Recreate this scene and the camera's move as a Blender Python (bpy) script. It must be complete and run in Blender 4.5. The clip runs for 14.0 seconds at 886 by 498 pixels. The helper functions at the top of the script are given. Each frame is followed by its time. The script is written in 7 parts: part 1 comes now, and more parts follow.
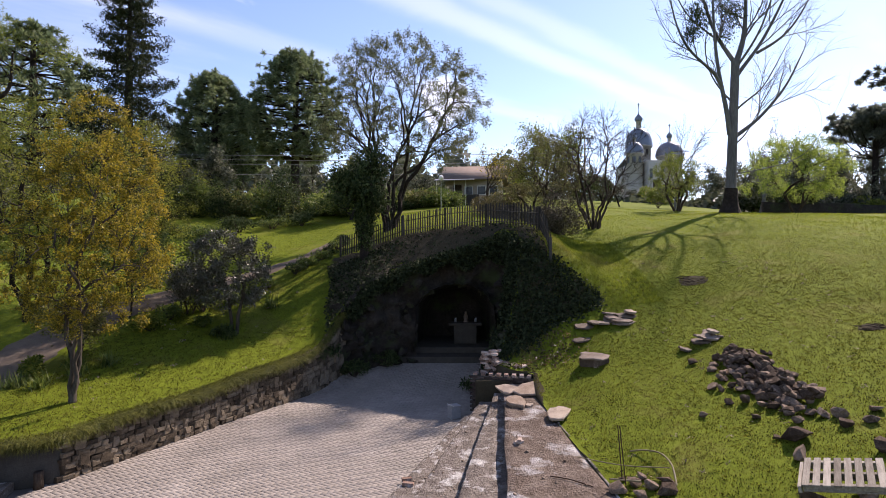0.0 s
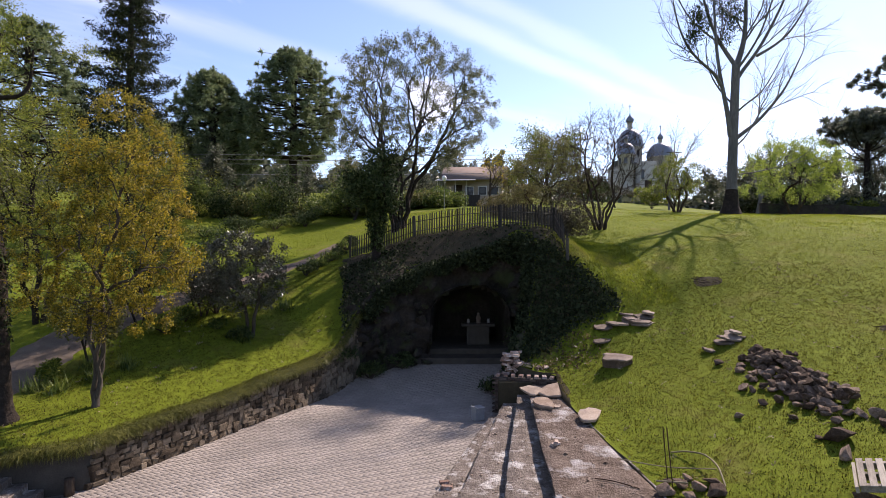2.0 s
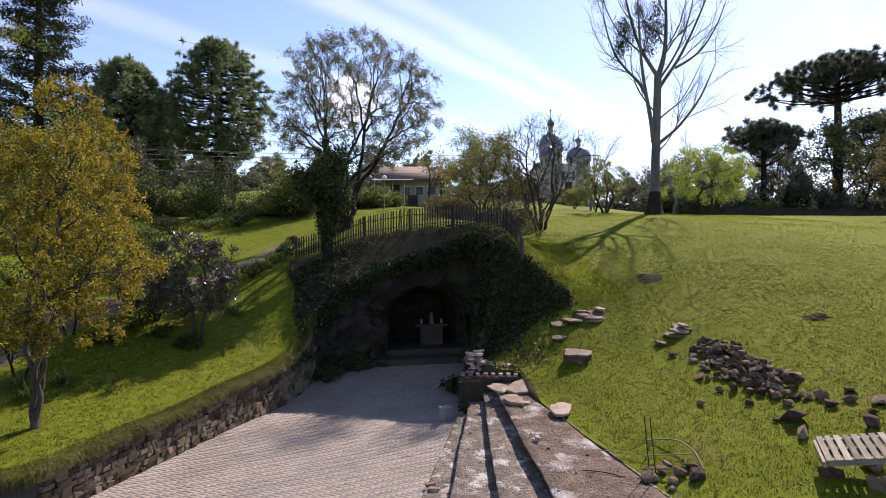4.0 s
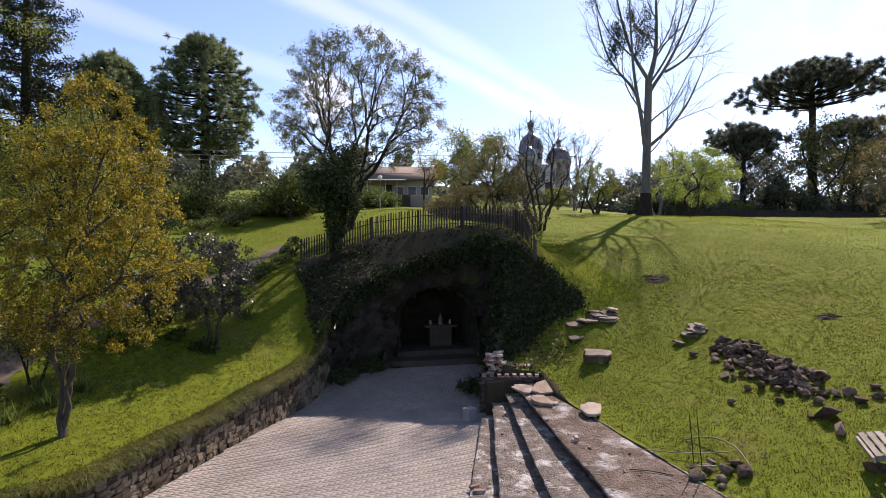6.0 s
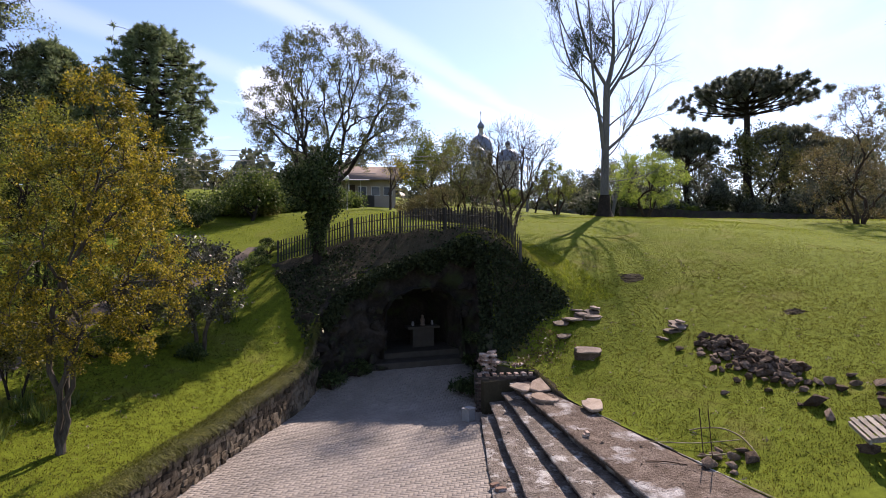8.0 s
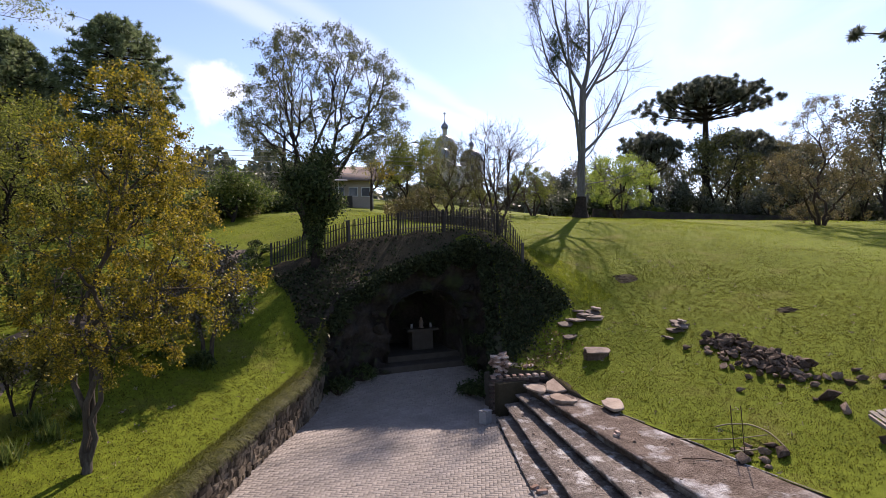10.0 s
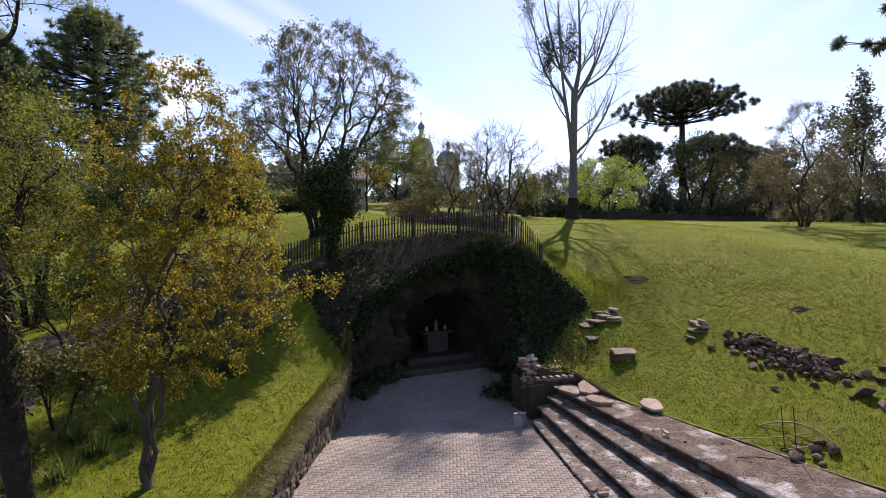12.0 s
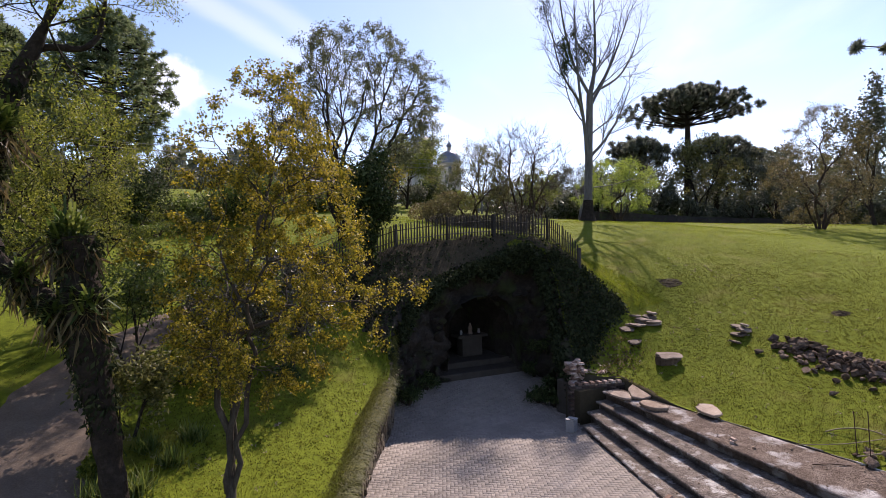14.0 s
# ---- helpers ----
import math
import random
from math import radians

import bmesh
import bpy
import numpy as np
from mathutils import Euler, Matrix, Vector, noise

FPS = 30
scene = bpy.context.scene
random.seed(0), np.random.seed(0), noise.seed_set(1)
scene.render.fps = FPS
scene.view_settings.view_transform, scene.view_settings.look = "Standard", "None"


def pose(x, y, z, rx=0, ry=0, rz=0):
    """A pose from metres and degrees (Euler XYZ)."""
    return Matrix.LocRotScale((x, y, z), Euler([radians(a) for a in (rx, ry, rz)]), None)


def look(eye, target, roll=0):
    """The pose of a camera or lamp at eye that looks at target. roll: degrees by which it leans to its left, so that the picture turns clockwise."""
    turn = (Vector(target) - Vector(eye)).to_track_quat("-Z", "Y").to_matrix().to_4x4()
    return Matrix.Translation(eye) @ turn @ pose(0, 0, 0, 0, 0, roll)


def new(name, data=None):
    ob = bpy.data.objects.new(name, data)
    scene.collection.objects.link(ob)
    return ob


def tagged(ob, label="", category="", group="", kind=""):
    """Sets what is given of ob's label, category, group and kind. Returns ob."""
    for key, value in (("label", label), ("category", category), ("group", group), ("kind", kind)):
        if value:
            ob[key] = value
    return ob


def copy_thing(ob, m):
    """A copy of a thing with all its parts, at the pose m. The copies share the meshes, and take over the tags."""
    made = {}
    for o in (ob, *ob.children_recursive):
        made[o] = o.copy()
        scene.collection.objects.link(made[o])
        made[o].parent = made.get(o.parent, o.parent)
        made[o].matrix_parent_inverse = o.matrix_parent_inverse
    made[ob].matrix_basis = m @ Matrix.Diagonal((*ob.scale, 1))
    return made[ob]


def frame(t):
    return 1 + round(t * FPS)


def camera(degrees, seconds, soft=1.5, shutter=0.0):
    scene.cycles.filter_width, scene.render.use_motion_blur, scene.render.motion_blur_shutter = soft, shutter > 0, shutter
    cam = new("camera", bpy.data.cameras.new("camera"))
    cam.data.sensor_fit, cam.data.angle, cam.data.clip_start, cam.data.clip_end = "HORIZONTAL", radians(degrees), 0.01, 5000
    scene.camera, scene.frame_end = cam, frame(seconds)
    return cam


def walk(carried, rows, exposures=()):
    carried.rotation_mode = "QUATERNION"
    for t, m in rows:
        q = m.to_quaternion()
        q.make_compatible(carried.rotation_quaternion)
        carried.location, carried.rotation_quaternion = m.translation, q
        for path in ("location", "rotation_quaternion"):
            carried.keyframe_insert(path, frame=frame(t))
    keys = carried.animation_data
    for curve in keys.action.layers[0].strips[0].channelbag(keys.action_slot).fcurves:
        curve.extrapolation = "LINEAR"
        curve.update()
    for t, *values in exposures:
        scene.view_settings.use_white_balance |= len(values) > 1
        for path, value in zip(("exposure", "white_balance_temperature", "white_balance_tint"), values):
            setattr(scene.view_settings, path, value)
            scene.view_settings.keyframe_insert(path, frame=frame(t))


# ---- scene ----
cam = camera(79.7, 14.0, soft=0.45)
METRES, EYE, TILT, LEAN, TURN = 12.0, 5.5, 0.0, 0.0, 0.0
ROWS = [
    (0.0, 0.0, 0.0, 0.0, -0.0, 0.0, 0.0),
    (0.5, -0.0255, 0.0018, 0.001, -0.01, -0.0, -0.02),
    (1.0, -0.0486, 0.0034, 0.002, 0.04, 0.0, -0.05),
    (1.5, -0.072, 0.005, 0.0027, 0.14, 0.02, -0.09),
    (2.0, -0.0963, 0.0061, 0.0036, -1.27, 0.0, -0.02),
    (2.5, -0.1239, 0.0074, 0.0042, -3.61, -0.02, 0.13),
    (3.0, -0.1538, 0.01, 0.005, -6.43, -0.05, 0.27),
    (5.5, -0.3133, 0.0398, 0.0119, -11.42, -0.11, 0.36),
    (6.0, -0.3469, 0.0458, 0.0131, -12.36, -0.13, 0.37),
    (6.5, -0.3823, 0.0523, 0.0143, -13.41, -0.15, 0.39),
    (7.0, -0.4177, 0.0592, 0.0163, -14.77, -0.17, 0.44),
    (7.5, -0.4541, 0.0668, 0.0182, -16.4, -0.2, 0.52),
    (8.0, -0.4909, 0.0752, 0.0201, -18.3, -0.21, 0.6),
    (10.5, -0.6809, 0.1581, 0.033, -23.17, -0.29, 0.78),
    (11.0, -0.7209, 0.1797, 0.0351, -23.21, -0.29, 0.76),
    (11.5, -0.7598, 0.1994, 0.0377, -23.98, -0.29, 0.77),
    (12.0, -0.8006, 0.2209, 0.0405, -26.26, -0.33, 0.87),
    (12.5, -0.8408, 0.2439, 0.0438, -27.01, -0.34, 0.89),
    (13.0, -0.879, 0.2674, 0.0467, -27.13, -0.32, 0.87),
    (13.5, -0.9119, 0.2874, 0.0501, -27.01, -0.29, 0.84),
    (14.0, -0.9356, 0.3033, 0.053, -26.93, -0.29, 0.82),
]
walk(cam, [(t, pose(0, 0, EYE, TILT, LEAN, TURN) @ pose(METRES * x, METRES * y, METRES * z, 90 + pitch, roll, yaw)) for t, x, y, z, yaw, pitch, roll in ROWS], exposures=((0.0, 0.85, 6650, 24), (3.0, 0.85, 6650, 24), (8.0, 0.81, 6650, 24), (10.5, 0.75, 6650, 25), (14.0, 0.74, 6650, 26)))

# ---- world, sun ----
SUN_AZ, SUN_EL = 43.5, 42.0          # degrees right of the +y axis, above the horizon
wd = bpy.data.worlds.new("sky")
scene.world = wd
wd.use_nodes = True
nt = wd.node_tree
nt.nodes.clear()


def wnode(kind, **kw):
    n = nt.nodes.new(kind)
    for k, v in kw.items():
        n.inputs[k].default_value = v
    return n


sky = nt.nodes.new("ShaderNodeTexSky")
sky.sky_type = "NISHITA"
sky.sun_disc = False
sky.sun_elevation, sky.sun_rotation = radians(SUN_EL), radians(SUN_AZ)
sky.air_density, sky.dust_density, sky.ozone_density, sky.altitude = 1.0, 0.42, 1.6, 900
tc = nt.nodes.new("ShaderNodeTexCoord")
sep = nt.nodes.new("ShaderNodeSeparateXYZ")
nt.links.new(tc.outputs["Generated"], sep.inputs[0])
zz = nt.nodes.new("ShaderNodeMath")
zz.operation, zz.inputs[1].default_value = "MAXIMUM", 0.06
nt.links.new(sep.outputs["Z"], zz.inputs[0])
flat = nt.nodes.new("ShaderNodeVectorMath")
flat.operation = "DIVIDE"
nt.links.new(tc.outputs["Generated"], flat.inputs[0])
comb = nt.nodes.new("ShaderNodeCombineXYZ")
for i in range(3):
    nt.links.new(zz.outputs[0], comb.inputs[i])
nt.links.new(comb.outputs[0], flat.inputs[1])


def dot_flat(v):
    d = nt.nodes.new("ShaderNodeVectorMath")
    d.operation = "DOT_PRODUCT"
    d.inputs[1].default_value = v
    nt.links.new(flat.outputs[0], d.inputs[0])
    return d.outputs["Value"]


def calc(op, a, b, c=None):
    n = nt.nodes.new("ShaderNodeMath")
    n.operation = op
    for i, v in enumerate((a, b, c)):
        if isinstance(v, (int, float)):
            n.inputs[i].default_value = v
        elif v is not None:
            nt.links.new(v, n.inputs[i])
    return n.outputs[0]


def fade(v, lo, hi):
    r = nt.nodes.new("ShaderNodeMapRange")
    r.interpolation_type = "SMOOTHERSTEP"
    r.inputs["From Min"].default_value, r.inputs["From Max"].default_value = lo, hi
    nt.links.new(v, r.inputs["Value"])
    return r.outputs[0]


# high thin cloud is drawn out along one wind direction
ALONG, ACROSS = dot_flat((.73, .68, 0)), dot_flat((-.68, .73, 0))


def cloud_layer(scale, stretch, seed, detail=7.0):
    """Noise drawn out along the wind."""
    c = nt.nodes.new("ShaderNodeCombineXYZ")
    nt.links.new(calc("MULTIPLY", ALONG, scale), c.inputs[0])
    nt.links.new(calc("MULTIPLY", ACROSS, scale * stretch), c.inputs[1])
    c.inputs[2].default_value = seed
    n = wnode("ShaderNodeTexNoise", Scale=1.0, Detail=detail, Roughness=0.55, Distortion=0.4)
    nt.links.new(c.outputs[0], n.inputs["Vector"])
    return n.outputs["Fac"]


wave = cloud_layer(0.8, 1.6, 3.1)
veil = fade(cloud_layer(0.45, 2.6, 5.6), 0.45, 0.85)


def streak(place, width, strength):
    """One long wisp that runs with the wind, with ragged edges."""
    d = calc("ABSOLUTE", calc("SUBTRACT", calc("MULTIPLY_ADD", wave, .34, ACROSS), place + .17), 0)
    return calc("MULTIPLY", fade(d, width, 0.0), strength)


high = calc("ADD", calc("MULTIPLY", veil, .45), calc("ADD", streak(1.655, .20, .40), calc("ADD", streak(1.41, .15, .30), streak(2.45, .22, .22))))
low = fade(cloud_layer(0.9, 1.2, 9.4), 0.64, 0.78)
# one small heaped cloud low over the hill
cdist = nt.nodes.new("ShaderNodeVectorMath")
cdist.operation = "DISTANCE"
cdist.inputs[1].default_value = (0.0, 0.964, 0.262)
nt.links.new(tc.outputs["Generated"], cdist.inputs[0])
cn = wnode("ShaderNodeTexNoise", Scale=22.0, Detail=6.0, Roughness=0.55)
nt.links.new(tc.outputs["Generated"], cn.inputs["Vector"])
cadd = nt.nodes.new("ShaderNodeMath")
cadd.operation, cadd.inputs[1].default_value = "MULTIPLY_ADD", -0.07
nt.links.new(cn.outputs["Fac"], cadd.inputs[0])
nt.links.new(cdist.outputs["Value"], cadd.inputs[2])
heap = nt.nodes.new("ShaderNodeMapRange")
heap.interpolation_type = "SMOOTHSTEP"
heap.inputs["From Min"].default_value, heap.inputs["From Max"].default_value = 0.022, -0.004
nt.links.new(cadd.outputs[0], heap.inputs["Value"])
both = nt.nodes.new("ShaderNodeMath")
both.operation, both.use_clamp = "ADD", True
nt.links.new(high, both.inputs[0])
lowheap = nt.nodes.new("ShaderNodeMath")
lowheap.operation = "MAXIMUM"
nt.links.new(low, lowheap.inputs[0])
nt.links.new(heap.outputs[0], lowheap.inputs[1])
nt.links.new(lowheap.outputs[0], both.inputs[1])
cover = nt.nodes.new("ShaderNodeMath")
cover.operation, cover.inputs[1].default_value = "MULTIPLY", 0.6
nt.links.new(both.outputs[0], cover.inputs[0])
cloud = nt.nodes.new("ShaderNodeMix")
cloud.data_type = "RGBA"
nt.links.new(cover.outputs[0], cloud.inputs[0])
nt.links.new(sky.outputs[0], cloud.inputs[6])
cloud.inputs[7].default_value = (7.0, 7.2, 7.5, 1)
bg = nt.nodes.new("ShaderNodeBackground")
bg.inputs["Strength"].default_value = 0.128
nt.links.new(cloud.outputs[2], bg.inputs[0])
wout = nt.nodes.new("ShaderNodeOutputWorld")
nt.links.new(bg.outputs[0], wout.inputs[0])

sun = new("sun", bpy.data.lights.new("sun", "SUN"))
sun.data.energy, sun.data.angle, sun.data.color = 5.0, radians(0.53), (1.0, 0.92, 0.79)
az, el = radians(SUN_AZ), radians(SUN_EL)
SUN_DIR = Vector((math.sin(az) * math.cos(el), math.cos(az) * math.cos(el), math.sin(el)))
sun.matrix_world = look(SUN_DIR * 200, (0, 0, 0))

# ---- materials ----
MATS = {}


def material(name, colors, scale=4.0, rough=0.8, bump=0.2, fine=40.0, translucent=0.0, island=0.0, spec=0.3, metal=0.0,
             stain=None, stain_scale=1.2, stain_lo=0.52, stain_hi=0.68, stretch=(1, 1, 1), objrand=0.0, dist=0.02):
    """Procedural surface: two noises mix the given colours, a stain layer, grain bump, and random tint by piece."""
    if name in MATS:
        return MATS[name]
    m = bpy.data.materials.new(name)
    m.use_nodes = True
    t = m.node_tree
    t.nodes.clear()
    L = t.links.new

    def N(kind, **kw):
        n = t.nodes.new(kind)
        for k, v in kw.items():
            n.inputs[k.replace("_", " ")].default_value = v
        return n
    co = N("ShaderNodeTexCoord")
    mp = N("ShaderNodeMapping")
    mp.inputs["Scale"].default_value = stretch
    L(co.outputs["Object"], mp.inputs[0])
    n1 = N("ShaderNodeTexNoise", Scale=scale, Detail=5.0, Roughness=0.6)
    n2 = N("ShaderNodeTexNoise", Scale=fine, Detail=4.0, Roughness=0.65)
    L(mp.outputs[0], n1.inputs["Vector"])
    L(mp.outputs[0], n2.inputs["Vector"])
    mixf = N("ShaderNodeMath")
    mixf.operation, mixf.inputs[1].default_value = "MULTIPLY_ADD", 0.55
    half = N("ShaderNodeMath")
    half.operation, half.inputs[1].default_value = "MULTIPLY", 0.45
    L(n2.outputs["Fac"], half.inputs[0])
    L(n1.outputs["Fac"], mixf.inputs[0])
    L(half.outputs[0], mixf.inputs[2])
    fac = mixf.outputs[0]
    if island or objrand:
        rnd = N("ShaderNodeNewGeometry").outputs["Random Per Island"] if island else N("ShaderNodeObjectInfo").outputs["Random"]
        add = N("ShaderNodeMath")
        add.operation, add.inputs[1].default_value = "MULTIPLY_ADD", island or objrand
        off = N("ShaderNodeMath")
        off.operation, off.inputs[1].default_value = "SUBTRACT", 0.5 * (island or objrand)
        L(rnd, add.inputs[0])
        L(fac, off.inputs[0])
        L(off.outputs[0], add.inputs[2])
        fac = add.outputs[0]
    ramp = N("ShaderNodeValToRGB")
    els = ramp.color_ramp.elements
    while len(els) < len(colors):
        els.new(0.5)
    for i, c in enumerate(colors):
        els[i].position = 0.3 + 0.4 * i / max(1, len(colors) - 1)
        els[i].color = (*c, 1)
    L(fac, ramp.inputs[0])
    col = ramp.outputs[0]
    if stain:
        n3 = N("ShaderNodeTexNoise", Scale=stain_scale, Detail=6.0, Roughness=0.6)
        L(mp.outputs[0], n3.inputs["Vector"])
        mr = N("ShaderNodeMapRange")
        mr.inputs["From Min"].default_value, mr.inputs["From Max"].default_value = stain_lo, stain_hi
        L(n3.outputs["Fac"], mr.inputs["Value"])
        mx = N("ShaderNodeMix")
        mx.data_type = "RGBA"
        L(mr.outputs[0], mx.inputs[0])
        L(col, mx.inputs[6])
        mx.inputs[7].default_value = (*stain, 1)
        col = mx.outputs[2]
    b = N("ShaderNodeBsdfPrincipled", Roughness=rough, Metallic=metal)
    b.inputs["Specular IOR Level"].default_value = spec
    L(col, b.inputs["Base Color"])
    if bump:
        bp = N("ShaderNodeBump", Strength=bump, Distance=dist)
        L(n2.outputs["Fac"], bp.inputs["Height"])
        L(bp.outputs[0], b.inputs["Normal"])
    out = N("ShaderNodeOutputMaterial")
    if translucent:
        tr = N("ShaderNodeBsdfTranslucent")
        L(col, tr.inputs["Color"])
        ms = N("ShaderNodeMixShader", Fac=translucent)
        L(b.outputs[0], ms.inputs[1])
        L(tr.outputs[0], ms.inputs[2])
        L(ms.outputs[0], out.inputs[0])
    else:
        L(b.outputs[0], out.inputs[0])
    MATS[name] = m
    return m


GRASS = material("lawn", [(0.056, 0.070, 0.008), (0.106, 0.133, 0.011), (0.16, 0.19, 0.019)], 5.0, 0.9, 0.6, 60.0, spec=0.05,
                 stain=(0.15, 0.14, 0.035), stain_scale=0.45, stain_lo=0.55, stain_hi=0.8, dist=0.03)
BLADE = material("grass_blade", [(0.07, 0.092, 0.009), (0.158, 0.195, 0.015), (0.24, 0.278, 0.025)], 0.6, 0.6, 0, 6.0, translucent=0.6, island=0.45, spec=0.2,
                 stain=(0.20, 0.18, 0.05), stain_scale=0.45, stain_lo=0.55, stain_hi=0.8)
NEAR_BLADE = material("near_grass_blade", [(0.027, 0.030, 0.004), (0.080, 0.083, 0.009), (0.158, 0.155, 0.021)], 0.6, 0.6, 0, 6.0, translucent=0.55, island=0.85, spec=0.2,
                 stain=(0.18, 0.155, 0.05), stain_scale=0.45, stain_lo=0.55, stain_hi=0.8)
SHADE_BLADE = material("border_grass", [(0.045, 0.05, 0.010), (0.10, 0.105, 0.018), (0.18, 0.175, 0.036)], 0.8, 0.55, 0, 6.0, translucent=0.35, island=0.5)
# dry grass of the mound, with its shade mixed into the colour
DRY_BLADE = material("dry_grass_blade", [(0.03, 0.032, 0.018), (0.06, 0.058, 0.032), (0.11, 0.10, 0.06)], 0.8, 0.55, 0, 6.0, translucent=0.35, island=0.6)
PAVER = material("paver", [(0.165, 0.143, 0.125), (0.225, 0.197, 0.173), (0.29, 0.257, 0.228)], 0.7, 0.85, 0.25, 60.0, objrand=0.13, spec=0.2,
                 stain=(0.18, 0.158, 0.138), stain_scale=0.5)
PAVERS = material("paver_field", [(0.165, 0.143, 0.125), (0.225, 0.197, 0.173), (0.29, 0.257, 0.228)], 0.7, 0.85, 0.25, 60.0, island=0.13, spec=0.2,
                  stain=(0.18, 0.158, 0.138), stain_scale=0.5)
SAND = material("joint_sand", [(0.12, 0.105, 0.09), (0.17, 0.15, 0.13)], 3.0, 0.95, 0.3, 80.0, spec=0.1)
STEP = material("rough_concrete", [(0.055, 0.045, 0.038), (0.165, 0.138, 0.118), (0.30, 0.262, 0.235)], 3.5, 0.95, 1.0, 16.0, spec=0.1,
                stain=(0.46, 0.44, 0.42), stain_scale=2.0, stain_lo=0.53, stain_hi=0.64, dist=0.09)
TERRACE = material("terrace_earth", [(0.045, 0.032, 0.025), (0.135, 0.102, 0.081), (0.25, 0.202, 0.172)], 3.0, 0.95, 1.0, 16.0, spec=0.1,
                   stain=(0.42, 0.40, 0.39), stain_scale=1.1, stain_lo=0.54, stain_hi=0.66, dist=0.09)
STONE = material("wall_stone", [(0.045, 0.033, 0.022), (0.115, 0.088, 0.06), (0.22, 0.175, 0.125)], 2.5, 0.9, 0.7, 25.0, objrand=0.4, spec=0.2, dist=0.03)
MORTAR = material("wall_core", [(0.045, 0.038, 0.031), (0.08, 0.07, 0.058)], 3.0, 0.95, 0.5, 30.0, spec=0.1)
ROCK = material("dark_rock", [(0.045, 0.031, 0.022), (0.108, 0.077, 0.057), (0.23, 0.17, 0.128)], 3.0, 0.95, 1.0, 16.0, objrand=0.35, spec=0.08, dist=0.03)
# near-black rock: the colour also carries the grotto's deep shade
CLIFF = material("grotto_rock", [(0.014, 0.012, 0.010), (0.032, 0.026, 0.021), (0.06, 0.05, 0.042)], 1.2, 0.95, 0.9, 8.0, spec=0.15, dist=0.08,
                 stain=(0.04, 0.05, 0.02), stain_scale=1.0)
SLAB = material("pale_stone_slab", [(0.17, 0.12, 0.088), (0.285, 0.22, 0.17), (0.40, 0.325, 0.26)], 2.0, 0.85, 0.5, 22.0, objrand=0.3, spec=0.2)
BRICK = material("old_brick", [(0.16, 0.10, 0.075), (0.28, 0.19, 0.15), (0.42, 0.34, 0.29)], 4.0, 0.9, 0.6, 30.0, objrand=0.4, spec=0.15, stain=(0.55, 0.52, 0.5), stain_scale=3.0)
BARK = material("bark", [(0.024, 0.018, 0.013), (0.05, 0.037, 0.028), (0.09, 0.07, 0.054)], 4.0, 0.95, 0.9, 20.0, spec=0.1, stretch=(1, 1, 0.3), dist=0.04)
GOLD_BARK = material("grey_brown_bark", [(0.026, 0.021, 0.016), (0.06, 0.05, 0.04), (0.125, 0.108, 0.088)], 4.0, 0.9, 0.8, 20.0, spec=0.1, stretch=(1, 1, 0.3), dist=0.03)
PALE_BARK = material("smooth_grey_bark", [(0.065, 0.061, 0.057), (0.12, 0.115, 0.11), (0.20, 0.192, 0.186)], 1.2, 0.8, 0.4, 10.0, spec=0.2, stretch=(1, 1, 0.25))
DARK_BARK = material("dark_bark", [(0.014, 0.011, 0.009), (0.028, 0.022, 0.018), (0.055, 0.043, 0.035)], 4.0, 0.95, 0.9, 18.0, spec=0.1, dist=0.05)
WOOD = material("weathered_wood", [(0.026, 0.023, 0.02), (0.05, 0.045, 0.04), (0.085, 0.078, 0.07)], 3.0, 0.9, 0.4, 30.0, objrand=0.3, spec=0.15, stretch=(6, 6, 0.6))
PALLET = material("pallet_wood", [(0.10, 0.084, 0.066), (0.20, 0.175, 0.145), (0.34, 0.305, 0.26)], 3.0, 0.85, 0.4, 30.0, objrand=0.3, spec=0.15, stretch=(8, 0.8, 8))
PATH = material("path_paving", [(0.08, 0.060, 0.046), (0.125, 0.098, 0.078), (0.17, 0.138, 0.112)], 1.2, 0.95, 0.5, 25.0, spec=0.1)
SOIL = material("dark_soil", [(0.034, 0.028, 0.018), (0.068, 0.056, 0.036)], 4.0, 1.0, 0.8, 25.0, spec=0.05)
ROOF = material("fibre_roof", [(0.13, 0.095, 0.08), (0.21, 0.165, 0.14)], 1.5, 0.9, 0.3, 20.0, spec=0.2)
PLASTER = material("white_plaster", [(0.46, 0.45, 0.44), (0.58, 0.57, 0.55)], 0.8, 0.85, 0.15, 20.0, spec=0.2)
HOUSE_WALL = material("house_stucco", [(0.26, 0.22, 0.18), (0.36, 0.31, 0.26)], 0.8, 0.9, 0.2, 15.0, spec=0.15)
CREAM = material("cream_wall", [(0.40, 0.38, 0.34), (0.50, 0.475, 0.43)], 0.4, 0.85, 0.1, 10.0, spec=0.2)
DOME = material("dome_metal", [(0.12, 0.14, 0.18), (0.18, 0.205, 0.25)], 0.5, 0.45, 0.1, 6.0, spec=0.5, metal=0.5)
TIN = material("dull_tin", [(0.22, 0.22, 0.225), (0.34, 0.34, 0.345)], 6.0, 0.5, 0.1, 40.0, metal=0.3)
IRON = material("rusty_iron", [(0.035, 0.022, 0.016), (0.08, 0.045, 0.03)], 20.0, 0.85, 0.3, 80.0, metal=0.3)
HOSE = material("pale_hose", [(0.13, 0.105, 0.06), (0.21, 0.17, 0.10)], 6.0, 0.6, 0, 40.0)
GLASS = material("dark_window_glass", [(0.02, 0.024, 0.03), (0.035, 0.04, 0.05)], 1.0, 0.12, 0, 10.0, spec=0.6)
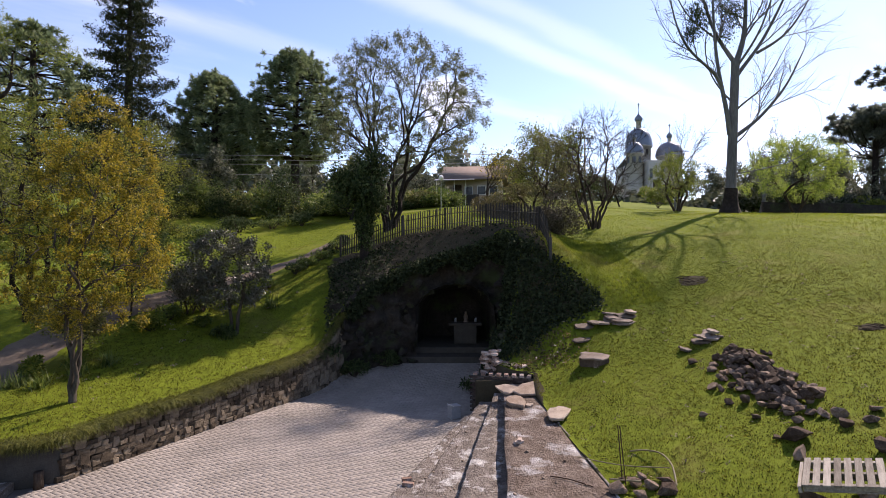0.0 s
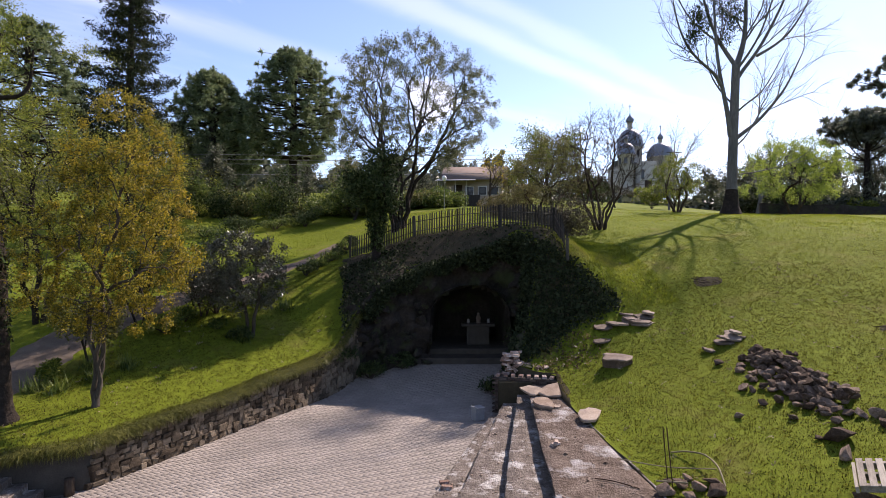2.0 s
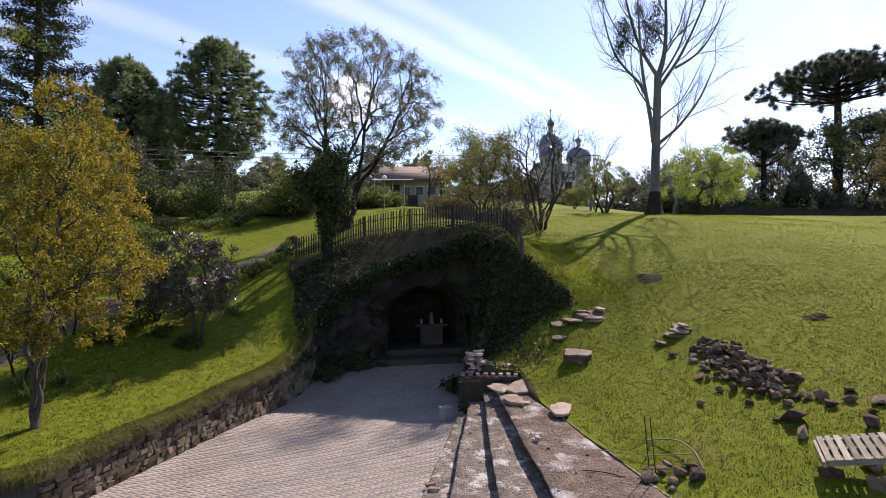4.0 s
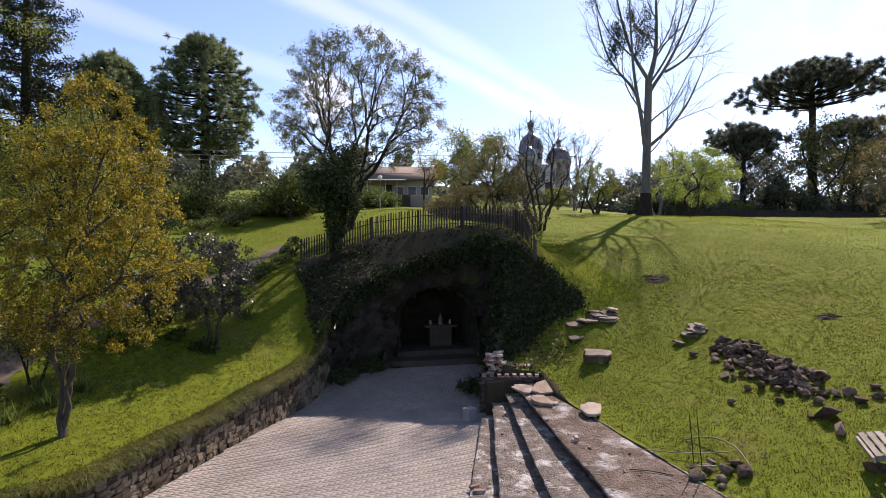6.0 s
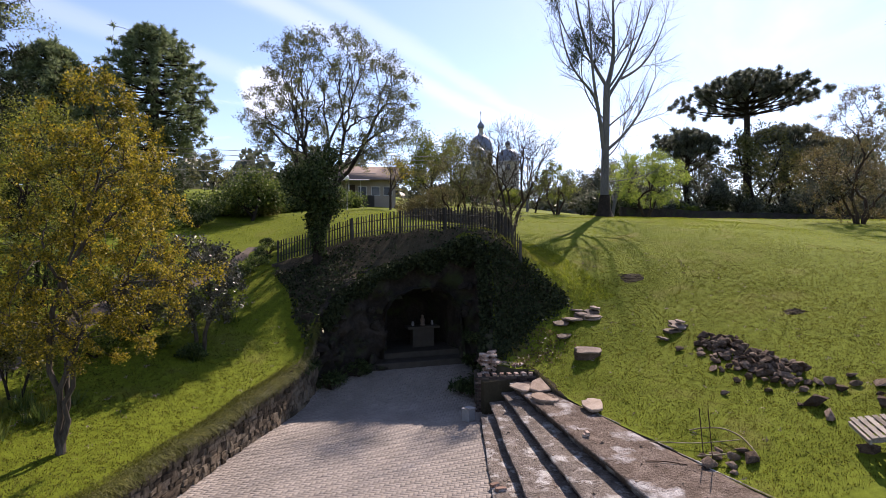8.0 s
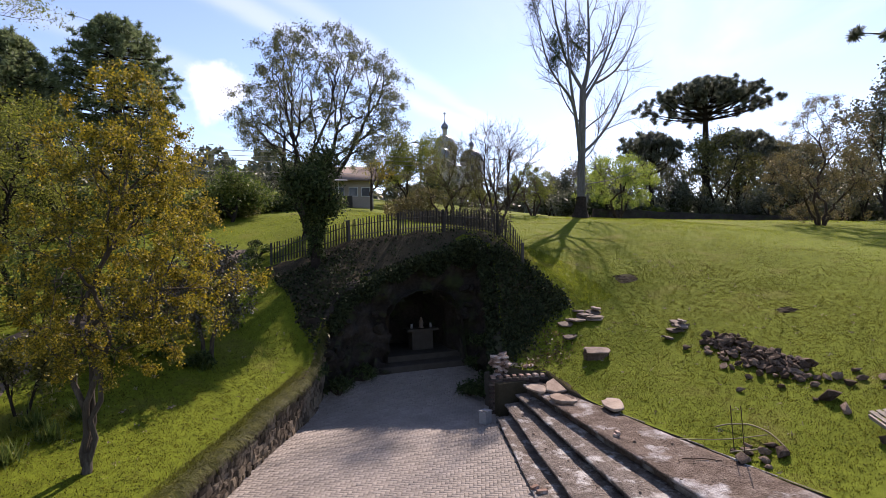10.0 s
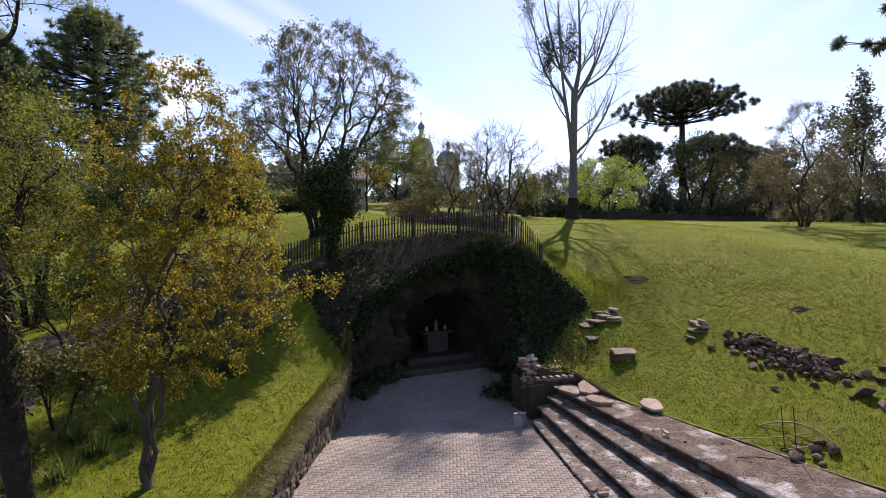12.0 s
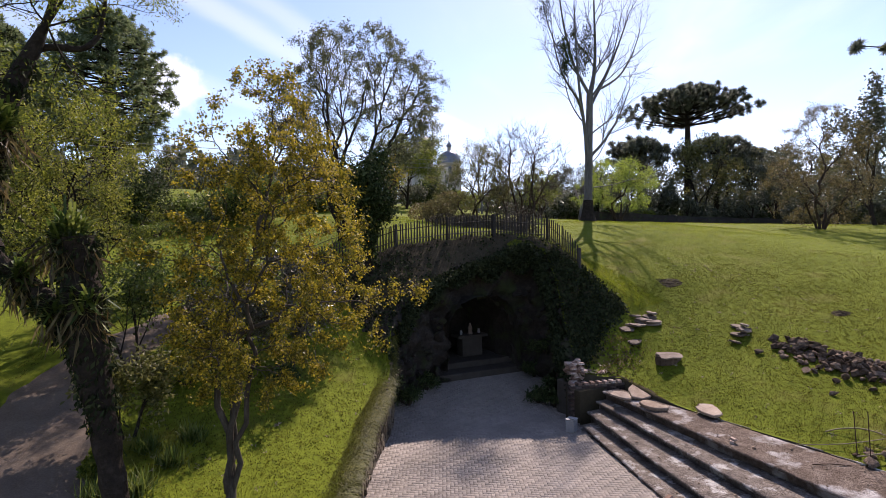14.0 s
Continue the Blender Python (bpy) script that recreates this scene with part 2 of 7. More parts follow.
GLOBE = material("opal_globe", [(0.75, 0.75, 0.74), (0.82, 0.82, 0.80)], 2.0, 0.3, 0, 10.0)
# grey in place of black: the sun's glint on the cables is in the colour
WIRE = material("cable", [(0.14, 0.14, 0.14), (0.2, 0.2, 0.2)], 2.0, 0.7, 0, 10.0)


def leafmat(name, a, b, c, tr=0.45):
    return material(name, [a, b, c], 0.5, 0.55, 0, 5.0, translucent=tr, island=0.6, spec=0.35)


L_YELLOW = leafmat("golden_leaf", (0.084, 0.085, 0.01), (0.215, 0.182, 0.014), (0.38, 0.29, 0.024), 0.5)
L_LIME = leafmat("lime_leaf", (0.13, 0.19, 0.02), (0.25, 0.335, 0.04), (0.38, 0.46, 0.09), 0.6)
L_WILLOW = leafmat("willow_leaf", (0.08, 0.10, 0.012), (0.155, 0.175, 0.02), (0.25, 0.255, 0.04), 0.55)
L_GREEN = leafmat("green_leaf", (0.04, 0.07, 0.014), (0.08, 0.12, 0.022), (0.15, 0.18, 0.04))
L_FRESH = leafmat("fresh_leaf", (0.07, 0.10, 0.012), (0.14, 0.175, 0.02), (0.23, 0.25, 0.04), 0.5)
L_OLIVE = leafmat("olive_leaf", (0.065, 0.07, 0.02), (0.12, 0.125, 0.032), (0.19, 0.18, 0.06))
L_BROAD = leafmat("thin_crown_leaf", (0.05, 0.06, 0.022), (0.10, 0.115, 0.04), (0.165, 0.175, 0.075), 0.4)
L_DARK = material("dark_leaf", [(0.02, 0.034, 0.012), (0.042, 0.062, 0.02), (0.08, 0.10, 0.038)], 0.5, 0.75, 0, 5.0, translucent=0.2, island=0.6, spec=0.12)
L_GLOSS = material("glossy_dark_leaf", [(0.036, 0.038, 0.024), (0.066, 0.066, 0.044), (0.11, 0.106, 0.078)], 0.5, 0.4, 0, 5.0, translucent=0.12, island=0.6, spec=0.45)
L_NEEDLE = leafmat("araucaria_needle", (0.085, 0.115, 0.052), (0.145, 0.185, 0.082), (0.215, 0.255, 0.12), 0.42)
# darker than dark_leaf: the shade on the grotto's bank is put into this colour
L_IVY = material("ivy_leaf", [(0.014, 0.02, 0.009), (0.026, 0.036, 0.015), (0.045, 0.055, 0.025)], 0.5, 0.8, 0, 5.0, translucent=0.12, island=0.6, spec=0.1)
L_BROWN = leafmat("brown_leaf", (0.05, 0.035, 0.015), (0.10, 0.072, 0.028), (0.15, 0.12, 0.05))
L_BRONZE = leafmat("bronze_leaf", (0.032, 0.026, 0.018), (0.065, 0.052, 0.034), (0.11, 0.088, 0.056), 0.25)
L_NEEDLE_GREY = leafmat("grey_needle", (0.065, 0.075, 0.056), (0.115, 0.13, 0.095), (0.18, 0.195, 0.145), 0.45)
L_RUST = leafmat("rusty_olive_leaf", (0.065, 0.058, 0.022), (0.125, 0.108, 0.036), (0.20, 0.16, 0.06), 0.4)
L_WOODS = leafmat("woods_leaf", (0.045, 0.054, 0.033), (0.085, 0.095, 0.058), (0.135, 0.142, 0.09), 0.3)

# ---- building helpers ----


def mesh_np(name, V, F):
    """A mesh from vertex and face arrays; F is one array or a list of arrays of equal-sided faces."""
    me = bpy.data.meshes.new(name)
    V = np.asarray(V, np.float32).reshape(-1, 3)
    Fs = [np.asarray(f, np.int32) for f in (F if isinstance(F, list) else [F]) if len(f)]
    loops = np.concatenate([f.ravel() for f in Fs])
    totals = np.concatenate([np.full(len(f), f.shape[1], np.int32) for f in Fs])
    starts = np.concatenate([[0], np.cumsum(totals)[:-1]]).astype(np.int32)
    me.vertices.add(len(V))
    me.vertices.foreach_set("co", V.ravel())
    me.loops.add(len(loops))
    me.loops.foreach_set("vertex_index", loops)
    me.polygons.add(len(totals))
    me.polygons.foreach_set("loop_start", starts)
    me.update(calc_edges=True)
    return me


def smooth(me):
    me.polygons.foreach_set("use_smooth", np.ones(len(me.polygons), bool))
    return me


def part(name, data, mat, parent=None, label=""):
    """Links a bmesh or mesh as one object, under a thing or a part if given."""
    if isinstance(data, bmesh.types.BMesh):
        me = bpy.data.meshes.new(name)
        data.to_mesh(me)
        data.free()
    else:
        me = data
    if mat and not me.materials:
        me.materials.append(mat)
    ob = new(name, me)
    ob.parent = parent
    return tagged(ob, label)


def thing(name, label, category, at=(0, 0, 0), group="", kind="", rz=0):
    e = new(name)
    e.empty_display_size = 0.2
    e.matrix_basis = pose(*at, 0, 0, rz)
    return tagged(e, label, category, group, kind)


def box_bm(sx, sy, sz, at=(0, 0, 0), bevel=0.0, bm=None, rot=None):
    """A box centred on at in x and y, standing on at's z."""
    bm = bm or bmesh.new()
    m = Matrix.Translation((at[0], at[1], at[2] + sz / 2)) @ (rot or Matrix.Identity(4)) @ Matrix.Diagonal((sx, sy, sz, 1))
    r = bmesh.ops.create_cube(bm, size=1, matrix=m)
    if bevel:
        edges = list({e for v in r["verts"] for e in v.link_edges})
        bmesh.ops.bevel(bm, geom=edges, offset=bevel, segments=1, affect="EDGES", profile=0.5)
    return bm


def tube_arrays(lines, sides=6):
    """Tubes round polylines of (points, radii): vertices and quads."""
    VV, FF, base = [], [], 0
    for pts, rad, *s in lines:
        n_s = s[0] if s else sides
        P = np.asarray(pts, float)
        R = np.asarray(rad, float)
        T = np.gradient(P, axis=0)
        T /= np.linalg.norm(T, axis=1)[:, None] + 1e-9
        ref = np.array([1.0, 0, 0]) if abs(T[0][0]) < 0.8 else np.array([0, 1.0, 0])
        U = np.cross(T, ref)
        U /= np.linalg.norm(U, axis=1)[:, None] + 1e-9
        W = np.cross(T, U)
        a = np.linspace(0, 2 * np.pi, n_s, endpoint=False)
        ring = (U[:, None, :] * np.cos(a)[None, :, None] + W[:, None, :] * np.sin(a)[None, :, None]) * R[:, None, None] + P[:, None, :]
        VV.append(ring.reshape(-1, 3))
        k = len(P)
        i = np.arange(k - 1)[:, None] * n_s
        j = np.arange(n_s)[None, :]
        jn = (j + 1) % n_s
        FF.append((base + np.stack([i + j, i + jn, i + n_s + jn, i + n_s + j], -1)).reshape(-1, 4))
        base += k * n_s
    return np.concatenate(VV), np.concatenate(FF)


def tube_mesh(name, lines, sides=6):
    return smooth(mesh_np(name, *tube_arrays(lines, sides)))


def leaf_mesh(name, P, size, rng, aspect=0.5, droop=0.0, axis=None):
    """Leaves: one bent diamond of two triangles at each point, turned at random."""
    n = len(P)
    A = rng.normal(size=(n, 3)) if axis is None else axis + rng.normal(size=(n, 3)) * 0.35
    A[:, 2] -= droop
    A /= np.linalg.norm(A, axis=1)[:, None]
    B = np.cross(A, rng.normal(size=(n, 3)))
    B /= np.linalg.norm(B, axis=1)[:, None] + 1e-9
    C = np.cross(A, B)
    s = size * rng.uniform(0.6, 1.3, n)[:, None]
    V = np.stack([P, P + A * s * 0.5 + B * s * aspect * 0.5 + C * s * 0.12, P + A * s, P + A * s * 0.5 - B * s * aspect * 0.5 + C * s * 0.12], 1).reshape(-1, 3)
    return mesh_np(name, V, np.arange(n * 4).reshape(-1, 4))


def unit(v):
    return v / (np.linalg.norm(v) + 1e-9)


def sway(p, d, length, n, rng, wander, up):
    """A wandering polyline from p along d."""
    pts = [p]
    d = unit(d)
    for _ in range(n):
        d = unit(d + rng.normal(size=3) * wander + np.array([0, 0, up]))
        pts.append(pts[-1] + d * length / n)
    return np.array(pts)


def grow(p, d, length, r, level, spec, rng, lines, tips):
    """One limb with its branches. spec[level]: children, spread (radians), length ratio, first child's place, wander, up."""
    k, spread, ratio, first, wander, up = spec[min(level, len(spec) - 1)]
    last = level >= len(spec) - 1
    n = max(2, 6 - level)
    pts = sway(p, d, length, n, rng, wander, up)
    r1 = r * (0.25 if last else 0.5)
    lines.append((pts, np.linspace(r, r1, len(pts)), 8 if level == 0 else (5 if level < 2 else 3)))
    if last:
        tips.append(pts[1:])
        return
    for c in range(k):
        u = first + (1 - first) * (c + rng.uniform(0.2, 0.8)) / k
        i = min(int(u * n), n - 1)
        f = u * n - i
        q = pts[i] * (1 - f) + pts[i + 1] * f
        t = unit(pts[i + 1] - pts[i])
        side = np.cross(t, rng.normal(size=3))
        nd = unit(t * math.cos(spread) + unit(side) * math.sin(spread * rng.uniform(0.7, 1.25)))
        grow(q, nd, length * ratio * rng.uniform(0.75, 1.2) * (1.15 - 0.4 * u), r * (1 - 0.5 * u) * 0.62, level + 1, spec, rng, lines, tips)
    if level > 0:
        grow(pts[-1], pts[-1] - pts[-2], length * ratio * 0.9, r1, level + 1, spec, rng, lines, tips)


def broadleaf(name, label, at, height, radius, seed, leaf, bark, spec, stems=1, n_leaf=9000, size=0.1, trunk_r=0.14, lean=0.15,
              first=0.4, aspect=0.5, jitter=0.18, droop=0.0, crown_label="", start=0.0, radius_y=None):
    """A broad-leaved tree: stems that fork to twigs, and leaves along the twigs; then fitted to its height and crown radius."""
    rng = np.random.default_rng(seed)
    lines, tips = [], []
    for s in range(stems):
        a = 2 * math.pi * s / stems + rng.uniform(0, 1)
        off = 0.0 if stems == 1 else trunk_r * 0.9
        d = np.array([math.cos(a) * lean, math.sin(a) * lean, 1.0])
        grow(np.array([math.cos(a) * off, math.sin(a) * off, -0.15]), d, height * first, trunk_r * (1 if stems == 1 else 0.75), 0, spec, rng, lines, tips)
    T = np.concatenate(tips)
    T = T[T[:, 2] > start]
    pick = T[rng.integers(0, len(T), n_leaf)] + rng.normal(size=(n_leaf, 3)) * jitter
    hi = np.percentile(pick[:, 2], 99.5)
    rx = np.percentile(np.abs(pick[:, 0]), 96)
    ry = np.percentile(np.abs(pick[:, 1]), 96)
    S = np.array([radius / rx, (radius_y or radius) / ry, height / hi])

    def fit_xy(P):
        w = np.clip(P[:, 2:3] / (0.25 * hi), 0, 1)
        k = 1 + (S[None, :2] - 1) * w
        P = np.concatenate([P[:, :2] * k, P[:, 2:3]], 1)
        return np.concatenate([P[:, :2], P[:, 2:3] * S[2]], 1)
    lines = [(fit_xy(np.asarray(l[0])), *l[1:]) for l in lines]
    e = thing(name, label, "tree", at)
    part("trunk", tube_mesh("trunk", lines), bark, e)
    if n_leaf:
        part("crown", leaf_mesh("crown", fit_xy(pick), size, rng, aspect, droop), leaf, e, crown_label)
    return e



def crown_points(rng, n, prof, offset=(0.0, 0.0), shell=0.7, inner=0.2, squash=1.0, lobes=0.14, gap=0.0):
    """Places for twig ends inside a crown. prof: (height, radius) pairs; shell: how far in the outer layer reaches; inner: share of places within."""
    H, R = np.array(prof).T
    out = []
    ph = rng.uniform(0, 6.28, 4)
    tries = 0
    while len(out) < n and tries < n * 60:
        tries += 1
        h = rng.uniform(H[0], H[-1])
        r = np.interp(h, H, R)
        if rng.random() > r / R.max() + 0.08:
            continue
        a = rng.uniform(0, 2 * math.pi)
        k = 1 + lobes * (math.sin(3 * a + ph[0] + h * .9) + .7 * math.sin(5 * a + ph[1] - h * 1.3))
        f = rng.uniform(shell, 1) if rng.random() > inner else math.sqrt(rng.uniform(.04, 1))
        p = np.array([offset[0] * min(1, h / H[-1] * 2) + math.cos(a) * r * f * k, offset[1] + math.sin(a) * r * f * k * squash, h + rng.uniform(-.1, .1)])
        if gap and any(np.sum((q - p) ** 2) < gap * gap for q in out):
            continue
        out.append(p)
    return np.array(out)


def k_split(P, k, rng):
    """Sorts points into k near groups."""
    C = P[rng.choice(len(P), k, replace=False)]
    for _ in range(6):
        w = np.argmin(((P[:, None] - C[None]) ** 2).sum(-1), 1)
        C = np.array([P[w == j].mean(0) if (w == j).any() else C[j] for j in range(k)])
    return [np.nonzero(w == j)[0] for j in range(k) if (w == j).any()]


def limb_tree(tips, feet, rng, trunk_r, tip_r=0.01, bend=0.4, reach=(.36, .52), rough=0.03, power=0.5):
    """Limbs that fork from the feet towards every twig end. feet: (start, direction, fork point) for each stem. Returns lines and end directions."""
    lines, ends = [], {}
    N = len(tips)

    def rad(n):
        return max(tip_r, trunk_r * (n / N) ** power)

    def limb(p, d, q, r0, r1):
        L = np.linalg.norm(q - p)
        m = p + d * L * bend
        t = np.linspace(0, 1, 6)[:, None]
        Q = p * (1 - t) ** 2 + m * 2 * t * (1 - t) + q * t * t
        Q[1:-1] += rng.normal(size=(4, 3)) * L * rough
        lines.append((Q, np.linspace(r0, r1, 6), 8 if r0 > trunk_r * .5 else 5 if r0 > tip_r * 2.5 else 3))
        return unit(Q[-1] - Q[-2])

    def rec(p, d, ids):
        n, c = len(ids), tips[ids].mean(0)
        if n == 1:
            ends[int(ids[0])] = limb(p, d, c, rad(1), tip_r * .6)
            return
        q = p + (c - p) * rng.uniform(*reach)
        nd = limb(p, d, q, rad(n), rad(n) * .86)
        for g in k_split(tips[ids], 3 if n > 8 and rng.random() < .25 else 2, rng):
            rec(q, nd, ids[g])

    groups = k_split(tips, len(feet), rng) if len(feet) > 1 else [np.arange(N)]
    for g, (a, d, f) in zip(sorted(groups, key=lambda g: math.atan2(*tips[g].mean(0)[1::-1])), sorted(feet, key=lambda s: math.atan2(s[2][1], s[2][0]))):
        a, f = np.array(a, float), np.array(f, float)
        nd = limb(a, unit(np.array(d, float)), f, rad(len(g)) * 1.25, rad(len(g)))
        rec(f, nd, g)
    return lines, np.array([ends[i] for i in range(N)])


def twig_leaves(tips, ends, rng, lines, twigs, length, per, spread, droop, jitter, tip_r=0.006):
    """Short twigs that spray from every limb end, with places for leaves along them."""
    P = []
    for p, d in zip(tips, ends):
        for _ in range(twigs):
            v = unit(d + rng.normal(size=3) * spread)
            Q = sway(p, v, length * rng.uniform(.5, 1.2), 3, rng, .2, -droop)
            lines.append((Q, np.array([tip_r, tip_r * .8, tip_r * .6, tip_r * .4]), 3))
            u = rng.uniform(.15, 1, per) * 3
            i = np.minimum(u.astype(int), 2)
            P.append(Q[i] + (Q[i + 1] - Q[i]) * (u - i)[:, None] + rng.normal(size=(per, 3)) * jitter)
    return np.concatenate(P)


def shaped_tree(name, label, at, seed, prof, n, feet, trunk_r, leaf, bark, bole=None, twigs=5, length=.6, per=14, size=.1, aspect=.5, spread=.7, droop=.1, jitter=.08,
                offset=(0.0, 0.0), shell=.7, inner=.2, squash=1.0, lobes=.14, gap=0.0, tip_r=.012, bend=.4, crown_label="", leaf_droop=.3, reach=(.36, .52)):
    """A broad-leaved tree whose limbs fork into a crown of the given outline."""
    rng = np.random.default_rng(seed)
    tips = crown_points(rng, n, prof, offset, shell, inner, squash, lobes, gap)
    lines, ends = limb_tree(tips, feet, rng, trunk_r, tip_r, bend, reach)
    if bole:                           # one short trunk under the stems
        h, r = bole
        lines.append((np.array([(0, 0, -.2), (0, 0, .05), (.02, 0, .3), (0, .01, h * .7), (.0, 0, h)]), np.array([r * 1.5, r * 1.25, r, r * .95, r * .9]), 9))
    P = twig_leaves(tips, ends, rng, lines, twigs, length, per, spread, droop, jitter, tip_r * .5)
    e = thing(name, label, "tree", at)
    part("trunk", tube_mesh("trunk", lines), bark, e)
    part("crown", leaf_mesh("crown", P, size, rng, aspect, leaf_droop), leaf, e, crown_label)
    return e


def feet_ring(k, r0, z0, r1, z1, turn=0.0, jig=0.0, seed=0):
    """k stems that rise in a ring from radius r0 at z0 to radius r1 at z1."""
    rng = np.random.default_rng(seed)
    out = []
    for i in range(k):
        a = turn + 2 * math.pi * i / k + rng.uniform(-jig, jig)
        c, s = math.cos(a), math.sin(a)
        out.append(((c * r0, s * r0, z0), (c * (r1 - r0) * .6 / max(.1, z1 - z0), s * (r1 - r0) * .6 / max(.1, z1 - z0), 1), (c * r1, s * r1, z1 * (1 + rng.uniform(-jig, jig) * .3))))
    return out


# ---- ground: cross-sections of the hillside, blended ----
SY = [-40, 0, 8, 12, 16, 18.5, 20.3, 21.6, 23.2, 24, 25.5, 28, 34, 42, 60, 90, 140, 300, 3000]
FAR = [10.8, 15.0, 20.0, 22.0, 22.0]
SECTIONS = {
    -60: [0, 0, .5, .9, 1.5, 2.1, 2.6, 3.0, 3.4, 3.6, 4.0, 4.6, 6.0, 7.8] + FAR,
    -14: [0, 0, .5, .9, 1.6, 2.2, 2.7, 3.1, 3.5, 3.7, 4.1, 4.7, 6.1, 8.0] + FAR,
    -9: [0, 0, .7, 1.0, 1.3, 1.85, 2.35, 2.75, 3.2, 3.5, 3.95, 4.7, 6.2, 8.1] + FAR,
    -5: [0, 0, .9, 1.05, 1.05, 1.15, 1.6, 2.4, 3.4, 3.9, 4.5, 5.15, 6.7, 8.3] + FAR,
    -3.2: [0, 0, .9, 1.05, 1.05, 1.4, 2.4, 3.5, 4.4, 4.8, 5.3, 6.0, 7.2, 8.5] + FAR,
    -1.5: [0, 0, .9, 1.05, 1.2, 2.2, 3.5, 4.2, 4.6, 5.1, 6.05, 6.75, 7.6, 8.7] + FAR,
    1.5: [0, 0, 1, 1.05, 1.2, 1.4, 2.9, 4.2, 4.8, 6.15, 6.95, 7.15, 7.8, 8.8] + FAR,
    3.2: [.5, .56, .68, .80, .95, 1.4, 3.0, 5.4, 6.3, 6.75, 6.9, 7.0, 7.6, 8.7] + FAR,
    4.4: [.8, .85, .97, 1.13, 1.38, 1.88, 3.1, 5.85, 6.4, 6.5, 6.4, 6.8, 7.5, 8.7] + FAR,
    6.0: [1, 1.1, 1.33, 1.52, 1.85, 2.35, 2.95, 4.5, 5.1, 5.35, 5.65, 6.2, 7.0, 8.5] + FAR,
    7.7: [1.1, 1.3, 1.65, 1.95, 2.4, 2.75, 3.25, 3.9, 4.6, 4.85, 5.25, 5.85, 6.85, 8.4] + FAR,
    12: [2, 2.2, 2.5, 2.8, 3.25, 3.7, 4.15, 4.5, 4.95, 5.2, 5.55, 6.05, 7.05, 8.35] + FAR,
    20: [3, 3.4, 4.0, 4.4, 4.9, 5.3, 5.6, 5.8, 6.05, 6.2, 6.45, 6.9, 7.7, 8.4, 10.0, 13.5, 19.0, 22.0, 22.0],
    45: [4.6, 5.0, 5.4, 5.8, 6.2, 6.5, 6.7, 6.9, 7.0, 7.1, 7.2, 7.4, 7.8, 8.1, 8.6, 12.0, 19.0, 22.0, 22.0],
    90: [4.6, 5.0, 5.4, 5.8, 6.2, 6.5, 6.7, 6.9, 7.0, 7.1, 7.2, 7.4, 7.7, 7.9, 8.2, 9.0, 14.0, 20.0, 22.0],
}
SX = sorted(SECTIONS)
STAB = np.array([SECTIONS[k] for k in SX], float)


def raw_height(x, y):
    x, y = np.asarray(x, float), np.asarray(y, float)
    i = np.clip(np.searchsorted(SX, x) - 1, 0, len(SX) - 2)
    j = np.clip(np.searchsorted(SY, y) - 1, 0, len(SY) - 2)
    sx, sy = np.array(SX, float), np.array(SY, float)
    u = np.clip((x - sx[i]) / (sx[i + 1] - sx[i]), 0, 1)
    v = np.clip((y - sy[j]) / (sy[j + 1] - sy[j]), 0, 1)
    return (STAB[i, j] * (1 - u) * (1 - v) + STAB[i + 1, j] * u * (1 - v) + STAB[i, j + 1] * (1 - u) * v + STAB[i + 1, j + 1] * u * v)


def height(x, y):
    """The ground's height, softened over a metre or two."""
    x, y = np.asarray(x, float), np.asarray(y, float)
    h, r = 0.0, 0.35 + 0.012 * np.abs(y)
    for dx, dy in ((0, 0), (1, 0), (-1, 0), (0, 1), (0, -1), (.7, .7), (-.7, .7), (.7, -.7), (-.7, -.7)):
        h = h + raw_height(x + dx * r, y + dy * r)
    return h / 9 + 0.05 * np.sin(x * 0.9 + 1.3 * np.sin(y * 0.7)) * np.sin(y * 0.8 + 0.6)


def gz(x, y):
    return float(height(x, y))


# lines of the plan
LEFT_WALL = [(-13.2, 11.2), (-9.1, 12.45), (-8.35, 13.9), (-7.6, 15.4), (-6.7, 17.2), (-5.7, 18.9), (-4.75, 20.5), (-4.1, 22.0)]
FACADE = [(-4.1, 22.0), (-3.3, 22.6), (-2.2, 23.1), (-1.1, 23.5), (0.9, 23.6), (2.9, 23.4), (3.3, 22.5), (2.9, 21.0), (2.2, 19.4), (1.75, 18.4)]
RIGHT_EDGE = [(1.75, 18.4), (2.3, 18.05), (3.05, 17.85), (2.95, 17.3), (2.83, 16.2), (3.82, 3.0)]
CUT = np.array(LEFT_WALL + FACADE[1:] + RIGHT_EDGE[1:] + [(4.5, -6), (-13.2, -6)])


def inside(x, y, poly):
    x, y = np.asarray(x), np.asarray(y)
    res = np.zeros(x.shape, bool)
    j = len(poly) - 1
    for i in range(len(poly)):
        xi, yi, xj, yj = *poly[i], *poly[j]
        res ^= ((yi > y) != (yj > y)) & (x < (xj - xi) * (y - yi) / (yj - yi + 1e-12) + xi)
        j = i
    return res


def along(line, s):
    """The point and the direction at s metres along a polyline."""
    for (x0, y0), (x1, y1) in zip(line, line[1:]):
        d = math.hypot(x1 - x0, y1 - y0)
        if s <= d or (x1, y1) == line[-1]:
            f = s / d
            return x0 + (x1 - x0) * f, y0 + (y1 - y0) * f, (x1 - x0) / d, (y1 - y0) / d
        s -= d


def line_length(line):
    return sum(math.hypot(b[0] - a[0], b[1] - a[1]) for a, b in zip(line, line[1:]))


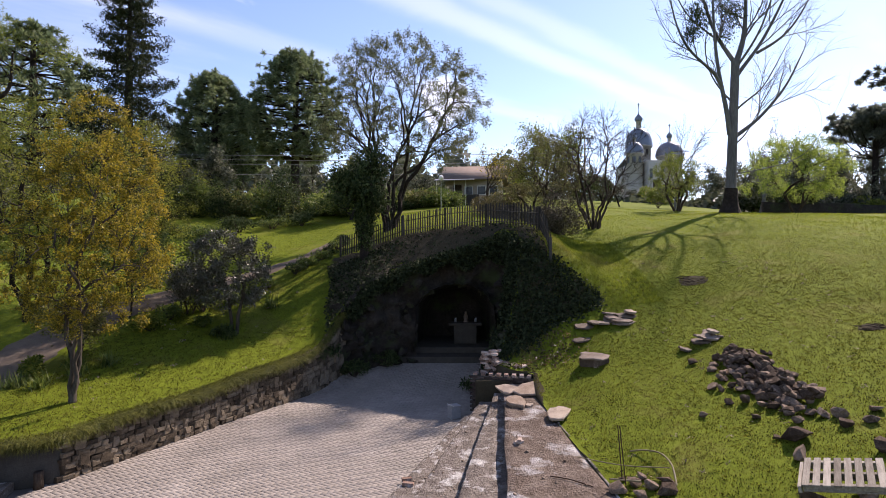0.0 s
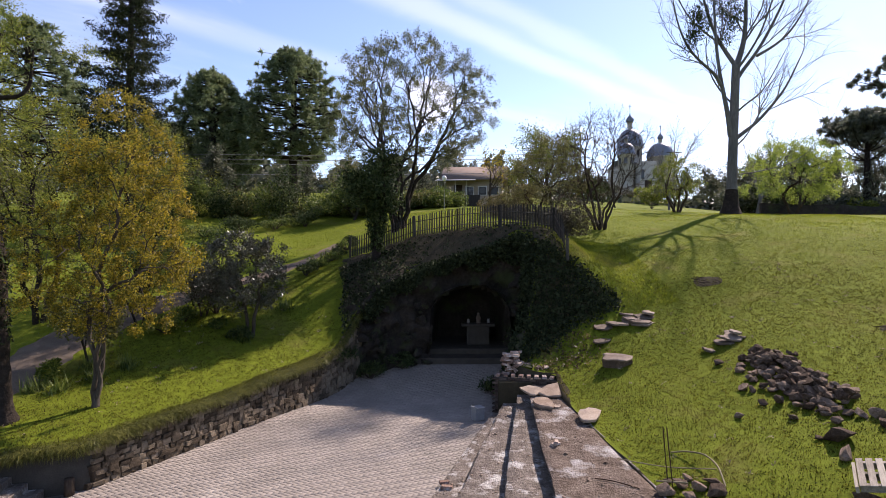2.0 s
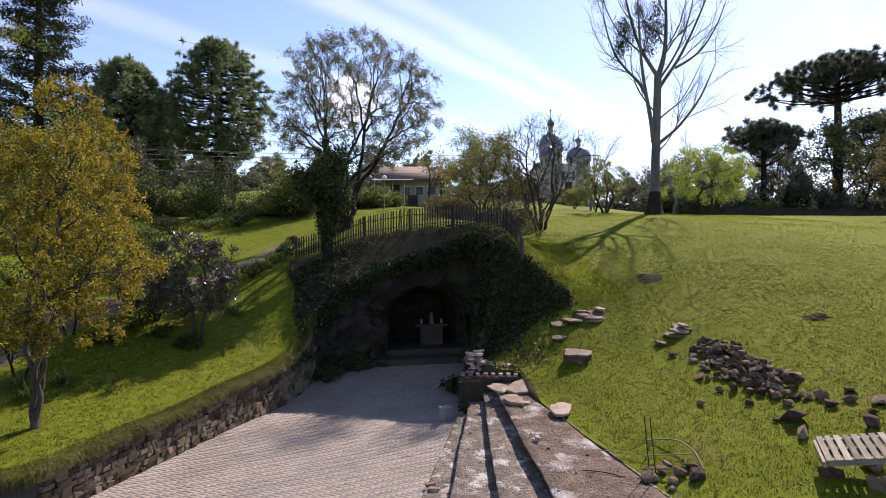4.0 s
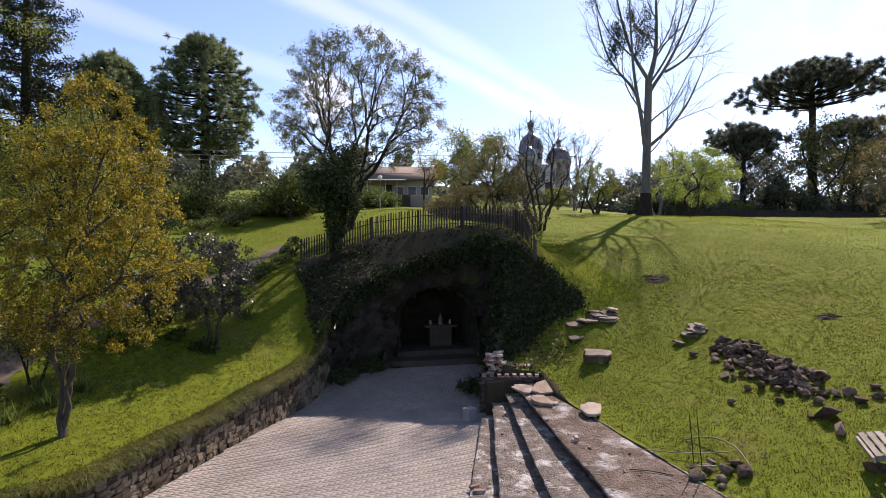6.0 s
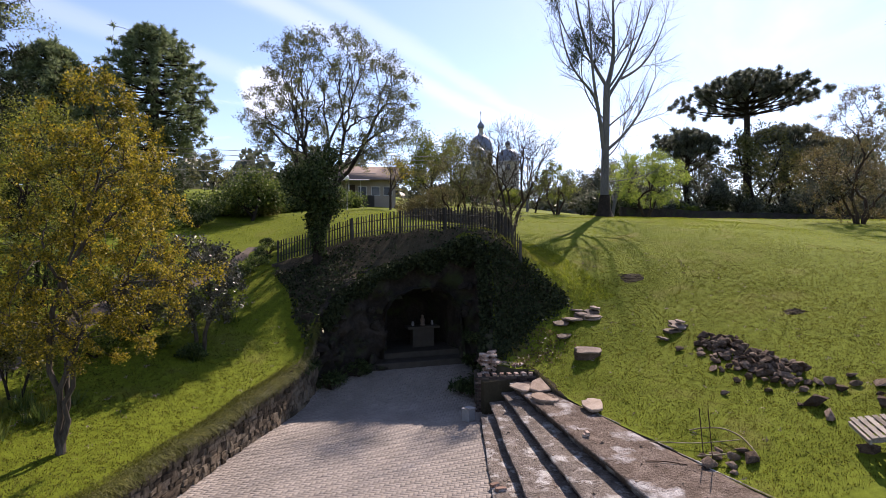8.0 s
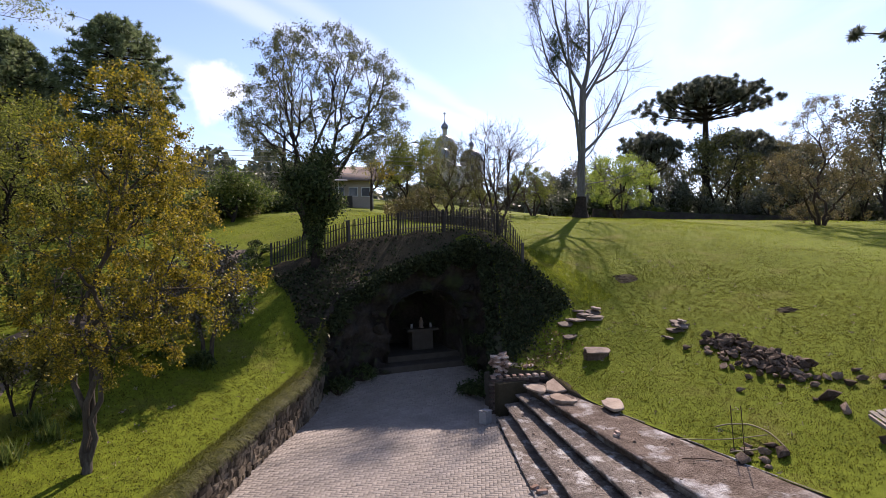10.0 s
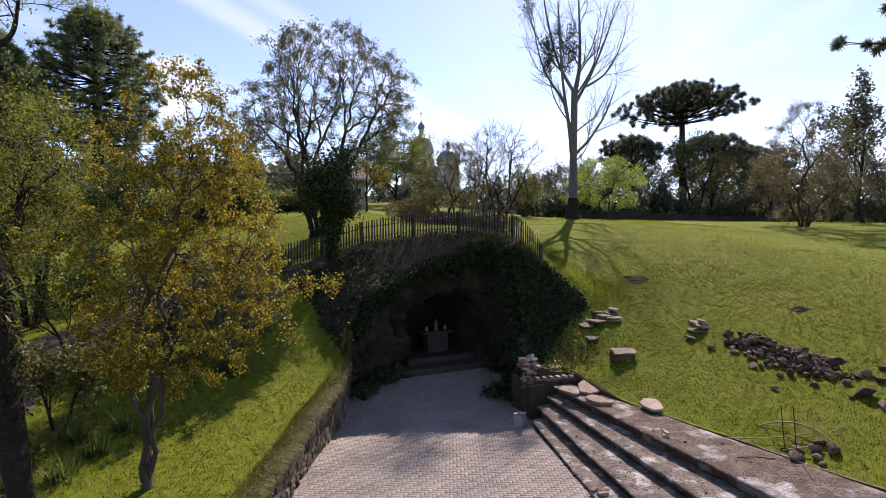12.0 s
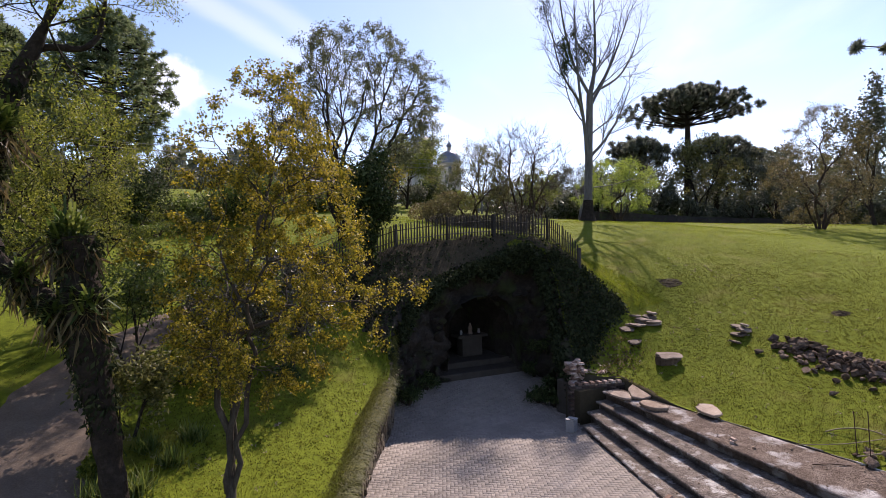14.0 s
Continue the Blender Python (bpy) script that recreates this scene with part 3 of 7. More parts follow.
PATH_LINE = [(-13.4, -4.0), (-13.8, 5.0), (-13.9, 12.0), (-13.9, 16.0), (-14.1, 19.0), (-13.2, 21.7), (-11.4, 24.2), (-9.9, 25.7), (-8.7, 26.9), (-7.7, 28.4), (-7.0, 30.4), (-6.6, 31.4)]


def path_dist(x, y):
    """Distance from the footpath's middle line."""
    best = np.full(np.shape(x), 1e9)
    for (x0, y0), (x1, y1) in zip(PATH_LINE, PATH_LINE[1:]):
        dx, dy = x1 - x0, y1 - y0
        t = np.clip(((x - x0) * dx + (y - y0) * dy) / (dx * dx + dy * dy), 0, 1)
        best = np.minimum(best, np.hypot(x - x0 - t * dx, y - y0 - t * dy))
    return best


def spaced(a, b, step, grow_by, end):
    """Even steps from a to b, then steps that grow on both sides up to end."""
    mid = list(np.arange(a, b + 1e-6, step))
    out, s, v = [], step, b
    while v < end:
        s *= grow_by
        v += s
        out.append(v)
    pre, s, v = [], step, a
    while v > -end:
        s *= grow_by
        v -= s
        pre.append(v)
    return np.array(pre[::-1] + mid + out)


gx, gy = spaced(-15, 14, 0.22, 1.10, 2500), spaced(8, 30, 0.22, 1.08, 3000)
XX, YY = np.meshgrid(gx, gy, indexing="ij")
ZZ = height(XX, YY)
cut = inside(XX, YY, CUT)
ni, nj = XX.shape
idx = np.arange(ni * nj).reshape(ni, nj)
full = cut[:-1, :-1] & cut[1:, :-1] & cut[:-1, 1:] & cut[1:, 1:]
keep = ~full
near = np.zeros_like(cut)
for di in (0, 1):
    for dj in (0, 1):
        near[di:ni - 1 + di, dj:nj - 1 + dj] |= keep
rim = cut & near                       # corners just inside the cut move onto its edge
rx, ry = XX[rim], YY[rim]
bx, by, bd = rx.copy(), ry.copy(), np.full(rx.shape, 1e9)
for (x0, y0), (x1, y1) in zip(CUT, np.roll(CUT, -1, 0)):
    u = np.clip(((rx - x0) * (x1 - x0) + (ry - y0) * (y1 - y0)) / ((x1 - x0) ** 2 + (y1 - y0) ** 2), 0, 1)
    qx, qy = x0 + u * (x1 - x0), y0 + u * (y1 - y0)
    d = np.hypot(rx - qx, ry - qy)
    bx, by, bd = np.where(d < bd, qx, bx), np.where(d < bd, qy, by), np.minimum(bd, d)
XX[rim], YY[rim] = bx, by
ZZ = height(XX, YY)
quads = np.stack([idx[:-1, :-1], idx[1:, :-1], idx[1:, 1:], idx[:-1, 1:]], -1)[keep]
ground = part("ground", smooth(mesh_np("ground", np.stack([XX, YY, ZZ], -1).reshape(-1, 3), quads)), GRASS)
tagged(ground, "sloping mown lawn, bright green with dry patches", "lawn", kind="structure")


def strip(name, line, half, lift, mat, step=0.4, wob=0.12, seed=1):
    """A sheet that lies on the ground along a polyline."""
    rng = np.random.default_rng(seed)
    n = int(line_length(line) / step)
    V, F = [], []
    m = 7
    for k in range(n + 1):
        x, y, dx, dy = along(line, k * step * 0.999)
        hw = half * float(np.interp(y, [20, 25, 28, 31], [1, .55, .38, .3]))
        a, b = hw + rng.uniform(-wob, wob), hw + rng.uniform(-wob, wob)
        for c in range(m):
            o = -a + (a + b) * c / (m - 1)
            px, py = x - dy * o, y + dx * o
            V.append((px, py, gz(px, py) + lift - (0.05 if c in (0, m - 1) else 0)))
    for k in range(n):
        for c in range(m - 1):
            q = k * m + c
            F.append((q, q + 1, q + m + 1, q + m))
    return part(name, smooth(mesh_np(name, V, np.array(F))), mat)


def round_line(line, times=2):
    """A polyline with its corners cut round."""
    for _ in range(times):
        out = [line[0]]
        for a, b in zip(line, line[1:]):
            out += [(a[0] * .75 + b[0] * .25, a[1] * .75 + b[1] * .25), (a[0] * .25 + b[0] * .75, a[1] * .25 + b[1] * .75)]
        line = out + [line[-1]]
    return line


# the mound's brow and flank: bare soil under dry plants, darkened to carry the shade
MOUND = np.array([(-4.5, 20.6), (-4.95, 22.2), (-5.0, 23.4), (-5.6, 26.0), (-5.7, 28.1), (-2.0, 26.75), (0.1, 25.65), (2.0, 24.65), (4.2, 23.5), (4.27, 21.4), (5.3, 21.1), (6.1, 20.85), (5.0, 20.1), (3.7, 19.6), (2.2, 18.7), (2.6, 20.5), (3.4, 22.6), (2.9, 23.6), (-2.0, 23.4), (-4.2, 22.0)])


def soil_sheet():
    a, b = np.meshgrid(np.arange(-6.5, 7, .16), np.arange(18.4, 29, .16), indexing="ij")
    ok = inside(a + .12 * np.sin(b * 5.1), b + .12 * np.sin(a * 4.3), MOUND) & ~inside(a, b, CUT)
    keep_ = ok[:-1, :-1] & ok[1:, :-1] & ok[:-1, 1:] & ok[1:, 1:]
    k_ = np.arange(a.size).reshape(a.shape)
    f_ = np.stack([k_[:-1, :-1], k_[1:, :-1], k_[1:, 1:], k_[:-1, 1:]], -1)[keep_]
    z_ = height(a, b) + .035 + .03 * np.sin(a * 7 + np.sin(b * 5) * 2) * np.sin(b * 6.3)
    used, inv = np.unique(f_, return_inverse=True)
    return mesh_np("mound_soil", np.stack([a, b, z_], -1).reshape(-1, 3)[used], inv.reshape(-1, 4))


tagged(part("mound_soil", smooth(soil_sheet()), SOIL), "bare soil on the mound over the grotto, darkened for its shade", "soil", kind="structure")
tagged(strip("path", round_line(PATH_LINE), 1.2, 0.03, PATH), "winding brown paved footpath through the lawn", "path", kind="structure")

# ---- plaza ----


def floor_z(x, y):
    """The plaza is level and climbs gently before the grotto."""
    t = np.clip((np.asarray(y, float) - 19.3) / 4.2, 0, 1)
    return 0.55 * t * t * (3 - 2 * t)


R1 = lambda y: -0.74 + (y - 13) * 0.354
R2 = lambda y: -0.11 + (y - 13) * 0.291
R3 = lambda y: 0.77 + (y - 13) * 0.202
R4 = lambda y: 1.53 + (y - 13) * 0.101
KX = lambda y: 3.05 - (y - 13) * 0.075
Z1 = lambda y: 0.08 + (y - 13) * 0.02
Z2 = lambda y: 0.33 + (y - 13) * 0.03
Z3 = lambda y: 0.58 + (y - 13) * 0.03
TZ = lambda y: 0.88 + (y - 13) * 0.03
PLAZA = LEFT_WALL[1:] + [(-3.4, 23.2), (3.3, 23.2), (2.8, 21), (1.9, 18.6), (0.95, 17.7), (R1(-6) + .1, -6.0), (-12.6, -6.0), (-12.6, 11.4)]
pz = np.array(PLAZA)
bed_x, bed_y = np.arange(-13.5, 5, 0.25), np.arange(-6.5, 23.6, 0.25)
BX, BY = np.meshgrid(bed_x, bed_y, indexing="ij")
bi = np.arange(BX.size).reshape(BX.shape)
bq = np.stack([bi[:-1, :-1], bi[1:, :-1], bi[1:, 1:], bi[:-1, 1:]], -1).reshape(-1, 4)
plaza = part("plaza", mesh_np("plaza", np.stack([BX, BY, floor_z(BX, BY) - 0.055], -1).reshape(-1, 3), bq), SAND)
tagged(plaza, "plaza of pale grey interlocking block paving laid in herringbone", "pavement", kind="structure")

# ---- seating steps on the plaza's edge ----


def step_block(name, left, right, y0, y1, z0, top, mat, label, seed):
    """One long tread with a rough, broken front edge."""
    rng = np.random.default_rng(seed)
    n = 120
    V, F = [], []
    ys = np.linspace(y0, y1, n)
    cols = 9
    w0 = np.cumsum(rng.normal(size=n)) * 0.006
    for k, y in enumerate(ys):
        z1 = top(y)
        a, b = left(y) + w0[k] - np.linspace(w0[0], w0[-1], n)[k] + rng.uniform(-.012, .012), right(y)
        row = [(a + .17, y, z0), (a + .17, y, z1 - .075), (a + .01, y, z1 - .07), (a, y, z1 - 0.02 + rng.uniform(-.012, .0))]
        for c in range(cols):
            row.append((a + 0.02 + (b - a - 0.02) * c / (cols - 1), y, z1 + rng.uniform(-.007, .007)))
        row.append((b, y, z0))
        V += row
    m = cols + 5
    for k in range(n - 1):
        for c in range(m - 1):
            q = k * m + c
            F.append((q, q + m, q + m + 1, q + 1))
    ob = part(name, mesh_np(name, V, np.array(F)), mat)
    return tagged(ob, label, "step", group="seating steps", kind="structure")


lab = "long rough concrete seating step, stained white, brown and grey"
step_block("seating_step", R1, lambda y: R2(y) + .20, -5.9, 17.2, -0.2, Z1, STEP, lab, 1)
step_block("seating_step", R2, lambda y: R3(y) + .20, -5.9, 17.5, -0.2, Z2, STEP, lab, 2)
step_block("seating_step", R3, lambda y: R4(y) + .20, -5.9, 17.6, -0.2, Z3, STEP, lab, 3)
tagged(step_block("terrace", R4, lambda y: KX(y) + .05, -5.9, 17.6, -0.2, TZ, TERRACE, lab, 4),
       "bare terrace of broken screed and reddish earth above the steps", "terrace")
kb = bmesh.new()
for k in range(25):
    y = -5.9 + k * 0.9
    box_bm(0.05, 0.88, 0.30, (KX(y + .45) + 0.06, y + .45, TZ(y + .45) - .275 + 0.012 * math.sin(k * 2.1)), 0.008, kb, rot=Matrix.Rotation(math.atan(.075), 4, "Z"))
tagged(part("kerb", kb, STEP), "thin concrete edging kerb between terrace and lawn", "kerb", kind="structure")

# ---- retaining wall of the lawn ----


def wall_core(name, line, thick, z_of_top, z_bottom, mat, step=0.3):
    n = max(2, int(line_length(line) / step))
    V, F = [], []
    for k in range(n + 1):
        x, y, dx, dy = along(line, line_length(line) * k / n * 0.9999)
        ox, oy = x - dy * thick, y + dx * thick
        for px, py, z in ((x, y, z_bottom), (x, y, z_of_top(x, y)), (ox, oy, z_of_top(x, y)), (ox, oy, z_bottom)):
            V.append((px, py, z))
    for k in range(n):
        for c in range(3):
            q = k * 4 + c
            F.append((q, q + 1, q + 5, q + 4))
    F += [(0, 3, 2, 1), (n * 4, n * 4 + 1, n * 4 + 2, n * 4 + 3)]
    return part(name, mesh_np(name, V, np.array(F)), mat)


def wall_top(x, y):
    return gz(x - 0.25, y + 0.1) - 0.04


tagged(wall_core("wall_bank", RIGHT_EDGE, 0.3, lambda x, y: gz(x + .1, y + .1) - .01, -0.2, SOIL, 0.25), "bare earth face between lawn and terrace", "bank", kind="structure")
wall = wall_core("wall_left", LEFT_WALL, 0.45, wall_top, -0.2, MORTAR)
tagged(wall, "low retaining wall of rough brown field stones under overhanging grass", "wall", kind="structure")

# ---- grotto: rock front with an arched opening, and the cave behind ----
OPEN = (-1.25, 2.35, 1.05, 3.9)        # left, right, floor, crown of the arch
nrm = noise


def rock_noise(x, y, z, s=1.0):
    return nrm.fractal(Vector((x * s, y * s, z * s)), 0.9, 2.0, 4, noise_basis="PERLIN_ORIGINAL")


def arch_z(x):
    c, h = (OPEN[0] + OPEN[1]) / 2, (OPEN[1] - OPEN[0]) / 2
    u = min(1.0, abs(x - c) / h)
    return OPEN[2] + 1.2 + (OPEN[3] - OPEN[2] - 1.2) * math.sqrt(max(0.0, 1 - u ** 2.2))


fl = round_line(FACADE, 2)
nu, nv = 130, 44
V, F, hide = [], [], []
for a in range(nu + 1):
    x, y, dx, dy = along(fl, line_length(fl) * a / nu * 0.9999)
    top = gz(x - dy * 0.3, y + dx * 0.3) + 0.05
    for b in range(nv + 1):
        z = -0.2 + (top + 0.2) * b / nv
        d = 0.55 * rock_noise(x, y, z, 0.8) + 0.25 * rock_noise(x, y, z, 2.3) - 0.25 * (b / nv) + 0.1
        d *= min(1, b / nv * 4 + 0.3)
        if b == nv:
            d = -0.35
        V.append((x + dy * d, y - dx * d, z))
        hide.append(OPEN[0] < x < OPEN[1] and y > 22.9 and z < arch_z(x))
for a in range(nu):
    for b in range(nv):
        q = a * (nv + 1) + b
        f = (q, q + nv + 1, q + nv + 2, q + 1)
        if not all(hide[i] for i in f):
            F.append(f)
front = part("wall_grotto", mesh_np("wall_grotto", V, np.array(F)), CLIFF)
tagged(front, "rock front of the grotto with an arched opening, coloured dark for its shade", "grotto", kind="structure")
V, F = [], []
rings, m = 12, 24
for k in range(rings + 1):
    y = 23.0 + 4.2 * k / rings
    shrink = 1.0 - 0.25 * (k / rings) ** 2
    for c in range(m + 1):
        u = -1 + 2 * c / m
        x0 = (OPEN[0] + OPEN[1]) / 2 + u * (OPEN[1] - OPEN[0]) / 2 * shrink * 1.04
        x = (OPEN[0] + OPEN[1]) / 2 + u * (OPEN[1] - OPEN[0]) / 2
        z = OPEN[2] + (arch_z(x) - OPEN[2]) * shrink * 1.02 if 0 < c < m else OPEN[2] - .1
        n_ = 0.25 * rock_noise(x0, y, z, 1.5)
        V.append((x0 + n_ * u, y, z + abs(n_) * 0.5))
    V.append(((OPEN[0] + OPEN[1]) / 2, y, OPEN[2]))
w = m + 2
for k in range(rings):
    for c in range(m):
        q = k * w + c
        F.append((q, q + 1, q + w + 1, q + w))
caps = [(rings * w + c, rings * w + c + 1, rings * w + w - 1) for c in range(m)]
tagged(part("wall_cave", mesh_np("wall_cave", V, [np.array(F), np.array(caps)]), CLIFF), "rock vault of the cave behind the opening, coloured dark for its shade", "grotto", kind="structure")
fb = bmesh.new()
box_bm(6.6, 1.3, 0.9, (0.3, 23.75, -0.1), 0.02, fb)
box_bm(6.0, 4.4, 1.1, (0.9, 26.2, -0.05), 0.02, fb)
tagged(part("grotto_floor", fb, MORTAR), "raised stone floor of the grotto with one step", "floor", kind="structure")

# ---- trees ----
SPEC_OPEN = [(5, 0.50, 0.62, 0.30, 0.08, 0.06), (5, 0.6, 0.6, 0.25, 0.14, 0.05), (5, 0.65, 0.55, 0.2, 0.2, 0.03), (4, 0.7, 0.5, 0.2, 0.25, 0.0), (0, 0, 0, 0, 0.3, -0.05)]
SPEC_BUSHY = [(7, 0.7, 0.6, 0.15, 0.10, 0.06), (6, 0.65, 0.55, 0.2, 0.18, 0.05), (6, 0.7, 0.5, 0.15, 0.22, 0.03), (0, 0, 0, 0, 0.25, 0.0)]
SPEC_WOOD = [(6, 0.7, 0.6, 0.15, 0.10, 0.06), (4, 0.65, 0.55, 0.2, 0.18, 0.05), (3, 0.7, 0.5, 0.15, 0.22, 0.03), (0, 0, 0, 0, 0.25, 0.0)]
SPEC_BARE = [(5, 0.55, 0.65, 0.25, 0.07, 0.10), (5, 0.5, 0.6, 0.15, 0.12, 0.08), (5, 0.5, 0.6, 0.15, 0.15, 0.05), (3, 0.5, 0.55, 0.2, 0.2, 0.03), (0, 0, 0, 0, 0.2, 0.0)]


SPEC_AIRY = [(4, 0.55, 0.62, 0.40, 0.07, 0.05), (4, 0.65, 0.6, 0.3, 0.13, 0.03), (4, 0.7, 0.55, 0.25, 0.2, 0.02), (3, 0.7, 0.5, 0.2, 0.25, 0.0), (0, 0, 0, 0, 0.3, -0.05)]


def on_ground(x, y, dz=-0.05):
    return (x, y, gz(x, y) + dz)


shaped_tree("golden_tree", "slender tree with golden-green spring leaves on the lawn", on_ground(-10.3, 14.75), 14,
            [(2.2, .8), (2.9, 1.6), (3.8, 2.05), (5.0, 1.85), (6.2, 1.45), (7.2, 1.0), (8.0, .65), (8.5, .25)], 220,
            [((.03, 0, .3), (.02, 0, 1), (.16, .02, 2.7)), ((-.04, .02, .2), (-.05, 0, 1), (-.2, .05, 2.6)), ((.05, -.03, .3), (.10, -.05, 1), (.40, -.12, 2.6)), ((.0, .05, .3), (.0, .06, 1), (.02, .26, 2.9))],
            .105, L_YELLOW, GOLD_BARK, twigs=7, length=.38, per=38, size=.055, aspect=.7, spread=.75, droop=.08, jitter=.045, offset=(.85, -.25), shell=.55, inner=.3, lobes=.25, tip_r=.010, bole=(.5, .085), gap=.32, bend=.3)
shaped_tree("broad_tree", "tall multi-stemmed tree with a thin open domed crown", on_ground(-3.1, 31.0), 29,
            [(4.1, 2.8), (5.0, 4.1), (6.3, 4.7), (8.0, 4.6), (9.4, 3.7), (10.4, 2.4), (11.0, .9)], 310,
            feet_ring(8, .28, -.2, .85, 2.6, .4, .3, 3), .30, L_BROAD, DARK_BARK, twigs=8, length=.60, per=19, size=.105, aspect=.42, spread=.8, droop=.22, jitter=.08,
            offset=(.75, 0), shell=.72, inner=.17, lobes=.10, gap=.42, tip_r=.016, leaf_droop=.8, reach=(.34, .5), bend=.22)
shaped_tree("lime_tree", "broad low tree in bright lime-green spring leaf", on_ground(29.0, 43.5), 31,
            [(1.6, 2.4), (2.6, 3.7), (4.0, 3.8), (5.2, 2.8), (6.2, 1.2)], 150, feet_ring(4, .25, -.2, .9, 1.3, .3, .3, 5), .17, L_LIME, BARK,
            twigs=7, length=.7, per=22, size=.11, aspect=.55, jitter=.12, shell=.55, inner=.3, lobes=.2, tip_r=.016)
shaped_tree("small_fruit_tree", "small round fruit tree with thin green leaves", on_ground(19.4, 44.0), 37,
            [(1.5, 1.3), (2.3, 2.2), (3.3, 2.2), (4.2, 1.4), (4.7, .4)], 90, [((0, 0, -.2), (.1, 0, 1), (.15, 0, 1.1)), ((.1, 0, -.2), (.3, 0, 1), (.8, .1, 1.2)), ((-.1, 0, -.2), (-.3, 0, 1), (-.75, .1, 1.2))], .16, L_FRESH, BARK,
            twigs=5, length=.55, per=12, size=.13, jitter=.1, shell=.6, inner=.3, tip_r=.018)
shaped_tree("bare_tree", "bare multi-stemmed tree with fine upright twigs", on_ground(9.3, 32.7), 41,
            [(2.0, 1.4), (3.0, 2.6), (4.5, 3.2), (5.6, 2.9), (6.3, 2.0), (6.9, .8)], 250, feet_ring(7, .22, -.2, .75, 1.2, .2, .4, 6), .20, L_BROWN, BARK,
            twigs=6, length=.9, per=2, size=.06, spread=.35, droop=-.12, jitter=.04, shell=.35, inner=.4, tip_r=.016)
shaped_tree("ornamental_tree", "rounded tree with thin olive and rusty leaves", on_ground(6.05, 32.9), 43,
            [(1.2, 1.6), (2.2, 2.5), (3.6, 2.6), (4.8, 1.8), (5.6, .7)], 150, feet_ring(4, .2, -.2, .7, 1.2, .9, .3, 7), .15, L_OLIVE, BARK,
            twigs=6, length=.55, per=18, size=.085, jitter=.1, shell=.5, inner=.35, lobes=.2, tip_r=.014)
broadleaf("young_green_tree", "fresh green tree on a straight dark trunk", on_ground(10.6, 55.0), 8.0, 3.4, 47, L_FRESH, DARK_BARK, SPEC_BUSHY,
          stems=1, n_leaf=14000, size=0.2, trunk_r=0.16, first=0.6, jitter=0.3, start=2.2)
broadleaf("young_lawn_tree", "thin young tree with sparse yellowish leaves", on_ground(3.5, 42.7), 5.2, 1.9, 53, L_YELLOW, BARK, SPEC_OPEN,
          stems=1, n_leaf=900, size=0.15, trunk_r=0.11, first=0.6, jitter=0.15, start=1.5)
broadleaf("rear_lawn_tree", "small dark tree at the lawn's upper edge", on_ground(-6.9, 39.4), 3.6, 2.3, 59, L_GREEN, DARK_BARK, SPEC_BUSHY,
          stems=1, n_leaf=9000, size=0.18, trunk_r=0.13, first=0.6, jitter=0.3, start=1.2)
shaped_tree("camellia_tree", "round glossy dark camellia on two pale stems", on_ground(-8.1, 20.5), 61,
            [(1.2, .8), (1.8, 1.4), (2.6, 1.6), (3.4, 1.25), (4.0, .5)], 130, [((.05, 0, -.1), (.1, 0, 1), (.3, .1, 1.3)), ((-.06, .05, -.1), (-.1, 0, 1), (-.22, .1, 1.3))], .085, L_GLOSS, GOLD_BARK,
            twigs=6, length=.32, per=13, size=.10, aspect=.55, jitter=.07, shell=.55, inner=.3, offset=(-.15, 0), tip_r=.010)
broadleaf("dark_shrub_tree", "thin dark shrub tree beside the path", on_ground(-10.3, 21.6), 2.3, 0.95, 67, L_GLOSS, BARK, SPEC_BUSHY,
          stems=2, n_leaf=3400, size=0.11, trunk_r=0.05, lean=0.3, first=0.55, jitter=0.2, start=0.7)
shaped_tree("willowy_tree", "leaning tree with light yellow-green foliage by the path", on_ground(-16.0, 20.5), 71,
            [(2.0, 1.6), (3.5, 3.0), (5.5, 3.2), (7.0, 2.3), (8.4, .8)], 190, feet_ring(3, .15, -.2, .7, 2.0, .2, .3, 8), .15, L_WILLOW, DARK_BARK,
            twigs=7, length=.6, per=23, size=.076, jitter=.1, shell=.4, inner=.4, lobes=.2, tip_r=.01)
shaped_tree("willowy_tree", "feathery tree with light yellow-green foliage by the path", on_ground(-13.9, 23.8), 73,
            [(1.9, 1.3), (3.2, 2.3), (4.8, 2.6), (6.2, 2.0), (7.6, .6)], 170, feet_ring(3, .15, -.2, .6, 1.9, .9, .3, 9), .14, L_WILLOW, DARK_BARK,
            twigs=7, length=.6, per=23, size=.08, jitter=.1, shell=.4, inner=.4, lobes=.2, tip_r=.01)


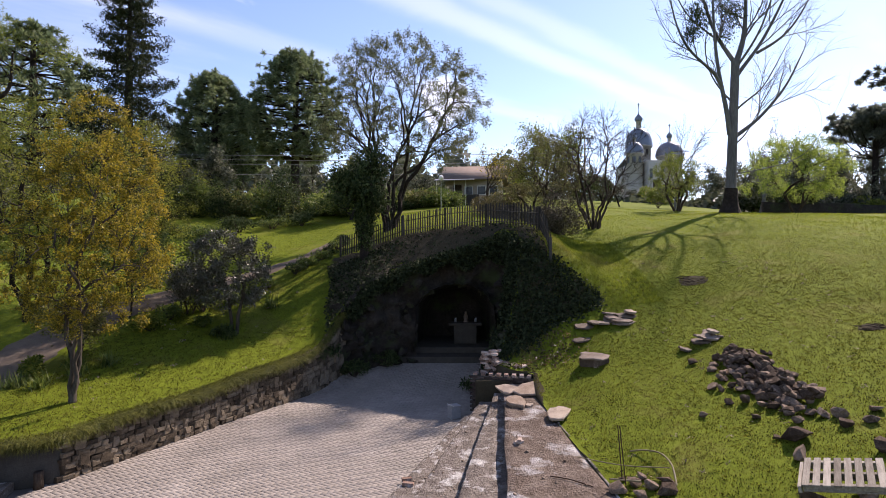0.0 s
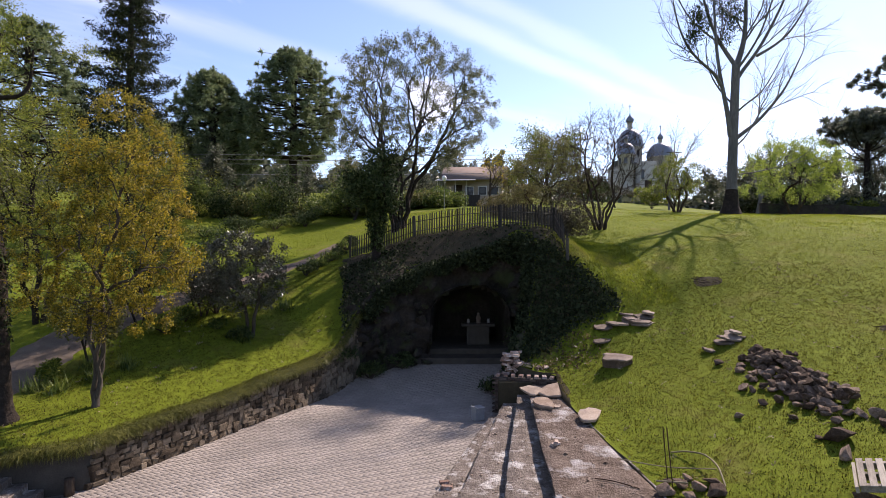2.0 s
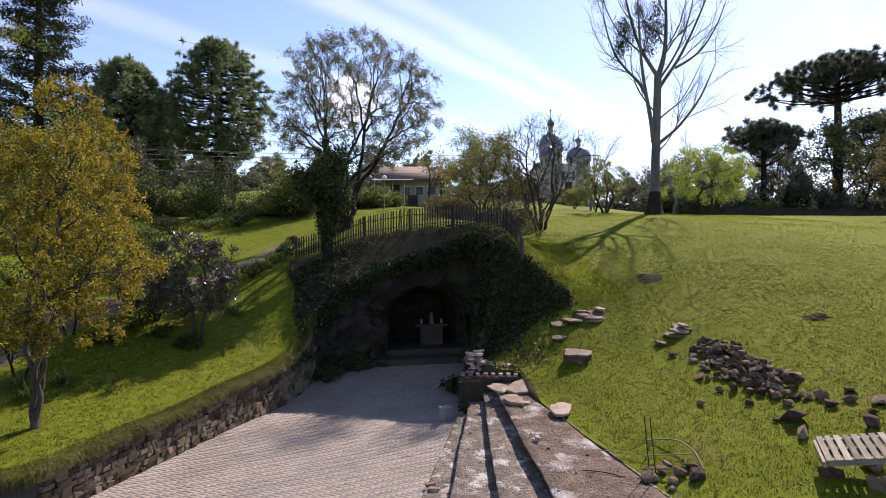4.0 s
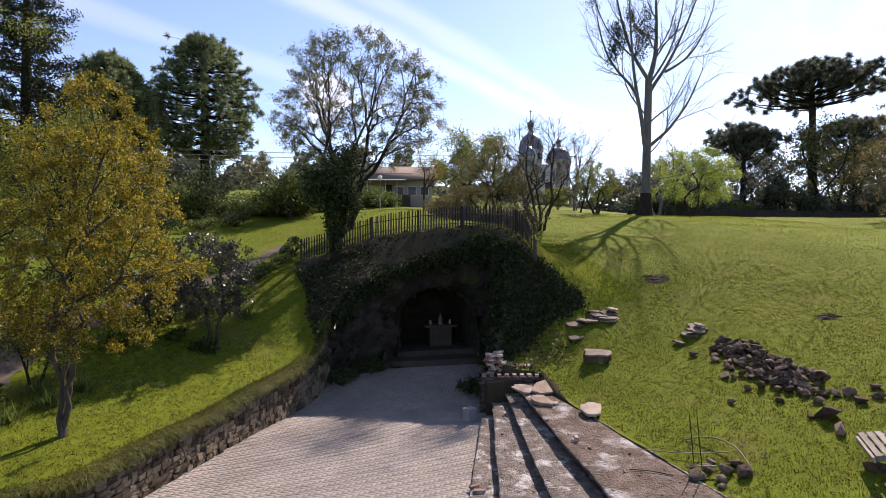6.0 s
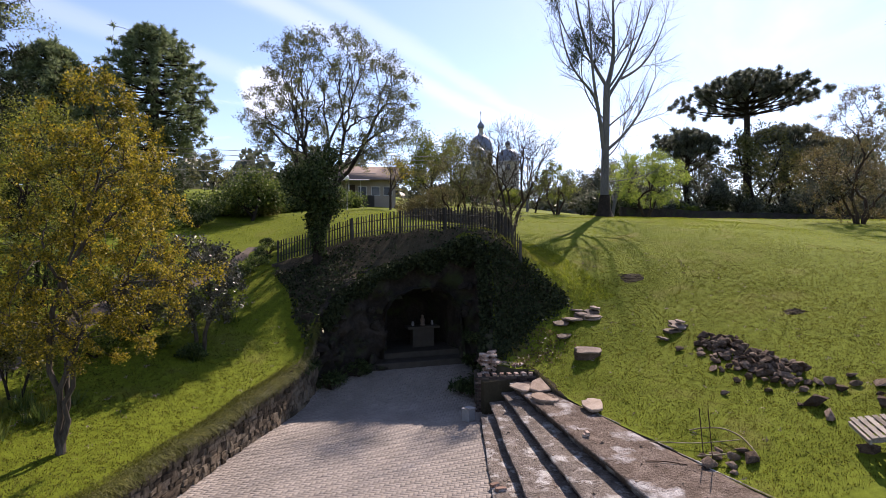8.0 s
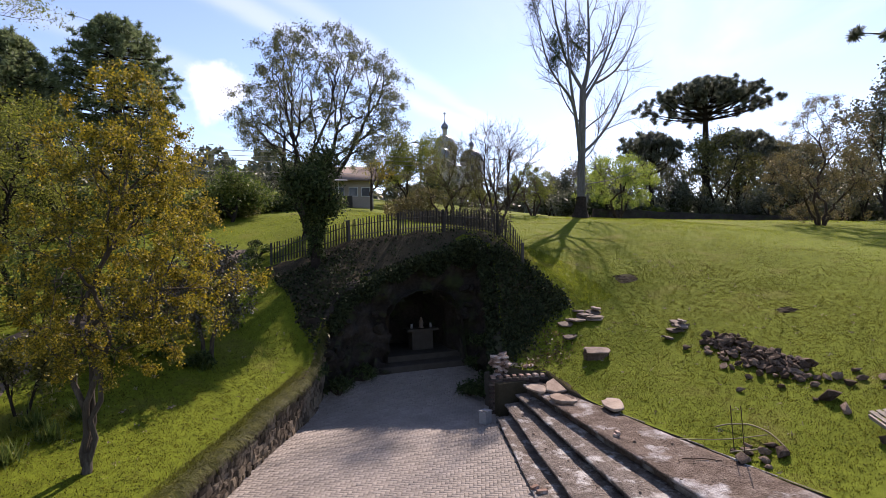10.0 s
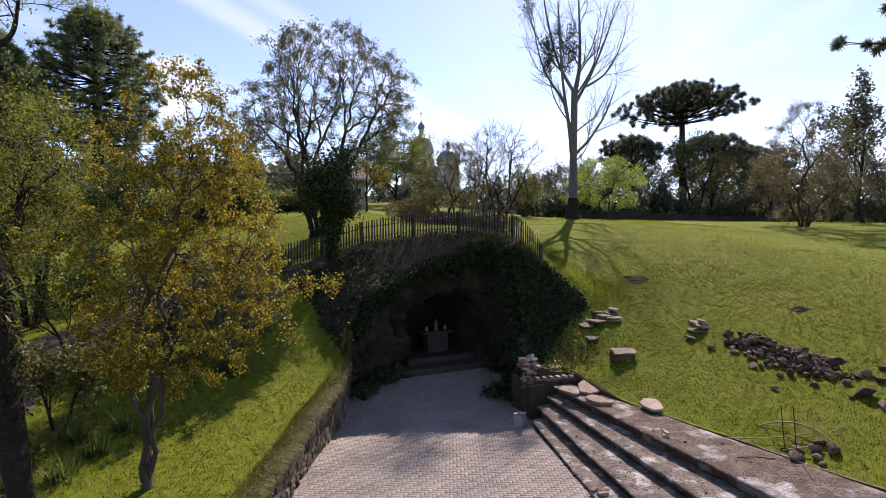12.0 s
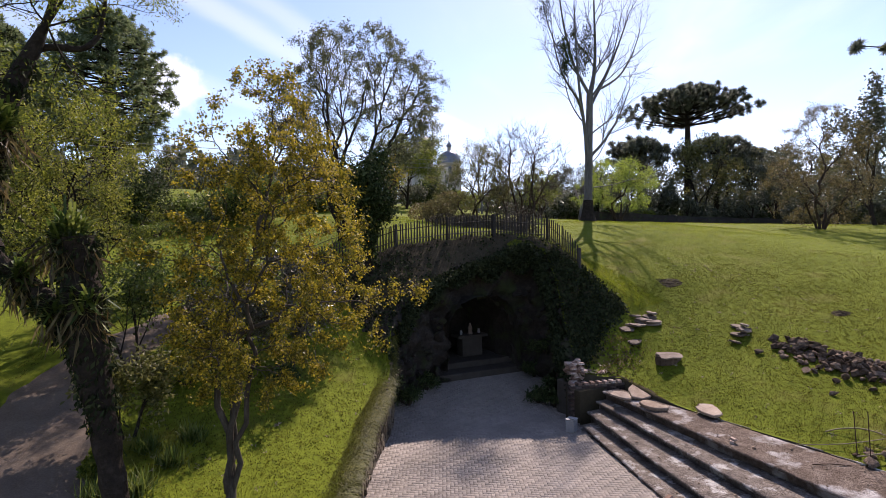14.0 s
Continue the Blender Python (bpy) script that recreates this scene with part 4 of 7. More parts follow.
def leafy_trunk(x, y):
    """The ivy-clad tree on the mound's edge: a thick trunk hidden in climbing leaves."""
    rng = np.random.default_rng(5)
    e = thing("ivy_tree", "tree wrapped in dark ivy at the fence on the mound", "tree", on_ground(x, y, -0.2))
    lines, tips = [], []
    grow(np.array([0.0, 0, 0]), np.array([0.03, 0, 1.0]), 3.3, 0.23, 0, [(5, 0.5, 0.55, 0.55, 0.05, 0.05), (5, 0.6, 0.6, 0.3, 0.15, 0.1), (4, 0.6, 0.6, 0.2, 0.2, 0.0), (0, 0, 0, 0, 0.2, 0)], rng, lines, tips)
    part("trunk", tube_mesh("trunk", lines), DARK_BARK, e)
    T = np.concatenate(tips)
    P = T[rng.integers(0, len(T), 9000)] + rng.normal(size=(9000, 3)) * 0.28
    P = P * np.array([.82, .9, 0.95]) + np.array([-.1, 0, 0])
    part("crown", leaf_mesh("crown", P, 0.15, rng, 0.6), L_DARK, e)
    a, h = rng.uniform(0, 2 * np.pi, 5200), rng.uniform(0.0, 1.0, 5200) ** 0.7 * 3.6 + 0.5
    r = (0.26 + 0.20 * np.clip((h - 0.6) / 2.6, 0, 1) + 0.1 * np.sin(h * 4 + a * 2)) * rng.uniform(0.7, 1.2, 5200)
    part("ivy", leaf_mesh("ivy", np.stack([np.cos(a) * r, np.sin(a) * r, h], 1), 0.12, rng, 0.7), L_DARK, e, "dark climbing ivy leaves")
    return e


leafy_trunk(-3.75, 25.4)


def spine(points, r0, r1, n=14):
    """A smooth limb through a few given points."""
    P = np.array(points, float)
    s = np.linspace(0, len(P) - 1, n)
    Q = np.stack([np.interp(s, np.arange(len(P)), P[:, k]) for k in range(3)], 1)
    for _ in range(3):
        Q[1:-1] = (Q[:-2] + 2 * Q[1:-1] + Q[2:]) / 4
    return Q, np.linspace(r0, r1, n)


def eucalyptus(x, y):
    rng = np.random.default_rng(8)
    e = thing("eucalyptus_tree", "tall half-bare eucalyptus with pale trunk and dark flared base", "tree", on_ground(x, y, -0.1))
    limbs = [
        ([(0, 0, 0), (.05, 0, 1.2), (.12, 0, 3.2), (.25, 0, 6.8), (.42, 0, 11.3)], 0.62, 0.30, 1),
        ([(.42, 0, 11.2), (.95, .2, 12.4), (1.25, .2, 13.6), (1.33, .2, 16), (1.3, .3, 19), (1.2, .2, 21.6)], 0.27, 0.05, 8),
        ([(.42, 0, 11.2), (-.2, .3, 12.4), (-.9, .6, 13.8), (-1.5, .6, 15.6), (-2.4, .5, 18.6), (-2.6, .4, 21)], 0.20, 0.05, 7),
        ([(.0, 0, 5.9), (-.35, -.3, 7.6), (-1.05, -.6, 9.7), (-1.42, -.6, 12.1), (-1.5, -.5, 15), (-1.6, -.4, 18.6)], 0.22, 0.06, 6),
        ([(-1.0, -.6, 9.5), (-1.6, -.9, 10.3), (-2.76, -1.4, 10.8), (-4.1, -1.8, 11.7), (-5.0, -2, 13.4), (-5.3, -2, 15.2)], 0.16, 0.045, 6),
        ([(-.5, .4, 13.0), (-2.0, .3, 14.0), (-3.3, 0, 14.9), (-4.2, -.2, 16.4), (-4.8, -.3, 18)], 0.10, 0.03, 4),
        ([(.45, 0, 10.2), (1.3, .3, 11.3), (2.5, .6, 12.6), (3.8, .6, 15), (4.9, .4, 17.6), (5.4, .3, 19)], 0.20, 0.05, 7),
        ([(2.3, .5, 12.2), (3.4, .4, 12.8), (4.6, .2, 13.7), (5.9, .1, 15.8), (6.6, 0, 17.8)], 0.14, 0.04, 5),
        ([(.45, 0, 10.9), (1.1, -.5, 12.0), (1.8, -.9, 13.4), (2.5, -1.2, 15.8), (2.8, -1.4, 18)], 0.12, 0.035, 5),
        ([(.3, 0, 7.6), (.9, -.6, 8.3), (1.7, -1.2, 8.9), (2.4, -1.5, 10.4), (3.2, -1.6, 12)], 0.09, 0.025, 4),
        ([(.2, 0, 5.6), (1.3, .4, 6.4), (2.5, .7, 7.1), (3.6, .9, 8.4), (4.9, 1.0, 9.7), (5.7, 1, 11.6), (6.2, 1, 12.6)], 0.20, 0.045, 7),
        ([(.2, 0, 5.0), (.9, -.5, 5.8), (1.4, -.8, 7.0), (2.2, -1, 8.4)], 0.07, 0.02, 3),
        ([(.1, 0, 3.0), (2.0, -.8, 3.2), (4.4, -1.6, 3.9), (5.6, -2, 5.9)], 0.06, 0.02, 3),
        ([(.3, 0, 8.2), (-.2, .8, 9.4), (-.9, 1.2, 10.8), (-1.2, 1.6, 13.0), (-.6, 1.8, 15.5)], 0.09, 0.03, 4),
    ]
    lines, tips = [], []
    for k, (pts, r0, r1, kids) in enumerate(limbs):
        Q, R = spine(pts, r0, r1)
        if k == 0:
            R = np.interp(np.linspace(0, 1, len(Q)), [0, 0.06, 0.16, 1], [0.85, 0.62, 0.50, 0.36])
        R = R * (0.80 if k == 0 else 0.86)
        lines.append((Q, R, 10 if k == 0 else 6))
        for c in range(kids if k else 0):
            i = int(rng.integers(4, len(Q) - 1))
            t = unit(Q[i + 1] - Q[i])
            d = unit(t + unit(np.cross(t, rng.normal(size=3))) * 0.7 + np.array([0, 0, 0.25]))
            grow(Q[i], d, rng.uniform(1.8, 3.4), R[i] * 0.5, 2, SPEC_BARE, rng, lines, tips)
        grow(Q[-1], Q[-1] - Q[-2], 2.6, R[-1], 2, SPEC_BARE, rng, lines, tips) if k else None
    part("trunk", tube_mesh("trunk", lines), PALE_BARK, e, "smooth pale grey trunk and limbs")
    foot = tube_mesh("foot", [(np.array([(0, 0, -.2), (0, 0, .15), (.02, 0, .6), (.06, 0, 1.2), (.1, 0, 1.9)]), np.array([1.0, .76, .58, .48, .43]), 12)])
    part("bark_collar", foot, DARK_BARK, e, "dark rough bark round the foot")
    spots = [(-4.0, -1.8, 12.3, .8), (-3.5, -1.5, 13.1, .7), (-2.6, -1.0, 13.9, .8), (-3.1, -.6, 14.8, .8), (-2.2, .2, 15.2, .7), (-4.9, -.6, 17.2, .9), (-4.6, -.3, 18.2, .9),
             (-.3, .3, 13.6, .9), (.3, .3, 14.6, 1.0), (-.2, .4, 15.6, .9), (.6, .2, 15.4, .8), (.4, .2, 16.8, .8), (-1.0, .3, 16.6, .6),
             (.3, .2, 21.4, 1.0), (.9, .2, 21.3, .8), (-2.4, .5, 21.2, 1.0), (-3.2, .5, 21.3, .8)]
    P = np.concatenate([np.array(s[:3]) + rng.normal(size=(320 if s[2] < 17 else 190, 3)) * np.array([.36, .36, .5]) * s[3] for s in spots])
    part("crown", leaf_mesh("crown", P, 0.22, rng, 0.26, 1.2), L_DARK, e, "hanging tufts of dark narrow leaves")
    return e


eucalyptus(21.4, 39.6)


def araucaria(name, label, at, H, R, crown0, seed, whorls=9, per=8, shape=0.0, tufts=5, tuft_r=0.7, needles=46, rise=0.25, trunk_r=0.42, leaf=None):
    """Parana pine: straight trunk, whorls of candelabra branches, needle tufts at their ends. shape 0: flat umbrella, 1: tall cone."""
    rng = np.random.default_rng(seed)
    e = thing(name, label, "tree", at)
    lines = [(np.array([(0, 0, -.3), (0, 0, H * .3), (.05, 0, H * .7), (0, 0, H * .98)]), np.array([trunk_r, trunk_r * .85, trunk_r * .6, trunk_r * .2]), 9)]
    tp, ta = [], []
    for wl in range(whorls):
        f = wl / max(1, whorls - 1)
        z0 = H * (crown0 + ((0.95 if shape > .5 else 0.88) - crown0) * f)
        reach = R * ((1 - 0.7 * f) if shape < 0.5 else float(np.interp(f, [0, .2, .45, .8, 1], [.62, .92, 1.0, .72, .28])))
        for b in range(per):
            a = 2 * math.pi * (b + rng.uniform(-.3, .3)) / per + wl * 0.7
            rr = reach * rng.uniform(0.7, 1.08)
            ztip = rise * rr * rng.uniform(.6, 1.3) if shape > .5 else H * (.97 - .14 * (rr / R) ** 2) * rng.uniform(.96, 1.0) - z0
            p = [np.array([0, 0, z0]), np.array([math.cos(a) * rr * .35, math.sin(a) * rr * .35, z0 + ztip * .12]),
                 np.array([math.cos(a) * rr * .75, math.sin(a) * rr * .75, z0 + ztip * .4]), np.array([math.cos(a) * rr, math.sin(a) * rr, z0 + ztip])]
            Q, rad = spine(p, trunk_r * .20, trunk_r * .06, 9)
            lines.append((Q, rad, 4))
            for k in range(tufts):
                i = 8 - int(k * 3.6 / tufts)
                q = Q[i] + (rng.normal(size=3) * np.array([1, 1, .45]) * tuft_r * 1.0 if k else 0)
                lines.append((np.array([Q[max(0, i - 2)], q]), np.array([trunk_r * .06, trunk_r * .03]), 3))
                tp.append(q)
                ta.append(unit(q - Q[max(0, i - 3)] + np.array([0, 0, .25 * tuft_r])))
    tp.append(np.array([0, 0, H]))
    ta.append(np.array([0, 0, 1.0]))
    part("trunk", tube_mesh("trunk", lines), DARK_BARK, e)
    TP, TA = np.repeat(np.array(tp), needles, 0), np.repeat(np.array(ta), needles, 0)
    D = rng.normal(size=TP.shape) + TA * 0.45
    D /= np.linalg.norm(D, axis=1)[:, None]
    n = len(TP)
    Ln = tuft_r * rng.uniform(.55, 1.0, n)[:, None]
    B = np.cross(D, rng.normal(size=(n, 3)))
    B /= np.linalg.norm(B, axis=1)[:, None] + 1e-9
    wd_ = tuft_r * 0.07
    V = np.stack([TP + D * Ln * .08 - B * wd_, TP + D * Ln * .08 + B * wd_, TP + D * Ln + B * wd_ * .4, TP + D * Ln - B * wd_ * .4], 1).reshape(-1, 3)
    i = np.arange(n)[:, None] * 4
    part("crown", mesh_np("crown", V, i + np.array([[0, 1, 2, 3]])), leaf or L_NEEDLE, e, "dense tufts of dark green needles")
    return e


araucaria("araucaria", "old umbrella-shaped Parana pine above the woods", on_ground(58.7, 58.7), 21.6, 9.6, 0.72, 3, 5, 12, 0.0, 8, 0.66, 120, 0.18, 0.65, L_NEEDLE_GREY)
araucaria("araucaria", "full-crowned dark Parana pine beyond the lawn", on_ground(-16.0, 57.5), 16.6, 5.2, 0.30, 4, 13, 10, 1.0, 10, 0.52, 40, 0.06, 0.5)
araucaria("araucaria", "dense dark Parana pine beyond the lawn", on_ground(-22.4, 52.0), 13.2, 4.0, 0.22, 5, 12, 10, 1.0, 10, 0.50, 40, 0.08, 0.45)
araucaria("araucaria", "dark Parana pine half hidden behind another", on_ground(-27.5, 72.0), 13.0, 4.0, 0.3, 6, 10, 8, 1.0, 8, 0.62, 40, 0.15, 0.5)
araucaria("araucaria", "large Parana pine behind light foliage", on_ground(-34.0, 44.0), 16.0, 5.4, 0.32, 7, 10, 8, 1.0, 8, 0.55, 44, 0.0, 0.5)
araucaria("araucaria", "tall Parana pine with long bare lower boughs", on_ground(37.8, 16.0), 17.7, 9.6, 0.74, 8, 5, 9, 0.0, 5, 0.62, 150, 0.10, 0.5, L_NEEDLE_GREY)
for k_, (x_, y_, top_, r_) in enumerate(((46.0, 56.5, 20.6, 4.2), (67.7, 60.5, 23.6, 6.0), (75.0, 60.0, 22.2, 5.5))):
    araucaria("araucaria", "smaller dark Parana pine standing in the woods", on_ground(x_, y_), top_ - gz(x_, y_), r_, 0.55, 30 + k_, 5, 9, 0.0, 5, 0.7, 90, 0.15, 0.4, L_NEEDLE_GREY)


def spruce(x, y, H, R, seed):
    """A thin-crowned tall conifer with ragged, slightly rising boughs."""
    rng = np.random.default_rng(seed)
    e = thing("ragged_conifer", "very tall thin conifer with ragged sparse boughs", "tree", on_ground(x, y))
    lines = [(np.array([(0, 0, -.2), (0, 0, H * .4), (.1, 0, H * .8), (0, 0, H)]), np.array([.34, .26, .12, .03]), 8)]
    P = []
    for k in range(210):
        f = (k + .5) / 210
        z = H * (0.16 + 0.84 * f)
        a = k * 2.4 + rng.uniform(-.3, .3)
        r = R * (1 - f) ** 0.75 * rng.uniform(.45, 1.1) + 0.25
        d = np.array([math.cos(a), math.sin(a), -0.15])
        Q = sway(np.array([0, 0, z]), d, r, 6, rng, 0.10, 0.10)
        lines.append((Q, np.linspace(.045, .012, len(Q)), 3))
        for q in Q[2:]:
            if rng.random() < .9:
                P.append(q + rng.normal(size=(int(26 + 8 * r), 3)) * np.array([.17, .17, .12]))
    part("trunk", tube_mesh("trunk", lines), DARK_BARK, e)
    part("crown", leaf_mesh("crown", np.concatenate(P), 0.22, rng, 0.3, 0.2), L_IVY, e)
    return e


spruce(-20.9, 35.3, 20.5, 4.1, 9)


def epiphyte_tree(x, y):
    """The thick old trunk beside the path: leaning, forked, hung with air plants."""
    rng = np.random.default_rng(12)
    e = thing("old_tree", "thick dark old tree with hanging air plants by the path", "tree", on_ground(x, y, -0.2))
    def at(u, z, w=0.0):               # u across the path, w up the slope, z over the foot
        return (u * .891 + w * .453, -u * .453 + w * .891, z)
    limbs = [([at(.28, 0), at(.15, .6), at(.02, 1.4), at(-.08, 2.2), at(-.26, 3.1), at(-.38, 3.9), at(-.46, 4.8), at(-.52, 5.4)], .205, .20),
             ([at(-.42, 3.6), at(-.93, 4.3), at(-1.39, 4.75), at(-1.85, 5.0), at(-2.1, 5.5), at(-1.8, 6.4), at(-1.72, 7.6), at(-1.48, 8.45, .3), at(-1.07, 9.3, .4), at(-.9, 10.4, .4)], .17, .045),
             ([at(-1.5, 8.6, .3), at(-1.2, 8.74, .5), at(-.86, 8.76, .8), at(-.7, 9.1, 1.0), at(-.62, 9.5, 1.0), at(-.54, 10.1, 1.0)], .075, .025),
             ([at(-1.85, 5.2), at(-2.6, 6.4), at(-3.2, 8.0), at(-3.3, 10.0)], .16, .06)]
    lines, tips = [], []
    for k, (pts, r0, r1) in enumerate(limbs):
        Q, R = spine(pts, r0, r1, 22)
        if k == 0:
            R = R + np.interp(np.linspace(0, 1, len(Q)), [0, .12, .45, .62, 1], [.10, .0, 0.0, .10, .06])
        if k == 1:
            R = R + np.interp(np.linspace(0, 1, len(Q)), [0, .45, .6, .78, .85, 1], [0, 0, .07, .07, 0, 0])
        R = R * rng.uniform(.88, 1.12, len(R))
        lines.append((Q, R, 10))
        if k:
            for c in range(6):
                i = int(rng.integers(15, len(Q) - 1))
                grow(Q[i], rng.normal(size=3) + np.array([0, 0, .7]), 1.5, R[i] * .35, 2, SPEC_OPEN, rng, lines, tips)
    part("trunk", tube_mesh("trunk", lines), DARK_BARK, e)
    T = np.concatenate(tips)
    P = T[rng.integers(0, len(T), 15000)] + rng.normal(size=(15000, 3)) * .12
    part("crown", leaf_mesh("crown", P, 0.06, rng, 0.45), L_FRESH, e, "thin feathery light green foliage")
    dead = []
    for u, pz, w, s in ((-.62, 5.5, 0, .8), (-.5, 5.35, -.1, .7), (-.85, 5.3, .1, .6), (-.28, 4.3, -.15, .7), (-.75, 4.2, -.1, .55), (-1.3, 4.8, -.1, .55), (-1.75, 7.3, -.1, .8), (-1.55, 7.2, -.2, .7), (-1.9, 6.5, -.1, .6)):
        px, py, pz = at(u, pz, w)
        q_ = np.array([px, py, pz - .1]) + rng.normal(size=(70, 3)) * np.array([.14, .14, .10])
        dead.append(q_)
        n = 130
        D = rng.normal(size=(n, 3)) + np.array([0, 0, .7])
        D /= np.linalg.norm(D, axis=1)[:, None]
        base = np.array([px, py, pz]) + rng.normal(size=(n, 3)) * .12 * s
        side = np.cross(D, np.array([0, 0, 1.0]))
        side /= np.linalg.norm(side, axis=1)[:, None] + 1e-9
        Ls = (s * rng.uniform(.5, 1.0, n))[:, None]
        w_ = 0.022
        V = np.stack([base - side * w_, base + side * w_, base + D * Ls * .55 + side * w_ * .9, base + D * Ls * .55 - side * w_ * .9, base + D * Ls * np.array([1, 1, .55])], 1).reshape(-1, 3)
        i = np.arange(n)[:, None] * 5
        part("air_plant", mesh_np("air_plant", V, [i + np.array([[0, 1, 2, 3]]), i + np.array([[3, 2, 4]])]), L_GREEN, e, "spiky rosette of strap leaves")
    D_ = np.concatenate(dead)
    part("dry_leaves", leaf_mesh("dry_leaves", D_, .55, rng, .07, 3.0), L_BROWN, e, "dead brown strap leaves hanging under the air plants")
    n = 2600
    a, i_ = rng.uniform(0, 2 * np.pi, n), rng.integers(0, 22, n)
    Q, R = lines[0][0], lines[0][1]
    r = R[i_] * rng.uniform(.9, 1.25, n)
    h_ = Q[i_] + np.stack([np.cos(a) * r, np.sin(a) * r, rng.uniform(-.15, .15, n)], 1)
    h_ = h_[h_[:, 2] > 2.2]
    Q, R = lines[1][0], lines[1][1]
    i_, a = rng.integers(0, 17, n), rng.uniform(0, 2 * np.pi, n)
    r = R[i_] * rng.uniform(.9, 1.3, n)
    h2 = Q[i_] + np.stack([np.cos(a) * r, np.sin(a) * r, rng.uniform(-.2, .1, n)], 1)
    part("moss", leaf_mesh("moss", np.concatenate([h_, h2]), 0.12, rng, .4, 1.6), L_IVY, e, "hanging dark fern and moss tufts")
    return e


epiphyte_tree(-12.2, 13.95)
for k_, (x_, y_, h_, r_, m_) in enumerate(((-12.3, 20.6, 3.6, 1.5, L_GREEN), (-11.0, 22.6, 3.4, 1.4, L_GREEN), (-16.3, 17.2, 4.0, 1.7, L_GREEN), (-12.2, 17.6, 2.2, .9, L_OLIVE))):
    broadleaf("understory_shrub", "thin straggly shrub in the shade under the trees", on_ground(x_, y_), h_, r_, 400 + k_, m_, DARK_BARK, SPEC_AIRY,
              stems=2, n_leaf=3600, size=0.11, trunk_r=0.06, lean=0.35, first=0.5, jitter=0.15, start=0.5)


def bush(name, label, at, rx, ry, h, seed, mat, n=2500, size=0.1, category="shrub", aspect=0.5, group="", lumps=9, low=.38):
    """A shrub: short stems and leaves gathered in uneven clumps."""
    rng = np.random.default_rng(seed)
    e = thing(name, label, category, at, group)
    C = rng.normal(size=(lumps, 3)) * np.array([rx, ry, h * .5]) * .42
    C[:, 2] = np.abs(C[:, 2]) + h * low
    S = rng.uniform(.32, .6, lumps)
    k = rng.integers(0, lumps, n)
    D = rng.normal(size=(n, 3))
    D /= np.linalg.norm(D, axis=1)[:, None]
    P = C[k] + D * (S[k] * rng.uniform(.55, 1.05, n) ** .5)[:, None] * np.array([rx, ry, h * .55])
    P[:, 2] = np.maximum(P[:, 2], 0.03 + rng.uniform(0, .1, n))
    part("foliage", leaf_mesh("foliage", P, size, rng, aspect), mat, e)
    lines = [(np.array([(0, 0, -.05), C[i] * np.array([.5, .5, .6]), C[i]]), np.array([.035, .025, .012]), 4) for i in range(lumps)]
    part("stem", tube_mesh("stem", lines), BARK, e)
    return e


# shrubs along the path and by the fence
brng = np.random.default_rng(77)
for k, (x, y, s) in enumerate(((-7.2, 25.9, .55), (-6.85, 26.9, .45), (-6.5, 27.8, .5), (-6.2, 28.8, .4), (-9.2, 22.6, .6), (-9.9, 21.9, .7), (-8.6, 23.4, .5), (-10.8, 21.0, .55), (-5.9, 29.8, .45), (-5.9, 31.2, .45), (-9.3, 20.6, .4), (-8.0, 24.5, .45))):
    bush("path_shrub", "small clipped dark green shrub beside the path", on_ground(x, y), s, s, s * 1.3, 100 + k, L_GREEN if k % 3 else L_DARK, 900, .09, group="shrubs along the path")
bush("bronze_shrub", "wide dark bronze-leaved shrub behind the fence", on_ground(6.3, 29.2), 1.9, 1.5, 2.5, 120, L_BRONZE, 13000, .09, lumps=14, low=.2)
bush("bronze_shrub", "twiggy bronze-leaved shrub behind the fence", on_ground(4.3, 30.2), 1.7, 1.3, 1.4, 119, L_BRONZE, 8000, .09, low=.2)
bush("rusty_shrub", "twiggy shrub with rusty brown leaves", on_ground(3.9, 34.2), 2.0, 1.6, 2.4, 121, L_RUST, 9000, .10, low=.2)
bush("leafy_shrub", "light green leafy shrub under the golden tree", on_ground(-12.6, 16.3), .32, .3, .6, 122, L_FRESH, 1200, .13)
bush("leafy_shrub", "dark broad-leaved shrub at the path's edge", on_ground(-15.7, 15.4), .7, .6, .8, 123, L_GREEN, 1400, .16)
bush("leafy_shrub", "light green leafy shrub by the old tree's foot", on_ground(-12.5, 14.0), .3, .3, .8, 124, L_FRESH, 500, .12)
bush("leafy_shrub", "yellow-green leafy shrub at the path's edge", on_ground(-10.9, 20.0), .5, .4, .8, 125, L_FRESH, 1000, .12)
bush("camellia_skirt", "dark tuft of leaves round the camellia's foot", on_ground(-8.25, 20.2), .42, .38, .45, 126, L_DARK, 900, .10)
# hedge rows and thickets at the lawn's upper left edge
for k in range(22):
    x = -24 + k * 1.15 + brng.uniform(-.4, .4)
    y = 42.5 + brng.uniform(-1, 2.5) + (2.0 if k > 16 else 0)
    bush("thicket_shrub", "tall mixed green thicket shrub behind the lawn", on_ground(x, y), 1.7, 1.5, brng.uniform(2.4, 5.6) * (1 if k < 11 else .45), 140 + k, (L_GREEN, L_GREEN, L_DARK, L_OLIVE)[k % 4], 3200, .19, group="thicket behind the lawn", lumps=15, low=.16)
for k in range(7):
    x, y = -21.5 + k * 1.9, 31 + k * 1.2 + brng.uniform(-.5, .5)
    bush("border_shrub", "low dark shrub in the border", on_ground(x, y), 1.2, 1.0, brng.uniform(.9, 1.6), 170 + k, (L_DARK, L_GREEN)[k % 2], 1800, .13, group="border shrubs")


